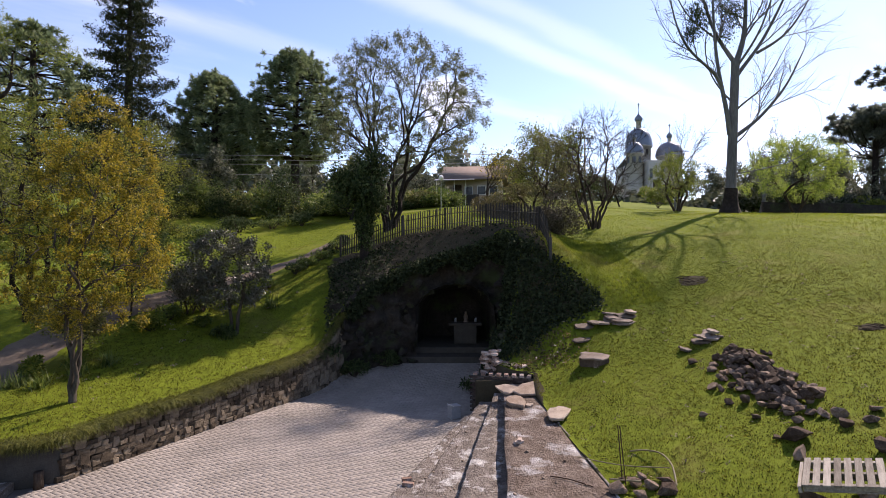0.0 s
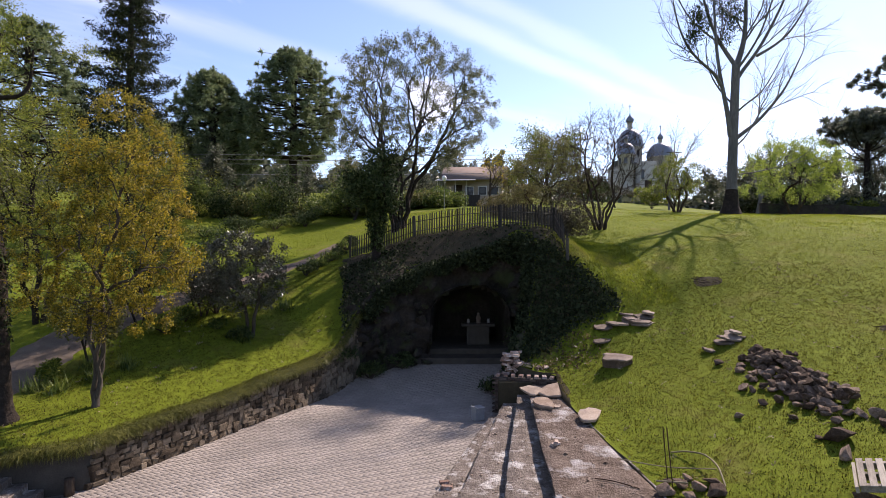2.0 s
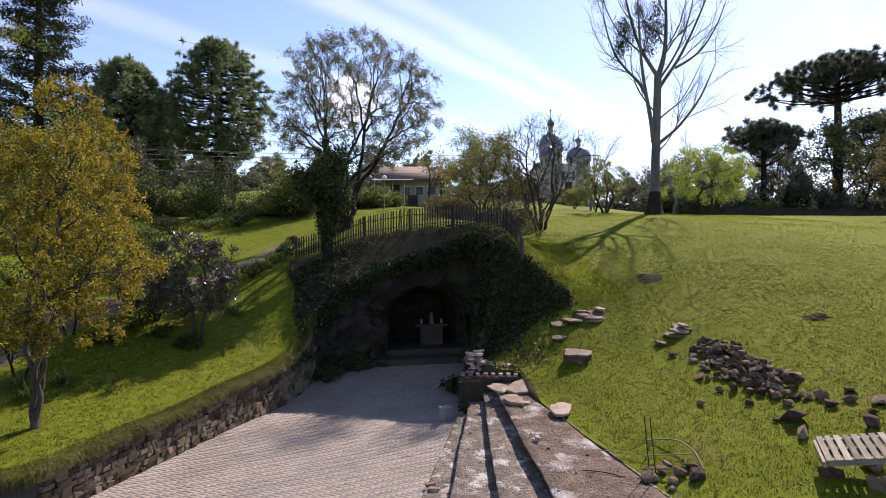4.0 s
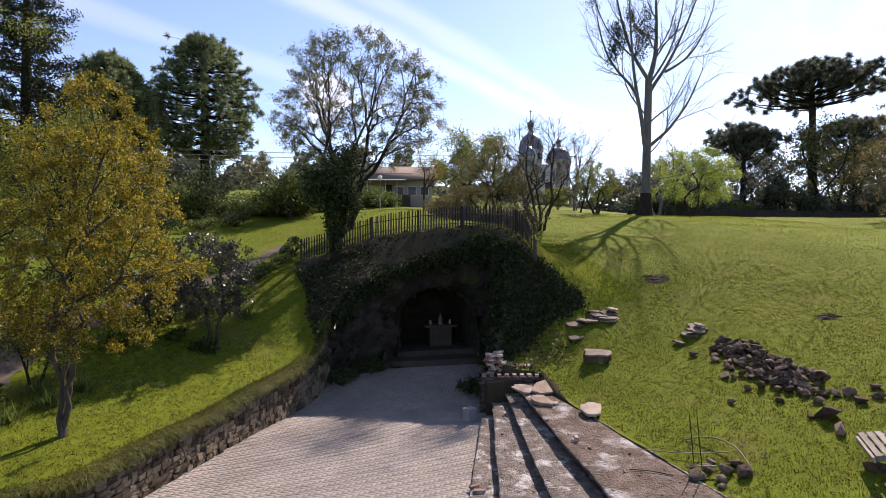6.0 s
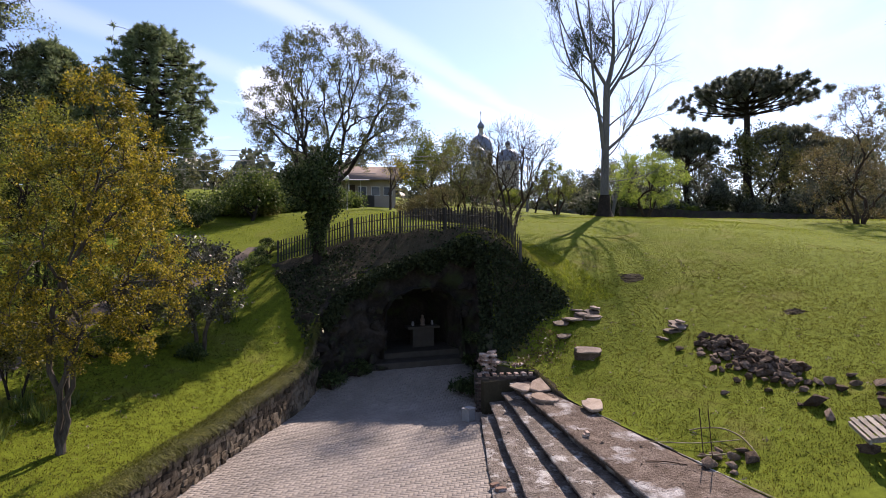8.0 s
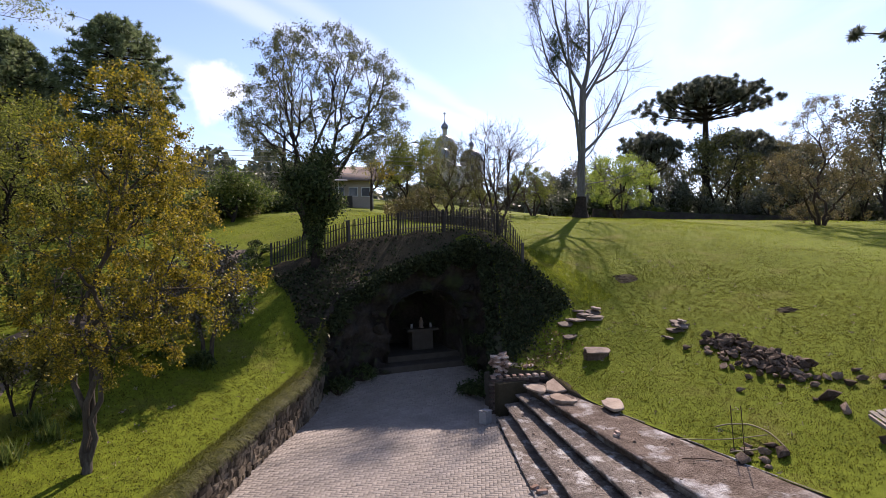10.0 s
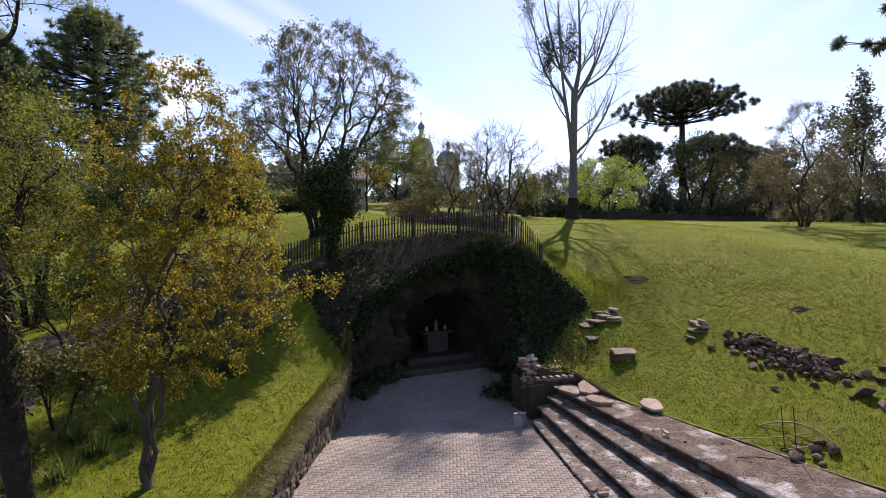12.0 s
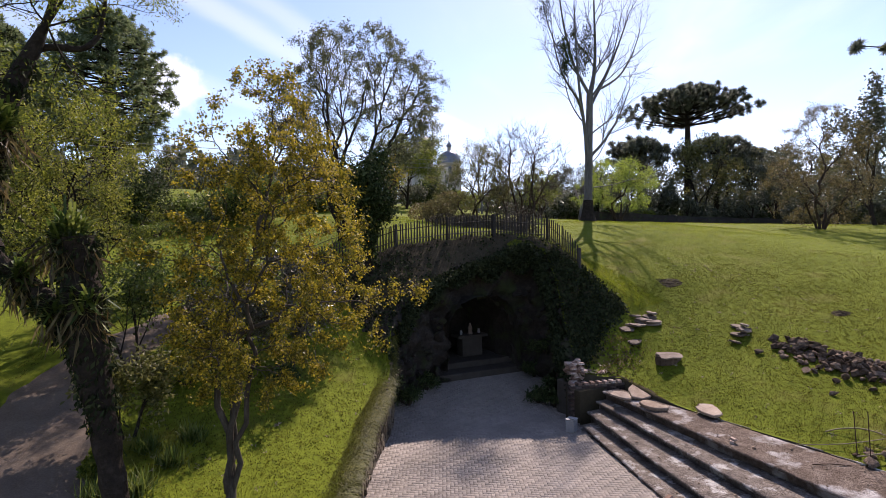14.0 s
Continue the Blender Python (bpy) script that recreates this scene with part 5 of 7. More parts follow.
# woods round the lawn
def wood_tree(label, at, h, r, seed, mat, n=9000, size=.34, bark=DARK_BARK, start=.3):
    return broadleaf("woodland_tree", label, at, h, r, seed, mat, bark, SPEC_WOOD, 1, int(n * .45), size * .95, .2, .1, .75, .55, .36, 0, "", h * start)


wrng = np.random.default_rng(91)
protos = [wood_tree("dark leafy tree at the edge of the woods", on_ground(62, 48), 11, 4.2, 201, L_WOODS),
          wood_tree("olive-brown tree at the edge of the woods", on_ground(53.5, 53), 12.5, 4.6, 202, L_OLIVE, 10000),
          shaped_tree("woodland_tree", "brownish thin tree at the edge of the woods", on_ground(33.5, 27.0), 203, [(.7, 2.6), (2.0, 3.6), (4.5, 3.9), (7.0, 3.0), (8.6, 1.6), (9.4, .5)], 230,
                      feet_ring(4, .15, -.2, .7, 1.2, .3, .3, 11), .19, L_RUST, BARK, twigs=6, length=.7, per=18, size=.11, jitter=.1, shell=.5, inner=.35, lobes=.2, tip_r=.016),
          wood_tree("dark tall tree at the edge of the woods", on_ground(46, 29), 13.4, 3.8, 204, L_WOODS, 11000),
          wood_tree("greyish leafy tree in the woods", on_ground(38, 56), 8, 3.6, 205, L_WOODS, 7000)]
for o in protos:
    tagged(o, group="trees of the woods")


def scatter(p, spots):
    for x, y, s in spots:
        c = copy_thing(protos[p], pose(*on_ground(x, y), 0, 0, wrng.uniform(0, 360)))
        c.scale = (s, s, s * wrng.uniform(.9, 1.1))


scatter(0, [(70, 55, 1.0), (66, 62, 1.1), (78, 50, .9), (52, 60, .9), (46, 62, .8), (58, 70, 1.1), (74, 66, 1.2), (84, 60, 1.1), (66, 42, .8), (72, 36, .8), (62, 30, .75), (42, 70, .8), (80, 42, 1.0), (-40, 60, 1.1), (-30, 62, .9), (-34, 52, .7)])
scatter(1, [(60, 54, .7), (70, 46, .75), (76, 58, 1.0), (88, 46, 1.1), (-45, 50, 1.0), (-12, 70, .45)])
scatter(3, [(56, 26, .9), (62, 22, 1.0), (68, 28, .9), (90, 34, 1.0), (-38, 40, .8), (-7, 76, .4), (-20, 80, .6)])
scatter(4, [(33, 60, .8), (36, 66, .9), (30, 68, .7), (41, 60, .9), (45, 54, .8), (48, 50, .7), (24, 72, .6), (54, 46, .7), (58, 40, .7), (-8, 58, .5), (-3, 62, .5), (2, 66, .6), (8, 64, .6), (-13, 50, .4), (-20, 47, .7), (-26, 50, .7), (14, 70, .7), (20, 66, .6), (-30, 36, .8), (-36, 34, .9), (-26, 40, .7)])
for k, (x, y, h, r) in enumerate(((35, 80, 15, 5), (30.5, 51.0, 9, 3.0), (18.5, 90, 11, 5))):
    broadleaf("leafless_tree", "grey leafless tree with fine branches", on_ground(x, y), h, r, 220 + k, L_BROWN, PALE_BARK, SPEC_BARE, 1, 900, .14, .2, .3, .55, .5, .1, 0, "", 2)
for k, (x, y, s) in enumerate(((12, 58, 1.0), (16, 62, 1.2), (46, 110, 1.8), (58, 112, 2.2), (64, 108, 2.2), (34, 84, 1.2), (70, 100, 2.4), (30, 96, 1.5), (41, 52, .7), (52, 38, .9))):
    bush("far_shrub", "rounded shrub at the top of the lawn", on_ground(x, y), 2.2 * s, 2 * s, 3.0 * s, 230 + k, (L_WOODS, L_DARK, L_FRESH)[k % 3], 2600, .3 * s ** .5, group="shrubs up the lawn")

for k in range(20):
    x, y = 30 + k * 2.5 + brng.uniform(-.8, .8), 50 + brng.uniform(0, 9) - max(0, k - 13) * 2.0
    bush("woods_shrub", "dark undergrowth shrub at the foot of the woods", on_ground(x, y), 2.4, 2.0, brng.uniform(2.4, 4.0), 260 + k, (L_WOODS, L_DARK)[k % 2], 2200, .34, group="undergrowth of the woods")

# distant woods that close the view: one mass of leaves on a low ridge
frng = np.random.default_rng(300)
ang = frng.uniform(-1.45, 1.45, 52000)
dist = frng.uniform(120, 190, 52000)
fx, fy = np.sin(ang) * dist, np.cos(ang) * dist
lump = 6.5 + 3.2 * np.sin(ang * 37) * np.sin(ang * 23 + 1) + 2.2 * np.sin(ang * 71 + dist * .05)
fz = height(fx, fy) * np.where(np.abs(fx - 45) < 30, .93, 1) + frng.uniform(0, 1, 52000) ** .7 * np.clip(lump, 2, 14) * np.interp(np.abs(ang - .35), [.10, .24], [.2, 1])
woods = part("far_woods", leaf_mesh("far_woods", np.stack([fx, fy, fz], 1), 1.6, frng, .8), L_WOODS)
tagged(woods, "distant belt of dark mixed woods", "woods", kind="stuff")

# ---- fence on the mound ----
FENCE = [(-5.4, 28.0), (-2.0, 26.6), (0.1, 25.5), (2.0, 24.5), (4.25, 23.4), (4.32, 21.35)]


def fence_z(x, y, dx, dy):
    """The line of the fence's foot: the ground, evened out along the fence."""
    return sum(gz(x + dx * o, y + dy * o) for o in (-.9, -.45, 0, .45, .9)) / 5


fence = thing("picket_fence", "weathered grey picket fence along the mound's top", "fence", on_ground(0, 25.4, 0))
frel = Vector(fence.location)
pick_me = []
for v in range(4):
    bm = box_bm(0.076, 0.022, 1.00 + 0.012 * v, (0, 0, 0), 0.004)
    for q in bm.verts:
        if q.co.z > 0.5:
            q.co.x *= 0.55 + 0.1 * v
    me = bpy.data.meshes.new("picket")
    bm.to_mesh(me)
    bm.free()
    me.materials.append(WOOD)
    pick_me.append(me)
prng = random.Random(4)
s, total = 0.0, line_length(FENCE)
k = 0
while s < total:
    x, y, dx, dy = along(FENCE, s)
    o = new("picket", pick_me[k % 4])
    o.parent = fence
    o.matrix_basis = pose(x - frel.x - dy * .035, y - frel.y + dx * .035, fence_z(x, y, dx, dy) - frel.z + 0.03 + prng.uniform(-.015, .02), prng.uniform(-1.5, 1.5), prng.uniform(-1.6, 1.6), math.degrees(math.atan2(dy, dx)))
    s += 0.134 + prng.uniform(-.008, .008)
    k += 1
for a, b in zip(FENCE, FENCE[1:]):
    n = max(1, round(math.hypot(b[0] - a[0], b[1] - a[1]) / 1.9))
    for i in range(n):
        p = [a[c] + (b[c] - a[c]) * i / n for c in (0, 1)]
        q = [a[c] + (b[c] - a[c]) * (i + 1) / n for c in (0, 1)]
        part("post", box_bm(0.10, 0.10, 1.18 if i == 0 else 1.0, (p[0] - frel.x, p[1] - frel.y, gz(*p) - frel.z - .12), 0.01), WOOD, fence)
        for hz in (0.28, 0.76):
            A = np.array([p[0] - frel.x, p[1] - frel.y, gz(*p) - frel.z + hz])
            B = np.array([q[0] - frel.x, q[1] - frel.y, gz(*q) - frel.z + hz])
            part("rail", tube_mesh("rail", [(np.array([A, (A + B) / 2, B]), np.array([.02, .02, .02]), 4)]), WOOD, fence)
part("post", box_bm(0.10, 0.10, 1.1, (4.32 - frel.x, 21.3 - frel.y, gz(4.32, 21.3) - frel.z - .12), 0.01), WOOD, fence)

# ---- rocks and slabs ----


def rock_mesh(seed, n=12, squash=(1, 1, .75)):
    """An angular field stone: a hull of points on a lumpy ball, about one metre across."""
    r = random.Random(seed)
    bm = bmesh.new()
    for _ in range(n):
        d = Vector((r.gauss(0, 1), r.gauss(0, 1), r.gauss(0, 1))).normalized() * r.uniform(.42, .56)
        bm.verts.new((d.x * squash[0], d.y * squash[1], d.z * squash[2]))
    res = bmesh.ops.convex_hull(bm, input=bm.verts)
    junk = list({g for g in res["geom_interior"] + res["geom_unused"] if isinstance(g, bmesh.types.BMVert)})
    bmesh.ops.delete(bm, geom=junk, context="VERTS")
    bmesh.ops.bevel(bm, geom=bm.edges[:], offset=.012, segments=1, affect="EDGES")
    me = bpy.data.meshes.new("rock")
    bm.to_mesh(me)
    bm.free()
    return me


ROCKS = [rock_mesh(500 + i, 13 + i % 4, (1, .8 + .05 * (i % 5), .6 + .06 * (i % 4))) for i in range(10)]
for m_ in ROCKS:
    m_.materials.append(ROCK)
rr = random.Random(21)


def rock(x, y, size, z=None, label="dark angular field stone in the heap on the lawn", group="heap of field stones", tilt=25):
    o = new("rock", rr.choice(ROCKS))
    s = size * rr.uniform(.9, 1.1)
    base = gz(x, y) if z is None else z
    o.matrix_basis = pose(x, y, base + s * .22, rr.uniform(-tilt, tilt), rr.uniform(-tilt, tilt), rr.uniform(0, 360)) @ Matrix.Diagonal((s * rr.uniform(.9, 1.25), s, s * rr.uniform(.75, 1.0), 1))
    return tagged(o, label, "rock", group)


# the heap lies along a line that falls towards the pallet
for k in range(210):
    u = rr.random()
    cx, cy = 8.30 - 0.75 * u + 0.5 * u * u, 14.95 - 3.2 * u
    w = 0.85 - 0.15 * abs(u - .5)
    a, b = rr.gauss(0, .46) * w, rr.gauss(0, .36) * w
    x, y = cx + a, cy + b * .8
    lift = max(0.0, .30 - 0.45 * math.hypot(a, b)) * (k % 3) * .62
    rock(x, y, rr.uniform(.20, .38), gz(x, y) + lift, tilt=45)
for x, y, s in ((6.1, 12.4, .28), (7.2, 15.4, .34), (8.3, 11.1, .38), (8.1, 10.65, .34), (8.55, 10.6, .42), (7.0, 10.55, .62), (6.7, 9.95, .42), (7.95, 9.6, .4), (6.95, 11.8, .26), (7.5, 11.2, .3), (6.75, 10.75, .22), (9.0, 11.0, .3), (8.9, 10.2, .45), (9.4, 9.6, .4), (8.4, 9.9, .3), (7.6, 11.7, .3), (7.9, 11.4, .32)):
    rock(x, y, s, None, "single dark field stone lying on the lawn", "scattered field stones")


def slab_mesh(seed, w, d, h):
    """A broken flagstone: straight broken sides, uneven corners, rough top and chipped edge."""
    r = random.Random(seed)
    bm = bmesh.new()
    ring = []
    count = r.randint(9, 13)
    for c in range(count):
        a_ = 2 * math.pi * (c + r.uniform(-.3, .3)) / count
        ca_, sa_ = math.cos(a_), math.sin(a_)
        k_ = r.uniform(.64, 1.0) / (abs(ca_) ** 3.2 + abs(sa_) ** 3.2) ** (1 / 3.2)
        ring.append((ca_ * k_ * w * .52, sa_ * k_ * d * .52))
    n = len(ring)
    lo = [bm.verts.new((x * .96, y * .96, 0)) for x, y in ring]
    mid = [bm.verts.new((x * r.uniform(.98, 1.03), y * r.uniform(.98, 1.03), h * r.uniform(.6, .85))) for x, y in ring]
    hi = [bm.verts.new((x * r.uniform(.9, .98), y * r.uniform(.9, .98), h + r.uniform(-.018, .012))) for x, y in ring]
    c = bm.verts.new((0, 0, h + .006))
    for a, b in ((lo, mid), (mid, hi)):
        for i in range(n):
            bm.faces.new((a[i], a[(i + 1) % n], b[(i + 1) % n], b[i]))
    for i in range(n):
        bm.faces.new((hi[i], hi[(i + 1) % n], c))
    bm.faces.new(lo[::-1])
    me = bpy.data.meshes.new("stone_slab")
    bm.to_mesh(me)
    bm.free()
    return me


def slab(x, y, z, w, d, h, rz, seed, mat=SLAB, label="pale broken stone slab lying on the terrace", group="loose stone slabs", tx=0, ty=0):
    o = new("stone_slab", slab_mesh(seed, w, d, h))
    o.data.materials.append(mat)
    o.matrix_basis = pose(x, y, z, tx, ty, rz)
    return tagged(o, label, "stone slab", group)


slab(2.05, 16.75, TZ(16.75) + .06, .72, .80, .07, 20, 1, tx=9)
slab(2.72, 16.65, TZ(16.65) + .09, 1.2, .95, .08, 35, 2, tx=10, ty=-6)
slab(2.15, 15.55, TZ(15.55) + .02, .74, .95, .10, 10, 3, tx=4)
slab(2.5, 15.35, TZ(15.35), .30, .25, .07, 50, 4)
slab(3.1, 14.3, TZ(14.3) + .12, .72, .92, .08, -15, 5, tx=6, label="pale broken stone slab lying across the kerb", ty=-5)
slab(3.3, 14.75, gz(3.3, 14.75), .35, .2, .1, 30, 6, mat=ROCK, label="small dark stone beside a pale slab", ty=-5)
grey = material("grey_slab", [(0.09, 0.066, 0.05), (0.165, 0.123, 0.095), (0.26, 0.205, 0.165)], 2.0, 0.85, 0.5, 22.0, objrand=0.3, spec=0.2)
rest = "flat stone slab stacked loosely on the grass"
for i, (x, y, dz, w, d, rz) in enumerate(((5.15, 19.5, .02, .75, .5, 10), (5.75, 19.6, .06, .8, .55, -20), (5.55, 19.45, .16, .6, .45, 35), (6.25, 19.75, .03, .7, .5, 5), (6.35, 19.7, .13, .65, .5, -30), (6.85, 19.85, .05, .75, .45, 15), (7.0, 19.9, .16, .6, .4, 60), (6.6, 19.45, .02, .8, .5, -10), (6.55, 19.4, .12, .7, .5, 20), (4.95, 18.9, .0, .7, .45, 25), (6.3, 20.1, .05, .5, .35, 0))):
    slab(x, y, gz(x, y) + dz - .02, w * 1.1, d * 1.15, .07, rz, 20 + i, SLAB if i % 5 == 1 else grey, rest, "slabs on the grass", rr.uniform(0, 17), rr.uniform(-8, 8))
slab(4.9, 17.2, gz(4.9, 17.2) + .26, 1.05, .75, .06, -18, 40, grey, "long brown slab set on a dark block like a bench", tx=10)
slab(4.9, 17.25, gz(4.9, 17.25) - .06, .92, .48, .32, -18, 41, ROCK, "dark stone block under a pale slab", "slabs on the grass")
for i, (x, y, dz, w, d, rz) in enumerate(((7.55, 16.4, .0, .6, .4, 10), (8.1, 16.65, .02, .65, .5, -25), (8.3, 16.6, .13, .6, .45, 20), (8.05, 16.55, .20, .5, .4, 50), (8.55, 17.1, .05, .4, .35, 0), (8.7, 16.75, .0, .45, .3, 70), (8.45, 16.7, .24, .4, .35, 15))):
    slab(x, y, gz(x, y) + dz - .02, w * 1.1, d * 1.1, .07, rz, 50 + i, grey, rest, "slabs on the grass", rr.uniform(2, 22), rr.uniform(-12, 12))

# ---- pallet ----
pallet = thing("pallet", "pale weathered wooden pallet lying on rocks in the grass", "pallet", (6.40, 8.45, 1.83))
pallet.rotation_euler = Euler((radians(4), radians(-13), radians(-37)))
for k in range(8):
    part("deck_board", box_bm(.098, 1.12, .022, (-.49 + k * .14, 0, .11), .004), PALLET, pallet)
for y in (-.45, 0, .45):
    part("stringer", box_bm(1.08, .09, .085, (0, y, .024), .006), PALLET, pallet)
for y in (-.45, 0, .45):
    part("base_board", box_bm(1.08, .10, .022, (0, y, 0), .004), PALLET, pallet)
part("side_plank", box_bm(.05, 1.0, .10, (-.58, -.04, .0), .004), PALLET, pallet)
rock(6.05, 8.65, .5, gz(6.05, 8.65) - .05, "dark stone under the pallet's edge", "scattered field stones")
rock(6.85, 8.5, .5, gz(6.85, 8.5) - .05, "dark stone under the pallet's edge", "scattered field stones")
rock(6.35, 7.95, .55, gz(6.35, 7.95) - .05, "dark stone under the pallet's edge", "scattered field stones")

# ---- rods, hose and stones at the kerb ----
for x, y, s in ((3.4, 10.25, .42), (3.75, 10.4, .3), (4.0, 10.15, .36), (4.15, 9.85, .4), (3.7, 9.95, .28), (3.95, 10.55, .24), (3.6, 10.65, .22), (4.3, 10.2, .3), (3.55, 9.75, .2)):
    rock(x, y, s, None, "dark stone in the small heap by the kerb", "stones by the kerb")


def tube_thing(name, label, category, pts, r, mat, n=16, sides=6, group=""):
    P = np.array(pts, float)
    o = P[0].copy()
    Q, _ = spine(P - o, r, r, n)
    e = part(name, tube_mesh(name, [(Q, np.full(n, r), sides)]), mat)
    e.location = o
    return tagged(e, label, category, group)


zk = gz(3.6, 10.3)
tube_thing("iron_rod", "thin rusty iron rod stuck upright in the ground", "rod", [(3.60, 10.62, zk - .1), (3.56, 10.64, zk + .45), (3.51, 10.66, 1.97)], .011, IRON, 8, 5, "upright iron rods")
tube_thing("iron_rod", "thin rusty iron rod stuck upright in the ground", "rod", [(3.58, 10.33, zk - .1), (3.52, 10.33, zk + .45), (3.44, 10.33, 2.06)], .011, IRON, 8, 5, "upright iron rods")
tube_thing("hose", "pale stiff hose bent in an arc over the grass", "hose", [(4.36, 9.9, gz(4.36, 9.9) + .1), (4.5, 10.4, gz(4.5, 10.4) + .22), (4.5, 10.95, gz(4.5, 11) + .2), (4.3, 11.4, gz(4.3, 11.4) + .1), (4.1, 11.6, gz(4.1, 11.6) + .03)], .017, HOSE, 20, 8)
tube_thing("bamboo_pole", "thin yellow bamboo pole lying across the stones", "pole", [(2.98, 11.75, gz(2.98, 11.75) + .03), (3.7, 11.0, gz(3.7, 11) + .10), (4.45, 10.4, gz(4.45, 10.4) + .16)], .011, HOSE, 10, 6)
tube_thing("wooden_stick", "short pale stick lying on the stones", "stick", [(3.3, 10.5, zk + .12), (3.8, 10.2, zk + .2)], .02, HOSE, 5, 6)
tube_thing("fallen_twig", "dark bent twig lying on the terrace", "twig", [(2.2, 10.9, TZ(10.9) + .02), (2.55, 10.75, TZ(10.7) + .04), (2.95, 10.45, TZ(10.4) + .02)], .012, IRON, 8, 5)

# ---- tin, loose bricks ----
tin = thing("metal_tin", "dull pale square metal tin with a torn rim", "container", (0.36, 17.3, 0.0), rz=28)
tin.scale = (.85, .85, .9)
tb = box_bm(.40, .34, .44, (0, 0, 0), .015)
part("body", tb, TIN, tin)
part("rim", box_bm(.44, .38, .035, (0, 0, .43), .008), TIN, tin)
part("flap", box_bm(.22, .20, .012, (-.2, -.1, .50), .002, rot=Matrix.Rotation(radians(28), 4, "Y")), PLASTER, tin, "bent white flap")


def brick_mesh(seed):
    r = random.Random(seed)
    bm = box_bm(.23, .11, .065, (0, 0, 0), .006)
    for v in bm.verts:
        v.co += Vector((r.uniform(-.004, .004), r.uniform(-.004, .004), r.uniform(-.003, .003)))
    me = bpy.data.meshes.new("brick")
    bm.to_mesh(me)
    bm.free()
    return me


BRICKS = [brick_mesh(i) for i in range(5)]
WALL_BRICKS = [brick_mesh(i) for i in range(3)]
# darker copy of the old brick: the end wall's shade is put into its colour
SHADED_BRICK = material("shaded_brick", [(0.035, 0.024, 0.02), (0.07, 0.05, 0.042), (0.11, 0.085, 0.072)], 4.0, 0.95, 0.6, 30.0, objrand=0.4, spec=0.1)
for m_ in BRICKS:
    m_.materials.append(BRICK)
for m_ in WALL_BRICKS:
    m_.materials.append(SHADED_BRICK)


def loose_brick(x, y, z, rz, label, group, rx=0, ry=0, s=1.0):
    o = new("brick", rr.choice(BRICKS))
    o.matrix_basis = pose(x, y, z, rx, ry, rz) @ Matrix.Scale(s, 4)
    return tagged(o, label, "brick", group)


loose_brick(1.8, 12.65, TZ(12.65), 30, "broken red brick lying on the terrace", "loose bricks", s=1.0)
loose_brick(1.82, 12.63, TZ(12.65) + .065, 75, "broken red brick lying on another brick", "loose bricks", s=.8)
loose_brick(-.85, 12.45, Z1(12.45), 15, "old brick lying on the lowest step", "loose bricks")
loose_brick(-.8, 12.2, Z1(12.2), -10, "old brick lying on the lowest step", "loose bricks", s=1.1)
# end wall of the steps, of old brick, with a stack of salvaged bricks on it
endwall = thing("wall_end", "low crumbling wall of old bricks closing the steps", "wall", (0, 0, 0), kind="structure")
core = box_bm(2.1, .30, 1.30, (2.05, 17.95, -.1), .01, rot=Matrix.Rotation(radians(-14), 4, "Z"))
part("wall_core", core, MORTAR, endwall)
ca, sa = math.cos(radians(-14)), math.sin(radians(-14))
for row in range(17):
    for c in range(9):
        u = -1.03 + (c + .5 * (row % 2)) * .243 + .02
        if u > 1.0:
            continue
        o = new("brick", WALL_BRICKS[(row * 3 + c) % 3])
        o.parent = endwall
        o.matrix_basis = pose(2.05 + u * ca + .125 * sa, 17.95 + u * sa - .125 * ca, -.02 + row * .071, 0, 0, -14 + rr.uniform(-2, 2))
for c in range(8):
    u = -.95 + c * .26
    loose_brick(2.05 + u * ca, 17.95 + u * sa, 1.20 + rr.uniform(0, .01), -14 + 90 + rr.uniform(-14, 14), "old brick laid loosely along the wall top", "bricks on the wall", s=1.25)
for layer in range(9):
    for c in range(6 if layer < 5 else 4):
        loose_brick(1.50 + (c % 3 if layer < 5 else c % 2) * .29 + rr.uniform(-.07, .07), 18.50 + (c // 3 if layer < 5 else c // 2) * .26 + rr.uniform(-.05, .05), 1.20 + layer * .075, rr.uniform(-22, 22) + (90 if layer % 2 else 0), "salvaged brick with pale mortar in a rough stack", "stack of salvaged bricks", rr.uniform(-3, 3), rr.uniform(-3, 3), 1.18)
for x, y, z, rz, rx in ((1.75, 18.6, 1.88, 20, 10), (1.95, 18.75, 1.86, 60, -8), (2.25, 18.6, 1.42, 35, 60), (2.35, 18.85, 1.5, 10, 50), (2.5, 18.5, 1.35, 70, 30), (2.75, 18.3, 1.42, 20, 20), (2.2, 18.3, 1.3, 50, 70)):
    loose_brick(x, y, z, rz, "salvaged brick with pale mortar fallen from the stack", "stack of salvaged bricks", rx, 0, 1.25)
for k in range(30):
    u_ = rr.uniform(0, 1)
    loose_brick(1.35 + 1.45 * u_ + rr.uniform(-.08, .08), 18.62 - .25 * u_ + rr.uniform(-.22, .22), 1.24 + (1 - u_) * rr.uniform(0, .45) + rr.uniform(0, .12), rr.uniform(0, 180), "salvaged brick with pale mortar tumbled about the stack", "stack of salvaged bricks", rr.uniform(-40, 40), rr.uniform(-40, 40), 1.15)
part("brick_footing", box_bm(1.2, 1.2, 1.32, (1.9, 18.6, -.12), .03), MORTAR, endwall)
part("wall_backing", box_bm(2.1, .75, 1.22, (2.15, 18.1, -.12), .02), SOIL, endwall)

# ---- altar in the grotto ----
altar = thing("altar", "plain stone altar table in the grotto", "altar", (1.05, 25.2, 1.05))
part("base", box_bm(1.05, .55, .86, (0, 0, 0), .02), MORTAR, altar)
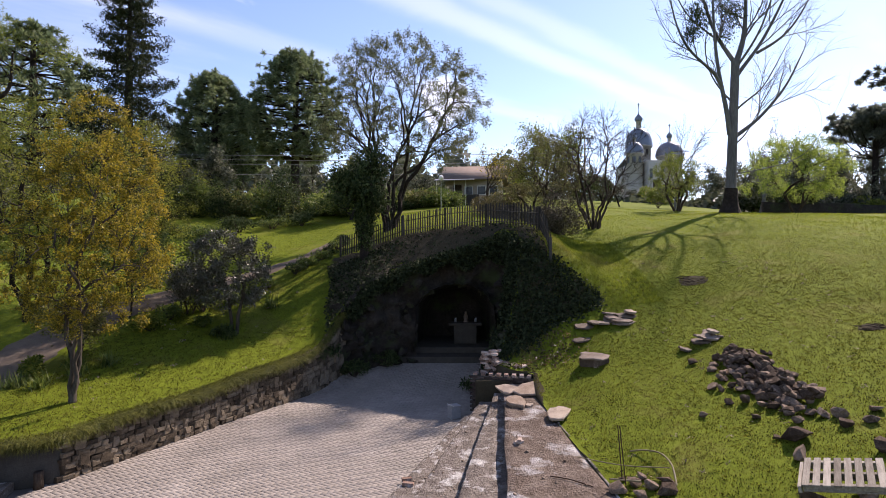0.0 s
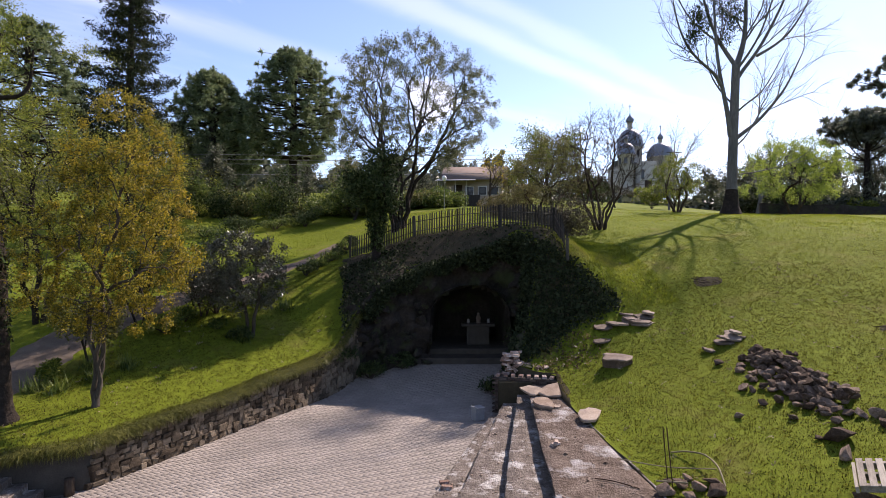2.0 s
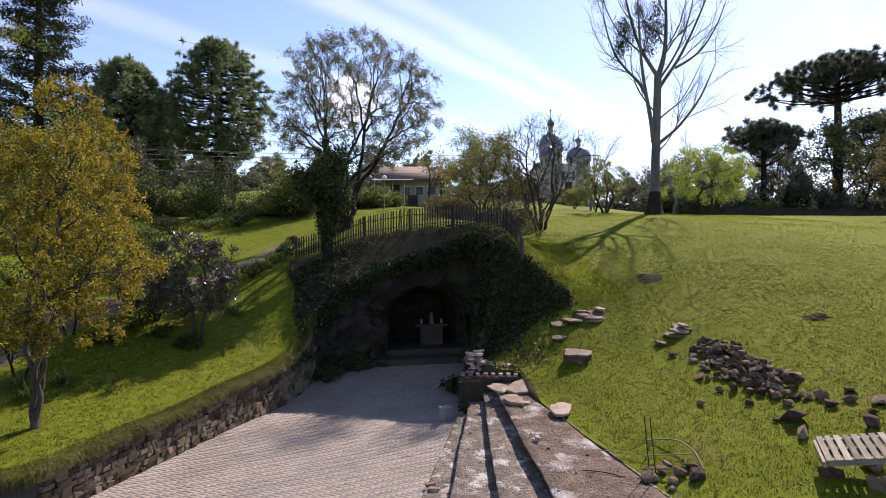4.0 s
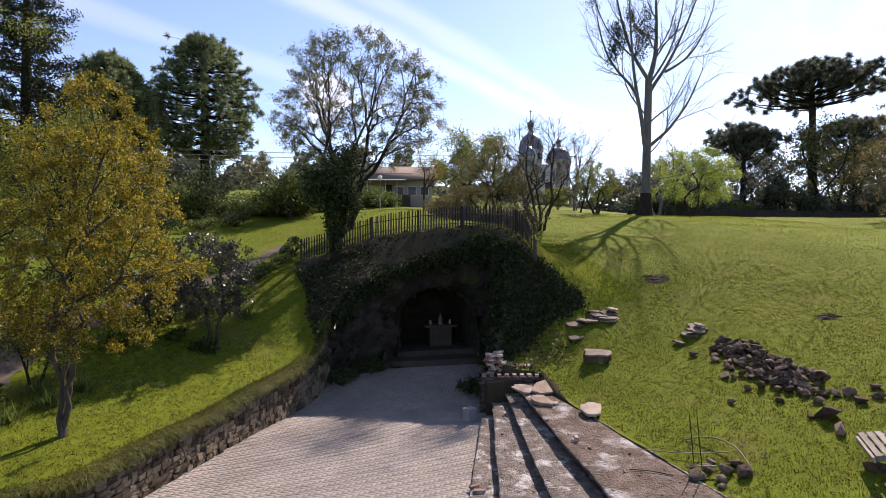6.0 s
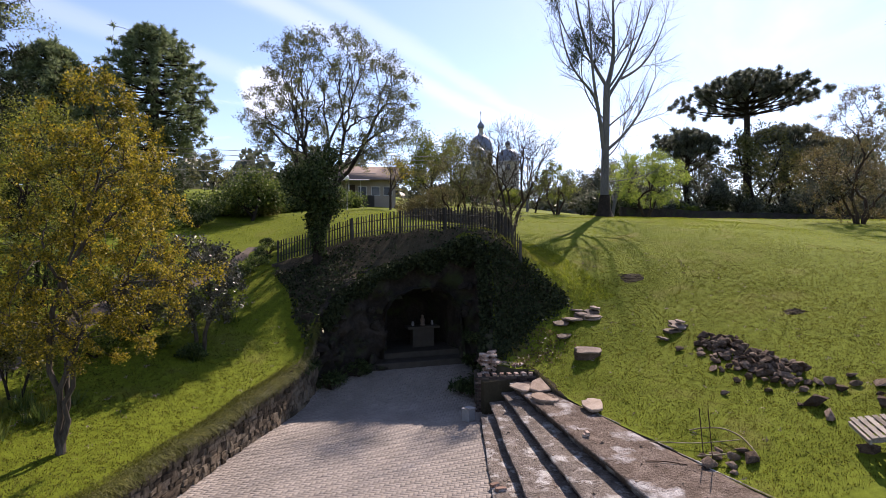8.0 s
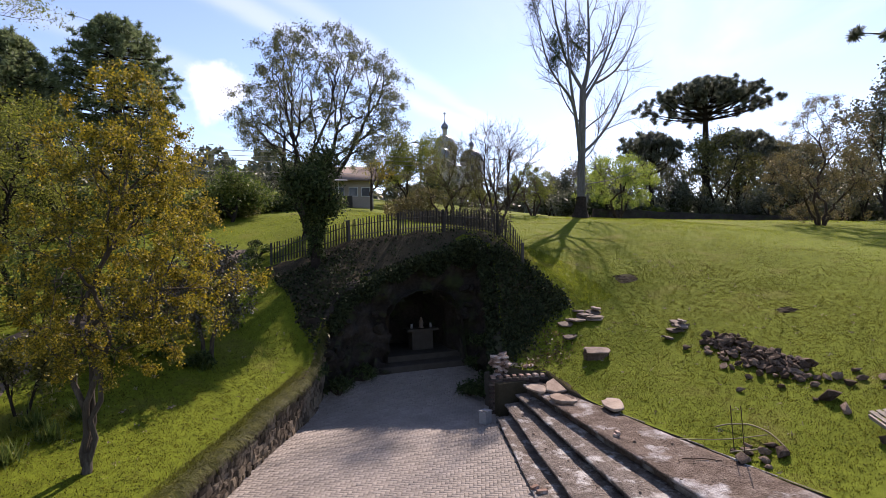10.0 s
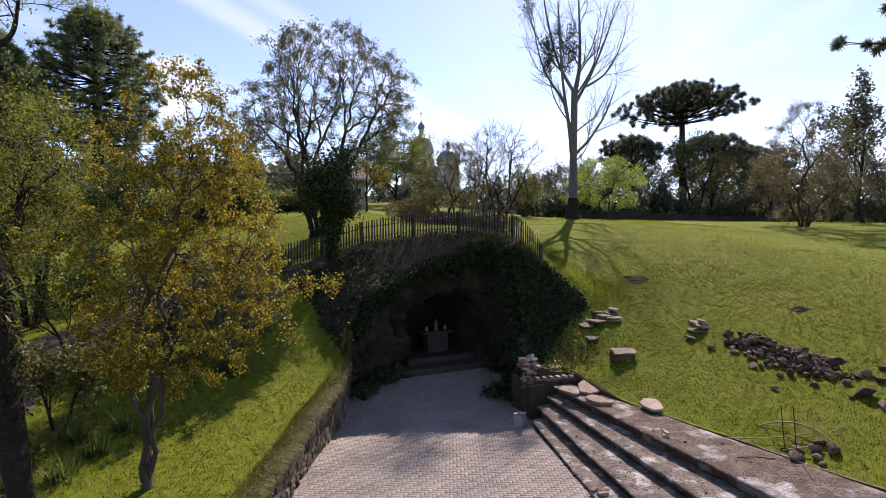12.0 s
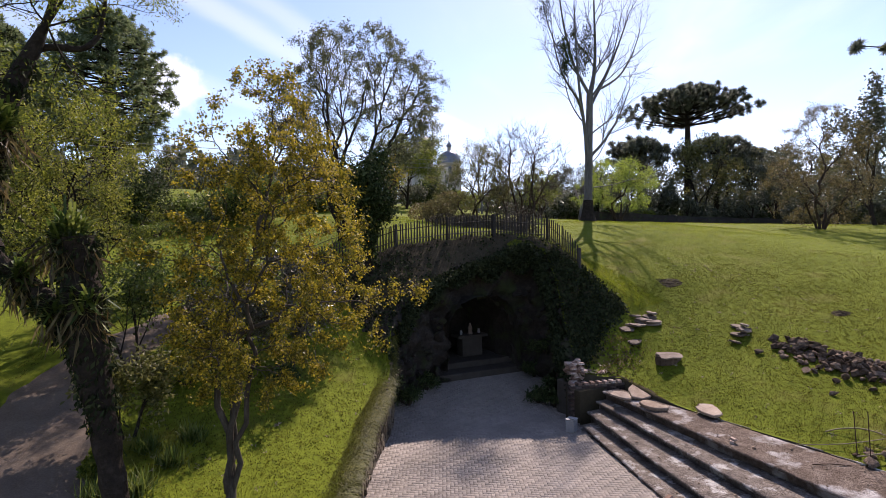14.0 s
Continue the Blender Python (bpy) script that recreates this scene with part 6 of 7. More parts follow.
part("tabletop", box_bm(1.55, .72, .12, (0, 0, .86), .015), MORTAR, altar)


def lathe(name, prof, mat, n=14):
    V, F = [], []
    for r_, z_ in prof:
        for i in range(n):
            a = 2 * math.pi * i / n
            V.append((r_ * math.cos(a), r_ * math.sin(a), z_))
    for k in range(len(prof) - 1):
        for i in range(n):
            F.append((k * n + i, k * n + (i + 1) % n, (k + 1) * n + (i + 1) % n, (k + 1) * n + i))
    me = smooth(mesh_np(name, V, np.array(F)))
    return me


st = part("statuette", lathe("statuette", [(.001, 0), (.13, 0), (.12, .05), (.09, .08), (.11, .25), (.08, .36), (.05, .39), (.06, .45), (.04, .50), (.001, .51)], grey), grey)
st.location = (1.08, 25.2, 2.03)
tagged(st, "small plain pale figure standing on the altar", "ornament")
for x in (.65, 1.6):
    v_ = part("vase", lathe("vase", [(.001, 0), (.05, 0), (.07, .08), (.045, .17), (.06, .2), (.001, .2)], TIN), TIN)
    v_.location = (x - .05, 25.2, 2.03)
    tagged(v_, "small pale vase on the altar", "vase", "vases on the altar")

# plants about the grotto
for k, (x, y, z, s) in enumerate(((2.6, 22.3, .4, .7), (2.5, 20.6, .3, .6), (-3.6, 21.6, .3, .6), (-2.4, 22.6, .5, .5), (3.0, 21.6, 1.4, .7), (1.2, 20.2, .1, .45), (1.55, 19.6, .1, .5), (-4.6, 20.9, 1.2, .5))):
    bush("grotto_plant", "dark fern-like plant growing at the rock's foot", (x, y, z), s, s * .8, s * 1.2, 320 + k, L_DARK, 700, .16, "plant", .3, "plants in the grotto")

# ---- brush heaps on the lawn ----
for x, y, w in ((10.1, 21.5, 1.15), (12.35, 15.3, .7)):
    e = thing("brush_heap", "low heap of dark dry twigs on the lawn", "brush", on_ground(x, y, 0), "brush heaps")
    lines = []
    for k in range(60):
        a, r_ = rr.uniform(0, 6.28), rr.uniform(0, 1) ** .6 * w * .5
        p0 = np.array([math.cos(a) * r_, math.sin(a) * r_ * .8, rr.uniform(0.0, .05)])
        p0[2] += gz(x + p0[0], y + p0[1]) - gz(x, y)
        d = np.array([rr.gauss(0, 1), rr.gauss(0, 1), rr.uniform(-.08, .14)])
        lines.append((np.array([p0, p0 + unit(d) * rr.uniform(.1, .3)]), np.array([.012, .006]), 4))
    part("twig", tube_mesh("twig", lines), DARK_BARK, e)
    V = [(0, 0, .03)] + [(math.cos(i * .5236) * w * .55 * rr.uniform(.8, 1.1), math.sin(i * .5236) * w * .45 * rr.uniform(.8, 1.1), 0) for i in range(12)]
    V = [(p[0], p[1], p[2] + gz(x + p[0], y + p[1]) - gz(x, y) + .015) for p in V]
    part("bare_soil", mesh_np("bare_soil", V, np.array([(0, i + 1, (i + 1) % 12 + 1) for i in range(12)])), SOIL, e)

# ---- entry stairs and log post ----
stairs = thing("entry_stairs", "shallow concrete stairs up from the plaza's corner", "stairs", (-9.6, 10.9, 0), kind="structure")
for k in range(7):
    part("step", box_bm(.42, 2.7, .17 * (k + 1) + .05, (-.15 - .30 * k, -.1 - .07 * k, -.05), .015, rot=Matrix.Rotation(radians(12), 4, "Z")), STEP, stairs)
post = part("log_post", lathe("log_post", [(.001, 0), (.105, 0), (.10, .2), (.098, .36), (.09, .38), (.001, .385)], BARK), BARK)
post.location = (-9.3, 12.2, 0)
tagged(post, "short round log post at the plaza's corner", "post")

# ---- crest wall ----
crest = wall_core("wall_crest", [(27.0, 44.6), (44, 45.2), (64, 44.0)], .4, lambda x, y: gz(x, y) + .92, 6.0, CLIFF, 1.0)
tagged(crest, "long low dark stone wall along the lawn's crest", "wall", kind="structure")

# ---- house ----
house = thing("house", "low house with brown roof, porch and pale walls", "house", (3.4, 51.5, gz(3.4, 49.5) - .1), rz=-8)
house.scale = (.86, .86, .86)


def gable(w, d, h0, h1, over=.5, t=.12):
    """Two roof slopes with thickness; the ridge runs along x."""
    V, F = [], []
    for sgn in (-1, 1):
        b = len(V)
        y0, y1 = 0.0, sgn * (d / 2 + over)
        for x in (-w / 2 - over, w / 2 + over):
            for y, z in ((y0, h1), (y1, h0 - over * (h1 - h0) / (d / 2))):
                V += [(x, y, z), (x, y, z - t)]
        F += [(b, b + 4, b + 6, b + 2), (b + 1, b + 3, b + 7, b + 5), (b, b + 2, b + 3, b + 1), (b + 4, b + 5, b + 7, b + 6), (b + 2, b + 6, b + 7, b + 3), (b, b + 1, b + 5, b + 4)]
    return mesh_np("roof", V, np.array(F))


part("wall", box_bm(6.0, 6.0, 3.9, (-.3, 0, -.8), .01), HOUSE_WALL, house)
part("roof", gable(6.2, 6.4, 3.1, 4.7), ROOF, house).location = (-.3, 0, 0)
part("porch_roof", box_bm(4.2, 2.6, .08, (-2.2, -3.6, 2.75), .01, rot=Matrix.Rotation(radians(10), 4, "X")), TIN, house, "pale sloping porch roof")
part("porch_wall", box_bm(1.9, .14, 1.9, (-3.2, -4.0, -.6), .01), PLASTER, house, "low white porch wall")
part("side_wall", box_bm(2.6, .14, 1.7, (-.9, -4.1, -.6), .01), WOOD, house, "grey boarded low wall")
for x in (-4.1, -2.2, -1.0):
    part("porch_post", box_bm(.10, .10, 3.3, (x, -4.2, -.6), .01), PLASTER, house)
for x in (-.8, .6, 1.9):
    wn = part("window", box_bm(.95, .06, 1.0, (x, -3.02, 1.15), .008), PLASTER, house)
    part("pane", box_bm(.8, .02, .85, (x, -3.055, 1.22), .002), GLASS, wn)
part("door", box_bm(.9, .06, 2.1, (-2.0, -3.02, .2), .008), BARK, house)
lamp = thing("globe_lamp", "white globe lamp on a thin pole by the house", "lamp", on_ground(-.15, 41.2, 0))
part("pole", lathe("pole", [(.03, 0), (.03, 2.2), (.05, 2.22), (.001, 2.25)], TIN), TIN, lamp)
part("globe", lathe("globe", [(.001, 2.2), (.1, 2.24), (.17, 2.34), (.19, 2.42), (.17, 2.52), (.1, 2.6), (.001, 2.63)], GLOBE), GLOBE, lamp)

# ---- church ----
church = thing("church", "pale domed church with grey metal domes on the hill", "church", (50.3, 135.5, 19.0))


def dome_profile(r, h, n=9):
    return [(r * math.cos(i / n * math.pi / 2 * .96) ** .9, h * math.sin(i / n * math.pi / 2)) for i in range(n)]


def turret(x, y, z_wall0, z_base, r, h, lan, lift):
    d = part("drum", lathe("drum", [(r * .93, z_wall0), (r * .93, z_base), (r * 1.04, z_base + .05), (r * 1.04, z_base + .3)], CREAM, 8), CREAM, church)
    d.location = (x, y, 0)
    dm = part("dome", lathe("dome", [(a, z_base + .3 + b) for a, b in dome_profile(r, h)], DOME, 16), DOME, church)
    dm.location = (x, y, 0)
    zt = z_base + .3 + h * .97
    part("lantern", lathe("lantern", [(lan, zt - .3), (lan * .8, zt), (lan * .8, zt + lift), (lan * 1.05, zt + lift)], CREAM, 8), CREAM, dm)
    on = part("onion_cap", lathe("onion_cap", [(lan * .9, zt + lift), (lan * 1.25, zt + lift + lan * .7), (lan * .9, zt + lift + lan * 1.5), (lan * .3, zt + lift + lan * 2.1), (.06, zt + lift + lan * 3), (.06, zt + lift + lan * 4.2)], DOME, 10), DOME, church)
    on.location = (x, y, 0)
    cr = box_bm(.12, .12, lan * 1.6, (0, 0, zt + lift + lan * 4.0))
    box_bm(lan * .9, .12, .12, (0, 0, zt + lift + lan * 5.0), 0, cr)
    part("cross", cr, IRON, on)
    for k in range(8):
        a = k * math.pi / 4 + .39
        rr_ = r * .93 * math.cos(math.pi / 8)
        wv = part("drum_window", box_bm(.8, .12, 1.5, (0, 0, 0), .05), GLASS, d)
        wv.matrix_basis = pose(rr_ * math.cos(a), rr_ * math.sin(a), z_base - 2.1, 0, 0, math.degrees(a) + 90)


part("body", box_bm(8, 14, 8.2, (1.2, 3, 0), .05), CREAM, church)
part("front_bay", box_bm(4, 5, 7.6, (0.5, -7.0, 0), .05), CREAM, church)
part("roof", gable(7.6, 13.6, 8.3, 9.8), DOME, church).location = (1.2, 3, 0)
turret(0, 1, 8, 12.4, 3.4, 4.8, .85, 1.9)
turret(-3.6, -6.0, 0, 9.4, 2.2, 2.9, .5, 1.0)
turret(6.2, -3.0, 0, 9.3, 3.3, 3.6, .62, 1.1)
for x in (-.9, 1.9):
    part("window", box_bm(.7, .2, 2.2, (x, -9.55, 3.4), .06), GLASS, church)
part("door", box_bm(1.8, .2, 3.0, (.5, -9.55, 0), .05), BARK, church)

# ---- poles and wires ----


def power_pole(x, y, h):
    e = thing("power_pole", "concrete power pole with cross-arm on the hill", "pole", on_ground(x, y, -.3), "power poles")
    part("shaft", lathe("shaft", [(.16, 0), (.10, h), (.001, h)], STEP, 8), STEP, e)
    part("crossarm", box_bm(2.6, .12, .14, (0, 0, h - .5), .01), DARK_BARK, e)
    part("lower_arm", box_bm(1.6, .10, .12, (.5, 0, h - 2.0), .01), DARK_BARK, e)
    return e


power_pole(40.6, 90.4, 22.6 - gz(40.6, 90.4) + .3)
power_pole(20.3, 76.0, 21.8 - gz(20.3, 76) + .3)
power_pole(52.0, 118.0, 9.0)
for k, z in enumerate((13.7, 13.3, 12.9, 12.0)):
    tube_thing("power_cable", "thin black overhead cable, coloured grey for its sun glint", "cable", [(-46, 46, z + 1.2), (-28, 46.5, z + .1), (-8, 47, z), (14, 52, z + 1.2)], .022, WIRE, 26, 4, "overhead cables")

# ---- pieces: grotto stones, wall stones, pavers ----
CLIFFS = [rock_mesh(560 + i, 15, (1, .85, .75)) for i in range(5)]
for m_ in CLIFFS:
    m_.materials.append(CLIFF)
for m_ in range(110):
    u = rr.uniform(.02, .98)
    x, y, dx, dy = along(fl, line_length(fl) * u)
    if OPEN[0] - .1 < x < OPEN[1] + .1 and y > 22.8:
        continue
    top = gz(x - dy * .3, y + dx * .3)
    z = rr.uniform(.1, max(.3, top - 1.0))
    o = new("stone", rr.choice(CLIFFS))
    o.parent = front
    s_ = rr.uniform(.25, .62)
    o.matrix_basis = pose(x + dy * .25, y - dx * .25, z, rr.uniform(0, 360), rr.uniform(-30, 30), rr.uniform(0, 360)) @ Matrix.Scale(s_, 4)

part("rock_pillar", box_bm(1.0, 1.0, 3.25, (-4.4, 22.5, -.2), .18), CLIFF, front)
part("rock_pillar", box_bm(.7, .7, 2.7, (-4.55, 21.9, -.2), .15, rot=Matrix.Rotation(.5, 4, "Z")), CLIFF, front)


def wall_block(seed):
    """A squared rubble stone, one unit long and high, half as deep."""
    r = random.Random(seed)
    bm = box_bm(1, .5, 1, (0, 0, -.5))
    for v in bm.verts:
        v.co += Vector((r.uniform(-.17, .17), r.uniform(-.08, .08), r.uniform(-.17, .17)))
    bmesh.ops.bevel(bm, geom=bm.edges[:], offset=.06, segments=1, affect="EDGES")
    me = bpy.data.meshes.new("stone")
    bm.to_mesh(me)
    bm.free()
    me.materials.append(STONE)
    return me


BLOCKS = [wall_block(700 + i) for i in range(8)]
wl_line = LEFT_WALL[1:]
wl_len = line_length(wl_line)
nrow = 8
for row in range(nrow):
    s = rr.uniform(0, .2)
    while s < wl_len - .1:
        w_ = rr.uniform(.12, .29)
        x, y, dx, dy = along(wl_line, s + w_ / 2)
        hh = (wall_top(x, y) - .02) / nrow
        if hh > .05:
            big = rr.random() < .12 and row < nrow - 1
            h_ = hh * (1.9 if big else 1.0) * rr.uniform(.86, 1.0)
            o = new("stone", rr.choice(BLOCKS))
            o.parent = wall
            o.matrix_basis = pose(x + dy * rr.uniform(-.02, .045), y - dx * rr.uniform(-.02, .045), hh * row + h_ / 2 + .01, rr.uniform(-4, 4), rr.uniform(-7, 7), math.degrees(math.atan2(dy, dx)) + rr.uniform(-5, 5)) @ Matrix.Diagonal((w_ * 1.04, .30, h_ * 1.08, 1))
        s += w_
for k, (x, y, z, s_) in enumerate(((-4.2, 22.0, .5, 1.0), (-4.25, 22.05, 1.3, 1.05), (-4.25, 22.1, 2.1, 1.1), (-4.3, 22.2, 2.9, 1.0), (-4.5, 21.6, 1.0, .8), (-4.5, 21.7, 2.0, .7), (-4.1, 21.85, 2.4, .75), (-4.05, 21.9, 1.9, .75), (-4.15, 21.95, 2.8, .65))):
    o = new("stone", CLIFFS[k % 5])
    o.parent = front
    o.matrix_basis = pose(x, y, z, 20 * k, 15, 50 * k) @ Matrix.Scale(s_, 4)
PW, PL, PT, TURN_P = .10, .20, .055, radians(-27)


def paver_shape(lx, ly, j=.0025, c=.004):
    """Top, chamfer and sides of one block of lx by ly, its corner at the origin."""
    V = []
    for ins, z in ((0, -.05), (0, -.006), (c, 0)):
        a, b = j + ins, j + ins
        V += [(a, b, z), (lx - a, b, z), (lx - a, ly - b, z), (a, ly - b, z)]
    F = [(8, 9, 10, 11)]
    for k in (0, 4):
        for i in range(4):
            F.append((k + i, k + (i + 1) % 4, k + 4 + (i + 1) % 4, k + 4 + i))
    return np.array(V), np.array(F)


PH, FH = paver_shape(PL, PW)
PV, FV = paver_shape(PW, PL)
ct, stn = math.cos(TURN_P), math.sin(TURN_P)
cells = []
for a in range(-170, 260):
    for b in range(-110, 110):
        for kind_ in (0, 1):
            ux, uy = (a + 2 * b, a - 2 * b) if kind_ == 0 else (a + 2 * b, a - 2 * b + 1)
            cells.append((ux * PW, uy * PW, kind_))
C = np.array(cells)
ex = np.where(C[:, 2] == 0, PL / 2, PW / 2)
ey = np.where(C[:, 2] == 0, PW / 2, PL / 2)
mx = -4 + (C[:, 0] + ex) * ct - (C[:, 1] + ey) * stn
my = 15 + (C[:, 0] + ex) * stn + (C[:, 1] + ey) * ct
ok = inside(mx, my, np.array(PLAZA)) & (my > 2.5)
ok &= ~((mx < -9.4) & (my > 9))
C, mx, my = C[ok], mx[ok], my[ok]
near_p = (mx > -4.0) & (mx < -1.7) & (my > 11.6) & (my < 14.1)
prn = np.random.default_rng(6)
px0 = -4 + C[:, 0] * ct - C[:, 1] * stn
py0 = 15 + C[:, 0] * stn + C[:, 1] * ct
pz0 = floor_z(mx, my) + prn.normal(size=len(C)) * .0022
meH, meV = mesh_np("paver", PH, FH), mesh_np("paver", PV, FV)
meH.materials.append(PAVER)
meV.materials.append(PAVER)
for i in np.nonzero(near_p)[0][:300]:
    o = new("paver", meH if C[i, 2] == 0 else meV)
    o.parent = plaza
    o.matrix_basis = pose(px0[i], py0[i], pz0[i], 0, 0, -27)
far_i = np.setdiff1d(np.arange(len(C)), np.nonzero(near_p)[0][:300])
VV, FF, base = [], [], 0
for kind_, (S_, F_) in enumerate(((PH, FH), (PV, FV))):
    I = far_i[C[far_i, 2] == kind_]
    R_ = np.stack([S_[:, 0] * ct - S_[:, 1] * stn, S_[:, 0] * stn + S_[:, 1] * ct, S_[:, 2]], 1)
    W_ = R_[None] + np.stack([px0[I], py0[I], pz0[I]], 1)[:, None]
    VV.append(W_.reshape(-1, 3))
    FF.append((F_[None] + (base + np.arange(len(I)) * len(S_))[:, None, None]).reshape(-1, 4))
    base += len(I) * len(S_)
pf = part("paver_field", mesh_np("paver_field", np.concatenate(VV), np.concatenate(FF)), PAVERS, plaza)
tagged(pf, kind="stuff")

# ---- grass, ivy, fallen leaves ----
grng = np.random.default_rng(44)


def blades(name, x, y, length, width, mat, label, lean=.5, category="grass", z=None, dirx=None):
    """Grass: one narrow bent triangle pair for each blade."""
    n = len(x)
    z0 = height(x, y) if z is None else z
    a = grng.uniform(0, 2 * np.pi, n)
    L_ = length * grng.uniform(.5, 1.25, n)
    le = grng.uniform(0.1, 1, n) * lean
    d = np.stack([np.cos(a) * le, np.sin(a) * le, np.ones(n)], 1)
    if dirx is not None:
        d += dirx
    d /= np.linalg.norm(d, axis=1)[:, None]
    s_ = np.stack([-np.sin(a), np.cos(a), np.zeros(n)], 1) * (width * grng.uniform(.7, 1.3, n))[:, None]
    P = np.stack([x, y, z0 - .01], 1)
    T_ = P + d * L_[:, None]
    T_[:, 2] -= L_ * le * .25
    V = np.stack([P - s_, P + s_, T_], 1).reshape(-1, 3)
    o = part(name, mesh_np(name, V, np.arange(n * 3).reshape(-1, 3)), mat)
    return tagged(o, label, category, kind="stuff")


def lawn_points(n, x0, x1, y0, y1, clump=7):
    k_ = max(1, n // clump)
    cx_, cy_ = grng.uniform(x0, x1, k_), grng.uniform(y0, y1, k_)
    w_c = grng.integers(0, k_, n)
    x, y = cx_[w_c] + grng.normal(size=n) * .038, cy_[w_c] + grng.normal(size=n) * .038
    ok_ = ~inside(x, y, CUT) & (path_dist(x, y) > 1.25) & ~((x > R4(y)) & (x < KX(y) + .12) & (y < 17.4))
    return x[ok_], y[ok_]


def off_mound(q):
    ok_ = ~inside(q[0], q[1], MOUND)
    return q[0][ok_], q[1][ok_]


gx1, gy1 = lawn_points(430000, 2.7, 22, 8, 30, 3)
# the dense sward thins out gradually up the slope, with a ragged edge
thin = np.clip((30 - gy1) / 9, 0, 1) * np.clip((22 - gx1) / 8, 0, 1) + .12 * np.sin(gx1 * 1.3 + np.sin(gy1 * .9)) * np.sin(gy1 * 1.1)
kept = grng.uniform(0, 1, len(gx1)) < thin
gx1, gy1 = gx1[kept], gy1[kept]
gx2, gy2 = off_mound(lawn_points(150000, -15, -3.5, 11, 27, 3))
gx3, gy3 = off_mound(lawn_points(130000, -12, 26, 20, 40, 1))
upper = gy3 > grng.uniform(20, 27, len(gy3))
gx3, gy3 = gx3[upper], gy3[upper]
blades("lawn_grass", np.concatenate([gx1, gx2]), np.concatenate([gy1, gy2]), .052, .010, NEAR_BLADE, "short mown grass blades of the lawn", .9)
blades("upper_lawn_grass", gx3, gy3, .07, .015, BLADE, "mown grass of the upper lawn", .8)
gx4, gy4 = lawn_points(80000, 8, 70, 14, 60, 1)
far_ok = (gx4 > grng.uniform(14, 22, len(gx4))) | (gy4 > grng.uniform(37, 41, len(gy4)))
gx4, gy4 = gx4[far_ok], gy4[far_ok]
blades("far_lawn_grass", gx4, gy4, .08, .020, BLADE, "grass of the lawn towards the crest", .8)
wx_, wy_ = lawn_points(26000, 2.8, 15, 8.5, 22)
wx2, wy2 = off_mound(lawn_points(16000, -12, -4, 11.5, 22))
wx_, wy_ = np.concatenate([wx_, wx2]), np.concatenate([wy_, wy2])
weeds = part("lawn_weeds", leaf_mesh("lawn_weeds", np.stack([wx_, wy_, height(wx_, wy_) + grng.uniform(.02, .05, len(wx_))], 1), .034, grng, .7), NEAR_BLADE)
tagged(weeds, "small broad weed leaves between the grass blades", "weeds", kind="stuff")
# tufts left standing on the mound's flank and crest
tx, ty = lawn_points(24000, 3.6, 8.5, 20.5, 28, 3)
blades("flank_grass", tx, ty, .12, .010, BLADE, "longer grass on the mound's flank", .8)
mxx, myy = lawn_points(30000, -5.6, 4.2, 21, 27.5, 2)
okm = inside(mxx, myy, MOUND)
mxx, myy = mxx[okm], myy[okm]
blades("mound_grass", mxx, myy, .13, .010, DRY_BLADE, "dry grass and weeds on the mound, coloured dark for its shade", .9)
# border grass that hangs over the retaining wall
n_b = 24000
sb = grng.uniform(0, line_length(LEFT_WALL), n_b)
pb = np.array([along(LEFT_WALL, v) for v in sb])
off = grng.uniform(-.02, .36, n_b)
bxp, byp = pb[:, 0] - pb[:, 3] * off, pb[:, 1] + pb[:, 2] * off
blades("border_grass", bxp, byp, .10, .009, SHADE_BLADE, "long border grass hanging over the retaining wall", .7,
       z=height(bxp - .2, byp) - .02, dirx=np.stack([pb[:, 3], -pb[:, 2], np.full(n_b, -.35)], 1) * grng.uniform(-.2, .9, n_b)[:, None] + grng.normal(size=(n_b, 3)) * np.array([.5, .5, 0]))
n_h = 30000
sh = grng.uniform(0, line_length(LEFT_WALL), n_h)
ph = np.array([along(LEFT_WALL, v) for v in sh])
oh = grng.uniform(-.14, .14, n_h)
hx, hy = ph[:, 0] - ph[:, 3] * oh, ph[:, 1] + ph[:, 2] * oh
outw = np.stack([ph[:, 3], -ph[:, 2], np.zeros(n_h)], 1)
blades("hanging_grass", hx, hy, .32, .009, SHADE_BLADE, "long grass hanging down the retaining wall's face", .3,
       z=height(hx - .2, hy) + .03, dirx=outw * grng.uniform(.12, .5, n_h)[:, None] + np.array([0, 0, -1.0]) - np.array([0, 0, 1.0]) * grng.uniform(.1, .9, n_h)[:, None] + grng.normal(size=(n_h, 3)) * np.array([.45, .45, .2]))
# strap-leaved tufts under the trees
sx_, sy_ = [], []
for cx, cy in ((-11.9, 15.6), (-11.3, 16.4), (-11.8, 17.0), (-10.9, 17.3), (-12.6, 15.6), (-8.2, 20.1), (-7.3, 22.6)):
    sx_.append(cx + grng.normal(size=160) * .12)
    sy_.append(cy + grng.normal(size=160) * .12)
blades("strap_leaf_tufts", np.concatenate(sx_), np.concatenate(sy_), .55, .016, L_GREEN, "tufts of long strap-shaped leaves under the trees", 1.3, "plant")
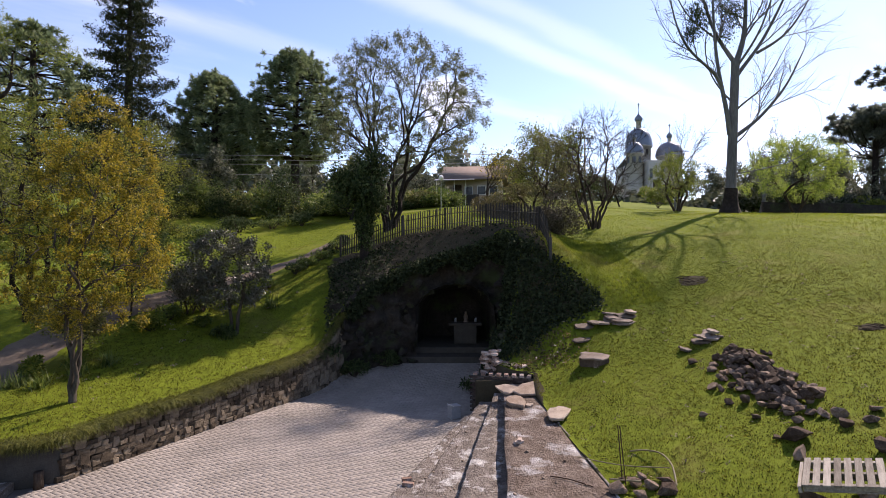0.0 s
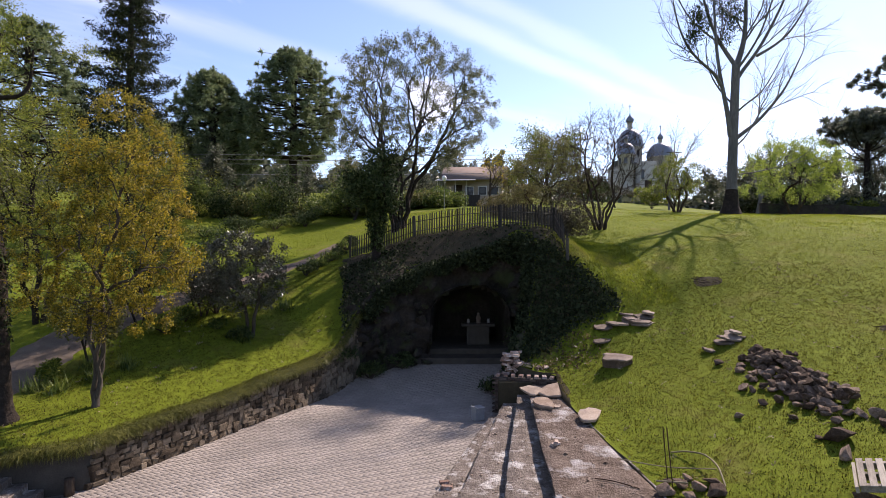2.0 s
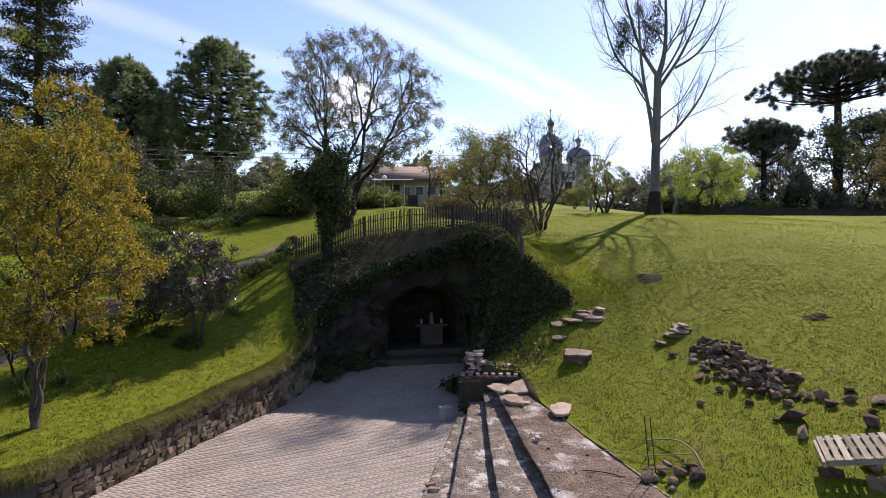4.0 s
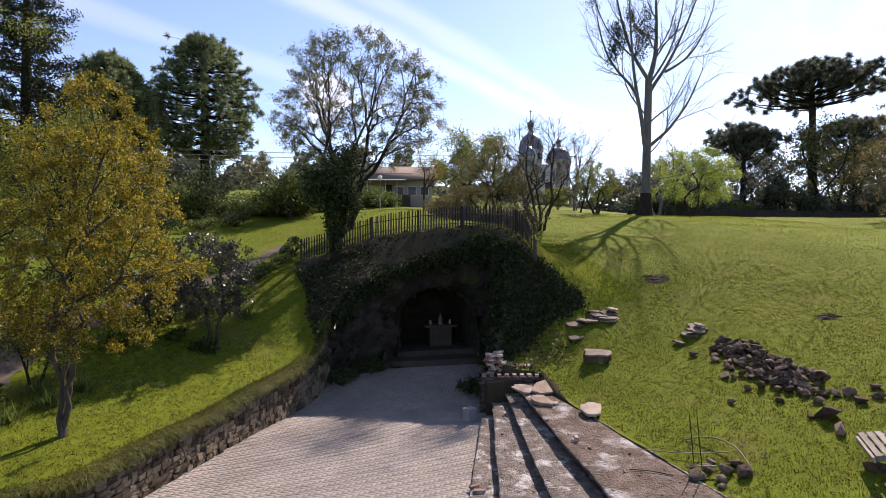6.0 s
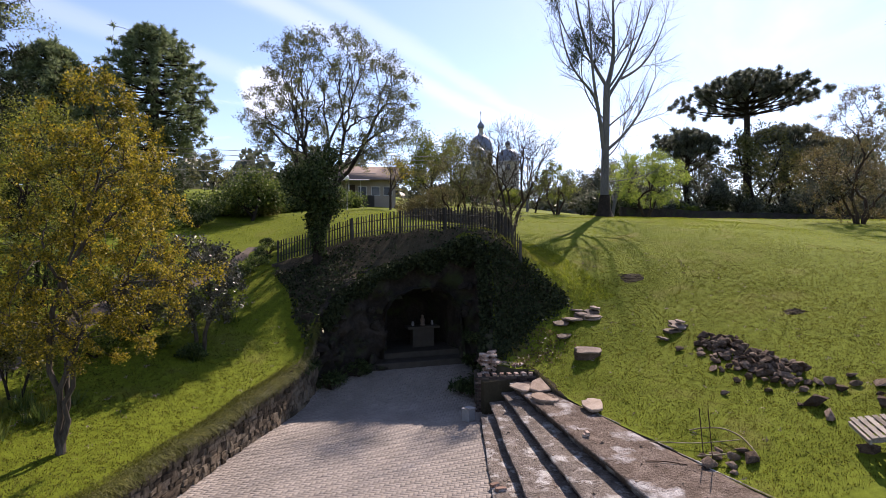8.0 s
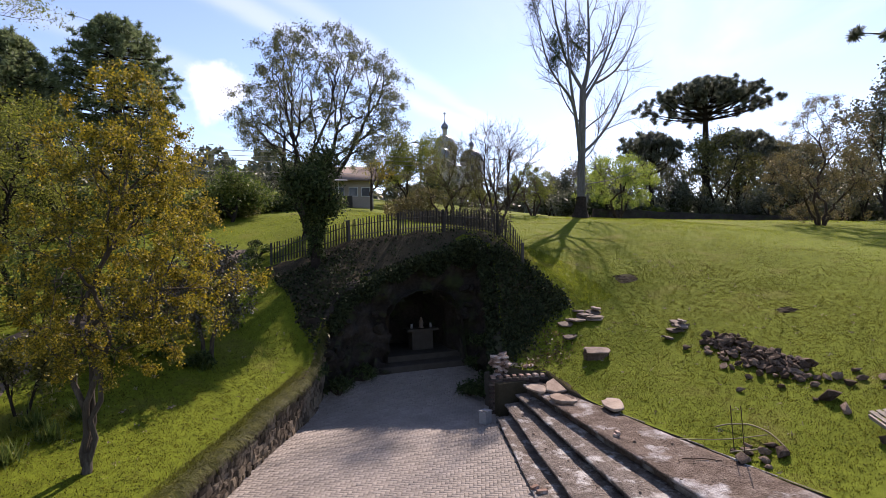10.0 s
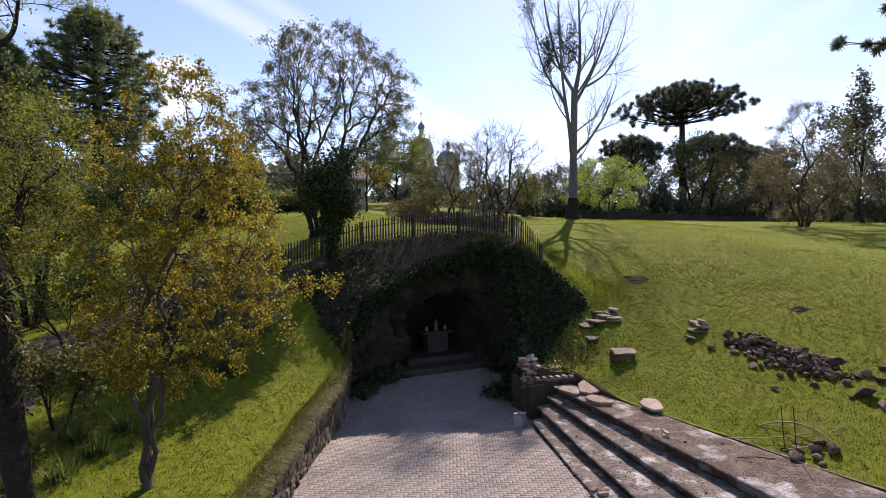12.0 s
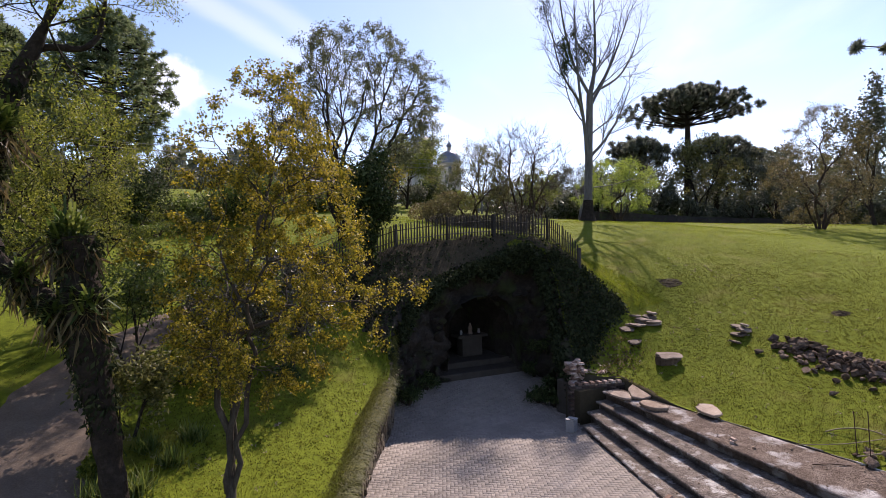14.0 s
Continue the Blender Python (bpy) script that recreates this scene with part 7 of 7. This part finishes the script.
# ivy over the grotto's brow and the bank beside it, its shade put into the leaf colour
n_i = 20000
u_ = grng.uniform(0, 1, n_i)
fp = np.array([along(fl, line_length(fl) * v * .999) for v in np.linspace(0, 1, 400)])
fq = fp[np.minimum((u_ * 399).astype(int), 399)]
ix, iy, idx_, idy_ = fq[:, 0] + grng.normal(size=n_i) * .03, fq[:, 1] + grng.normal(size=n_i) * .03, fq[:, 2], fq[:, 3]
itop = height(ix - idy_ * .3, iy + idx_ * .3)
hang = (0.9 * (0.5 + 0.5 * np.sin(u_ * 31) * np.sin(u_ * 17 + 1)) + .3) * np.interp(u_, [0, .3, .5, .75, 1], [.7, .9, 1, 1.7, 1.2])
dn = .12 + grng.uniform(0, 1, n_i) ** 1.5 * np.minimum(hang, itop * .6)
o_ = .30 - .9 * (dn < .2) * grng.uniform(0, 1, n_i) + grng.uniform(-.1, .2, n_i)
iv = np.stack([ix + idy_ * o_, iy - idx_ * o_, itop - dn + grng.uniform(0, .1, n_i)], 1)
bank_x, bank_y = grng.uniform(1.7, 6.8, 26000), grng.uniform(18.6, 22.6, 26000)
BANK = np.array([(3.2, 22.4), (4.2, 21.4), (5.2, 21.15), (6.2, 20.9), (6.1, 20.55), (5.0, 20.0), (3.8, 19.5), (2.4, 18.8), (1.8, 18.4), (2.0, 19.3), (2.6, 20.6)])
okb = ~inside(bank_x, bank_y, CUT) & inside(bank_x + grng.normal(size=26000) * .12, bank_y + grng.normal(size=26000) * .12, BANK)
bank = np.stack([bank_x, bank_y, height(bank_x, bank_y) + grng.uniform(0, .16, 26000)], 1)[okb]
bw_x, bw_y = grng.uniform(-5.6, 4.2, 26000), grng.uniform(20.5, 26, 26000)
okw = inside(bw_x, bw_y, MOUND) & (grng.uniform(0, 1, 26000) < np.interp(bw_x, [-5.6, -3, -1.5, 4], [.6, .45, .08, .12]))
brow = np.stack([bw_x, bw_y, height(bw_x, bw_y) + grng.uniform(0.02, .10, 26000)], 1)[okw]
ivy = part("ivy_cover", leaf_mesh("ivy_cover", np.concatenate([iv, bank, brow]), .13, grng, .75), L_IVY)
tagged(ivy, "ivy hanging over the grotto's brow and bank, coloured dark for its shade", "ivy", kind="stuff")
# fallen leaves and small pale flowers in the grass
lx, ly = lawn_points(2600, -14, 14, 9, 24)
P_ = np.stack([lx, ly, height(lx, ly) + .05], 1)
tagged(part("fallen_leaves", leaf_mesh("fallen_leaves", P_, .05, grng, .6), SLAB), "small pale fallen leaves scattered in the grass", "leaves", kind="stuff")
dx_, dy_ = 3.4 + grng.normal(size=900) * .8, 19.0 + grng.normal(size=900) * .6
okd = ~inside(dx_, dy_, CUT)
P_ = np.stack([dx_, dy_, height(dx_, dy_) + .05], 1)[okd]
tagged(part("dry_leaves", leaf_mesh("dry_leaves", P_, .11, grng, .6), L_BROWN), "dry brown leaves below the bank", "leaves", kind="stuff")

# crumbs of stone and mortar on the steps and the terrace
crng = random.Random(88)
cv, cf, cb = [], [], 0
for k in range(300):
    y = crng.uniform(9, 17.3)
    x = crng.uniform(R1(y), KX(y) - .05)
    z = Z1(y) if x < R2(y) else Z2(y) if x < R3(y) else Z3(y) if x < R4(y) else TZ(y)
    s_ = crng.uniform(.010, .038) * (1.6 if crng.random() < .08 else 1)
    pts = [Vector((crng.gauss(0, 1), crng.gauss(0, 1), crng.gauss(0, .7))).normalized() * s_ for _ in range(6)]
    bmx = bmesh.new()
    for p in pts:
        bmx.verts.new(p)
    bmesh.ops.convex_hull(bmx, input=bmx.verts)
    bmx.verts.index_update()
    ids = {v: i for i, v in enumerate(bmx.verts)}
    cv += [(v.co.x + x, v.co.y + y, v.co.z + z + s_ * .35) for v in bmx.verts]
    cf += [tuple(cb + ids[v] for v in f.verts) for f in bmx.faces if len(f.verts) == 3]
    cb += len(bmx.verts)
    bmx.free()
tagged(part("rubble", mesh_np("rubble", cv, np.array(cf)), SLAB), "small crumbs of stone and mortar on the steps", "rubble", kind="stuff")
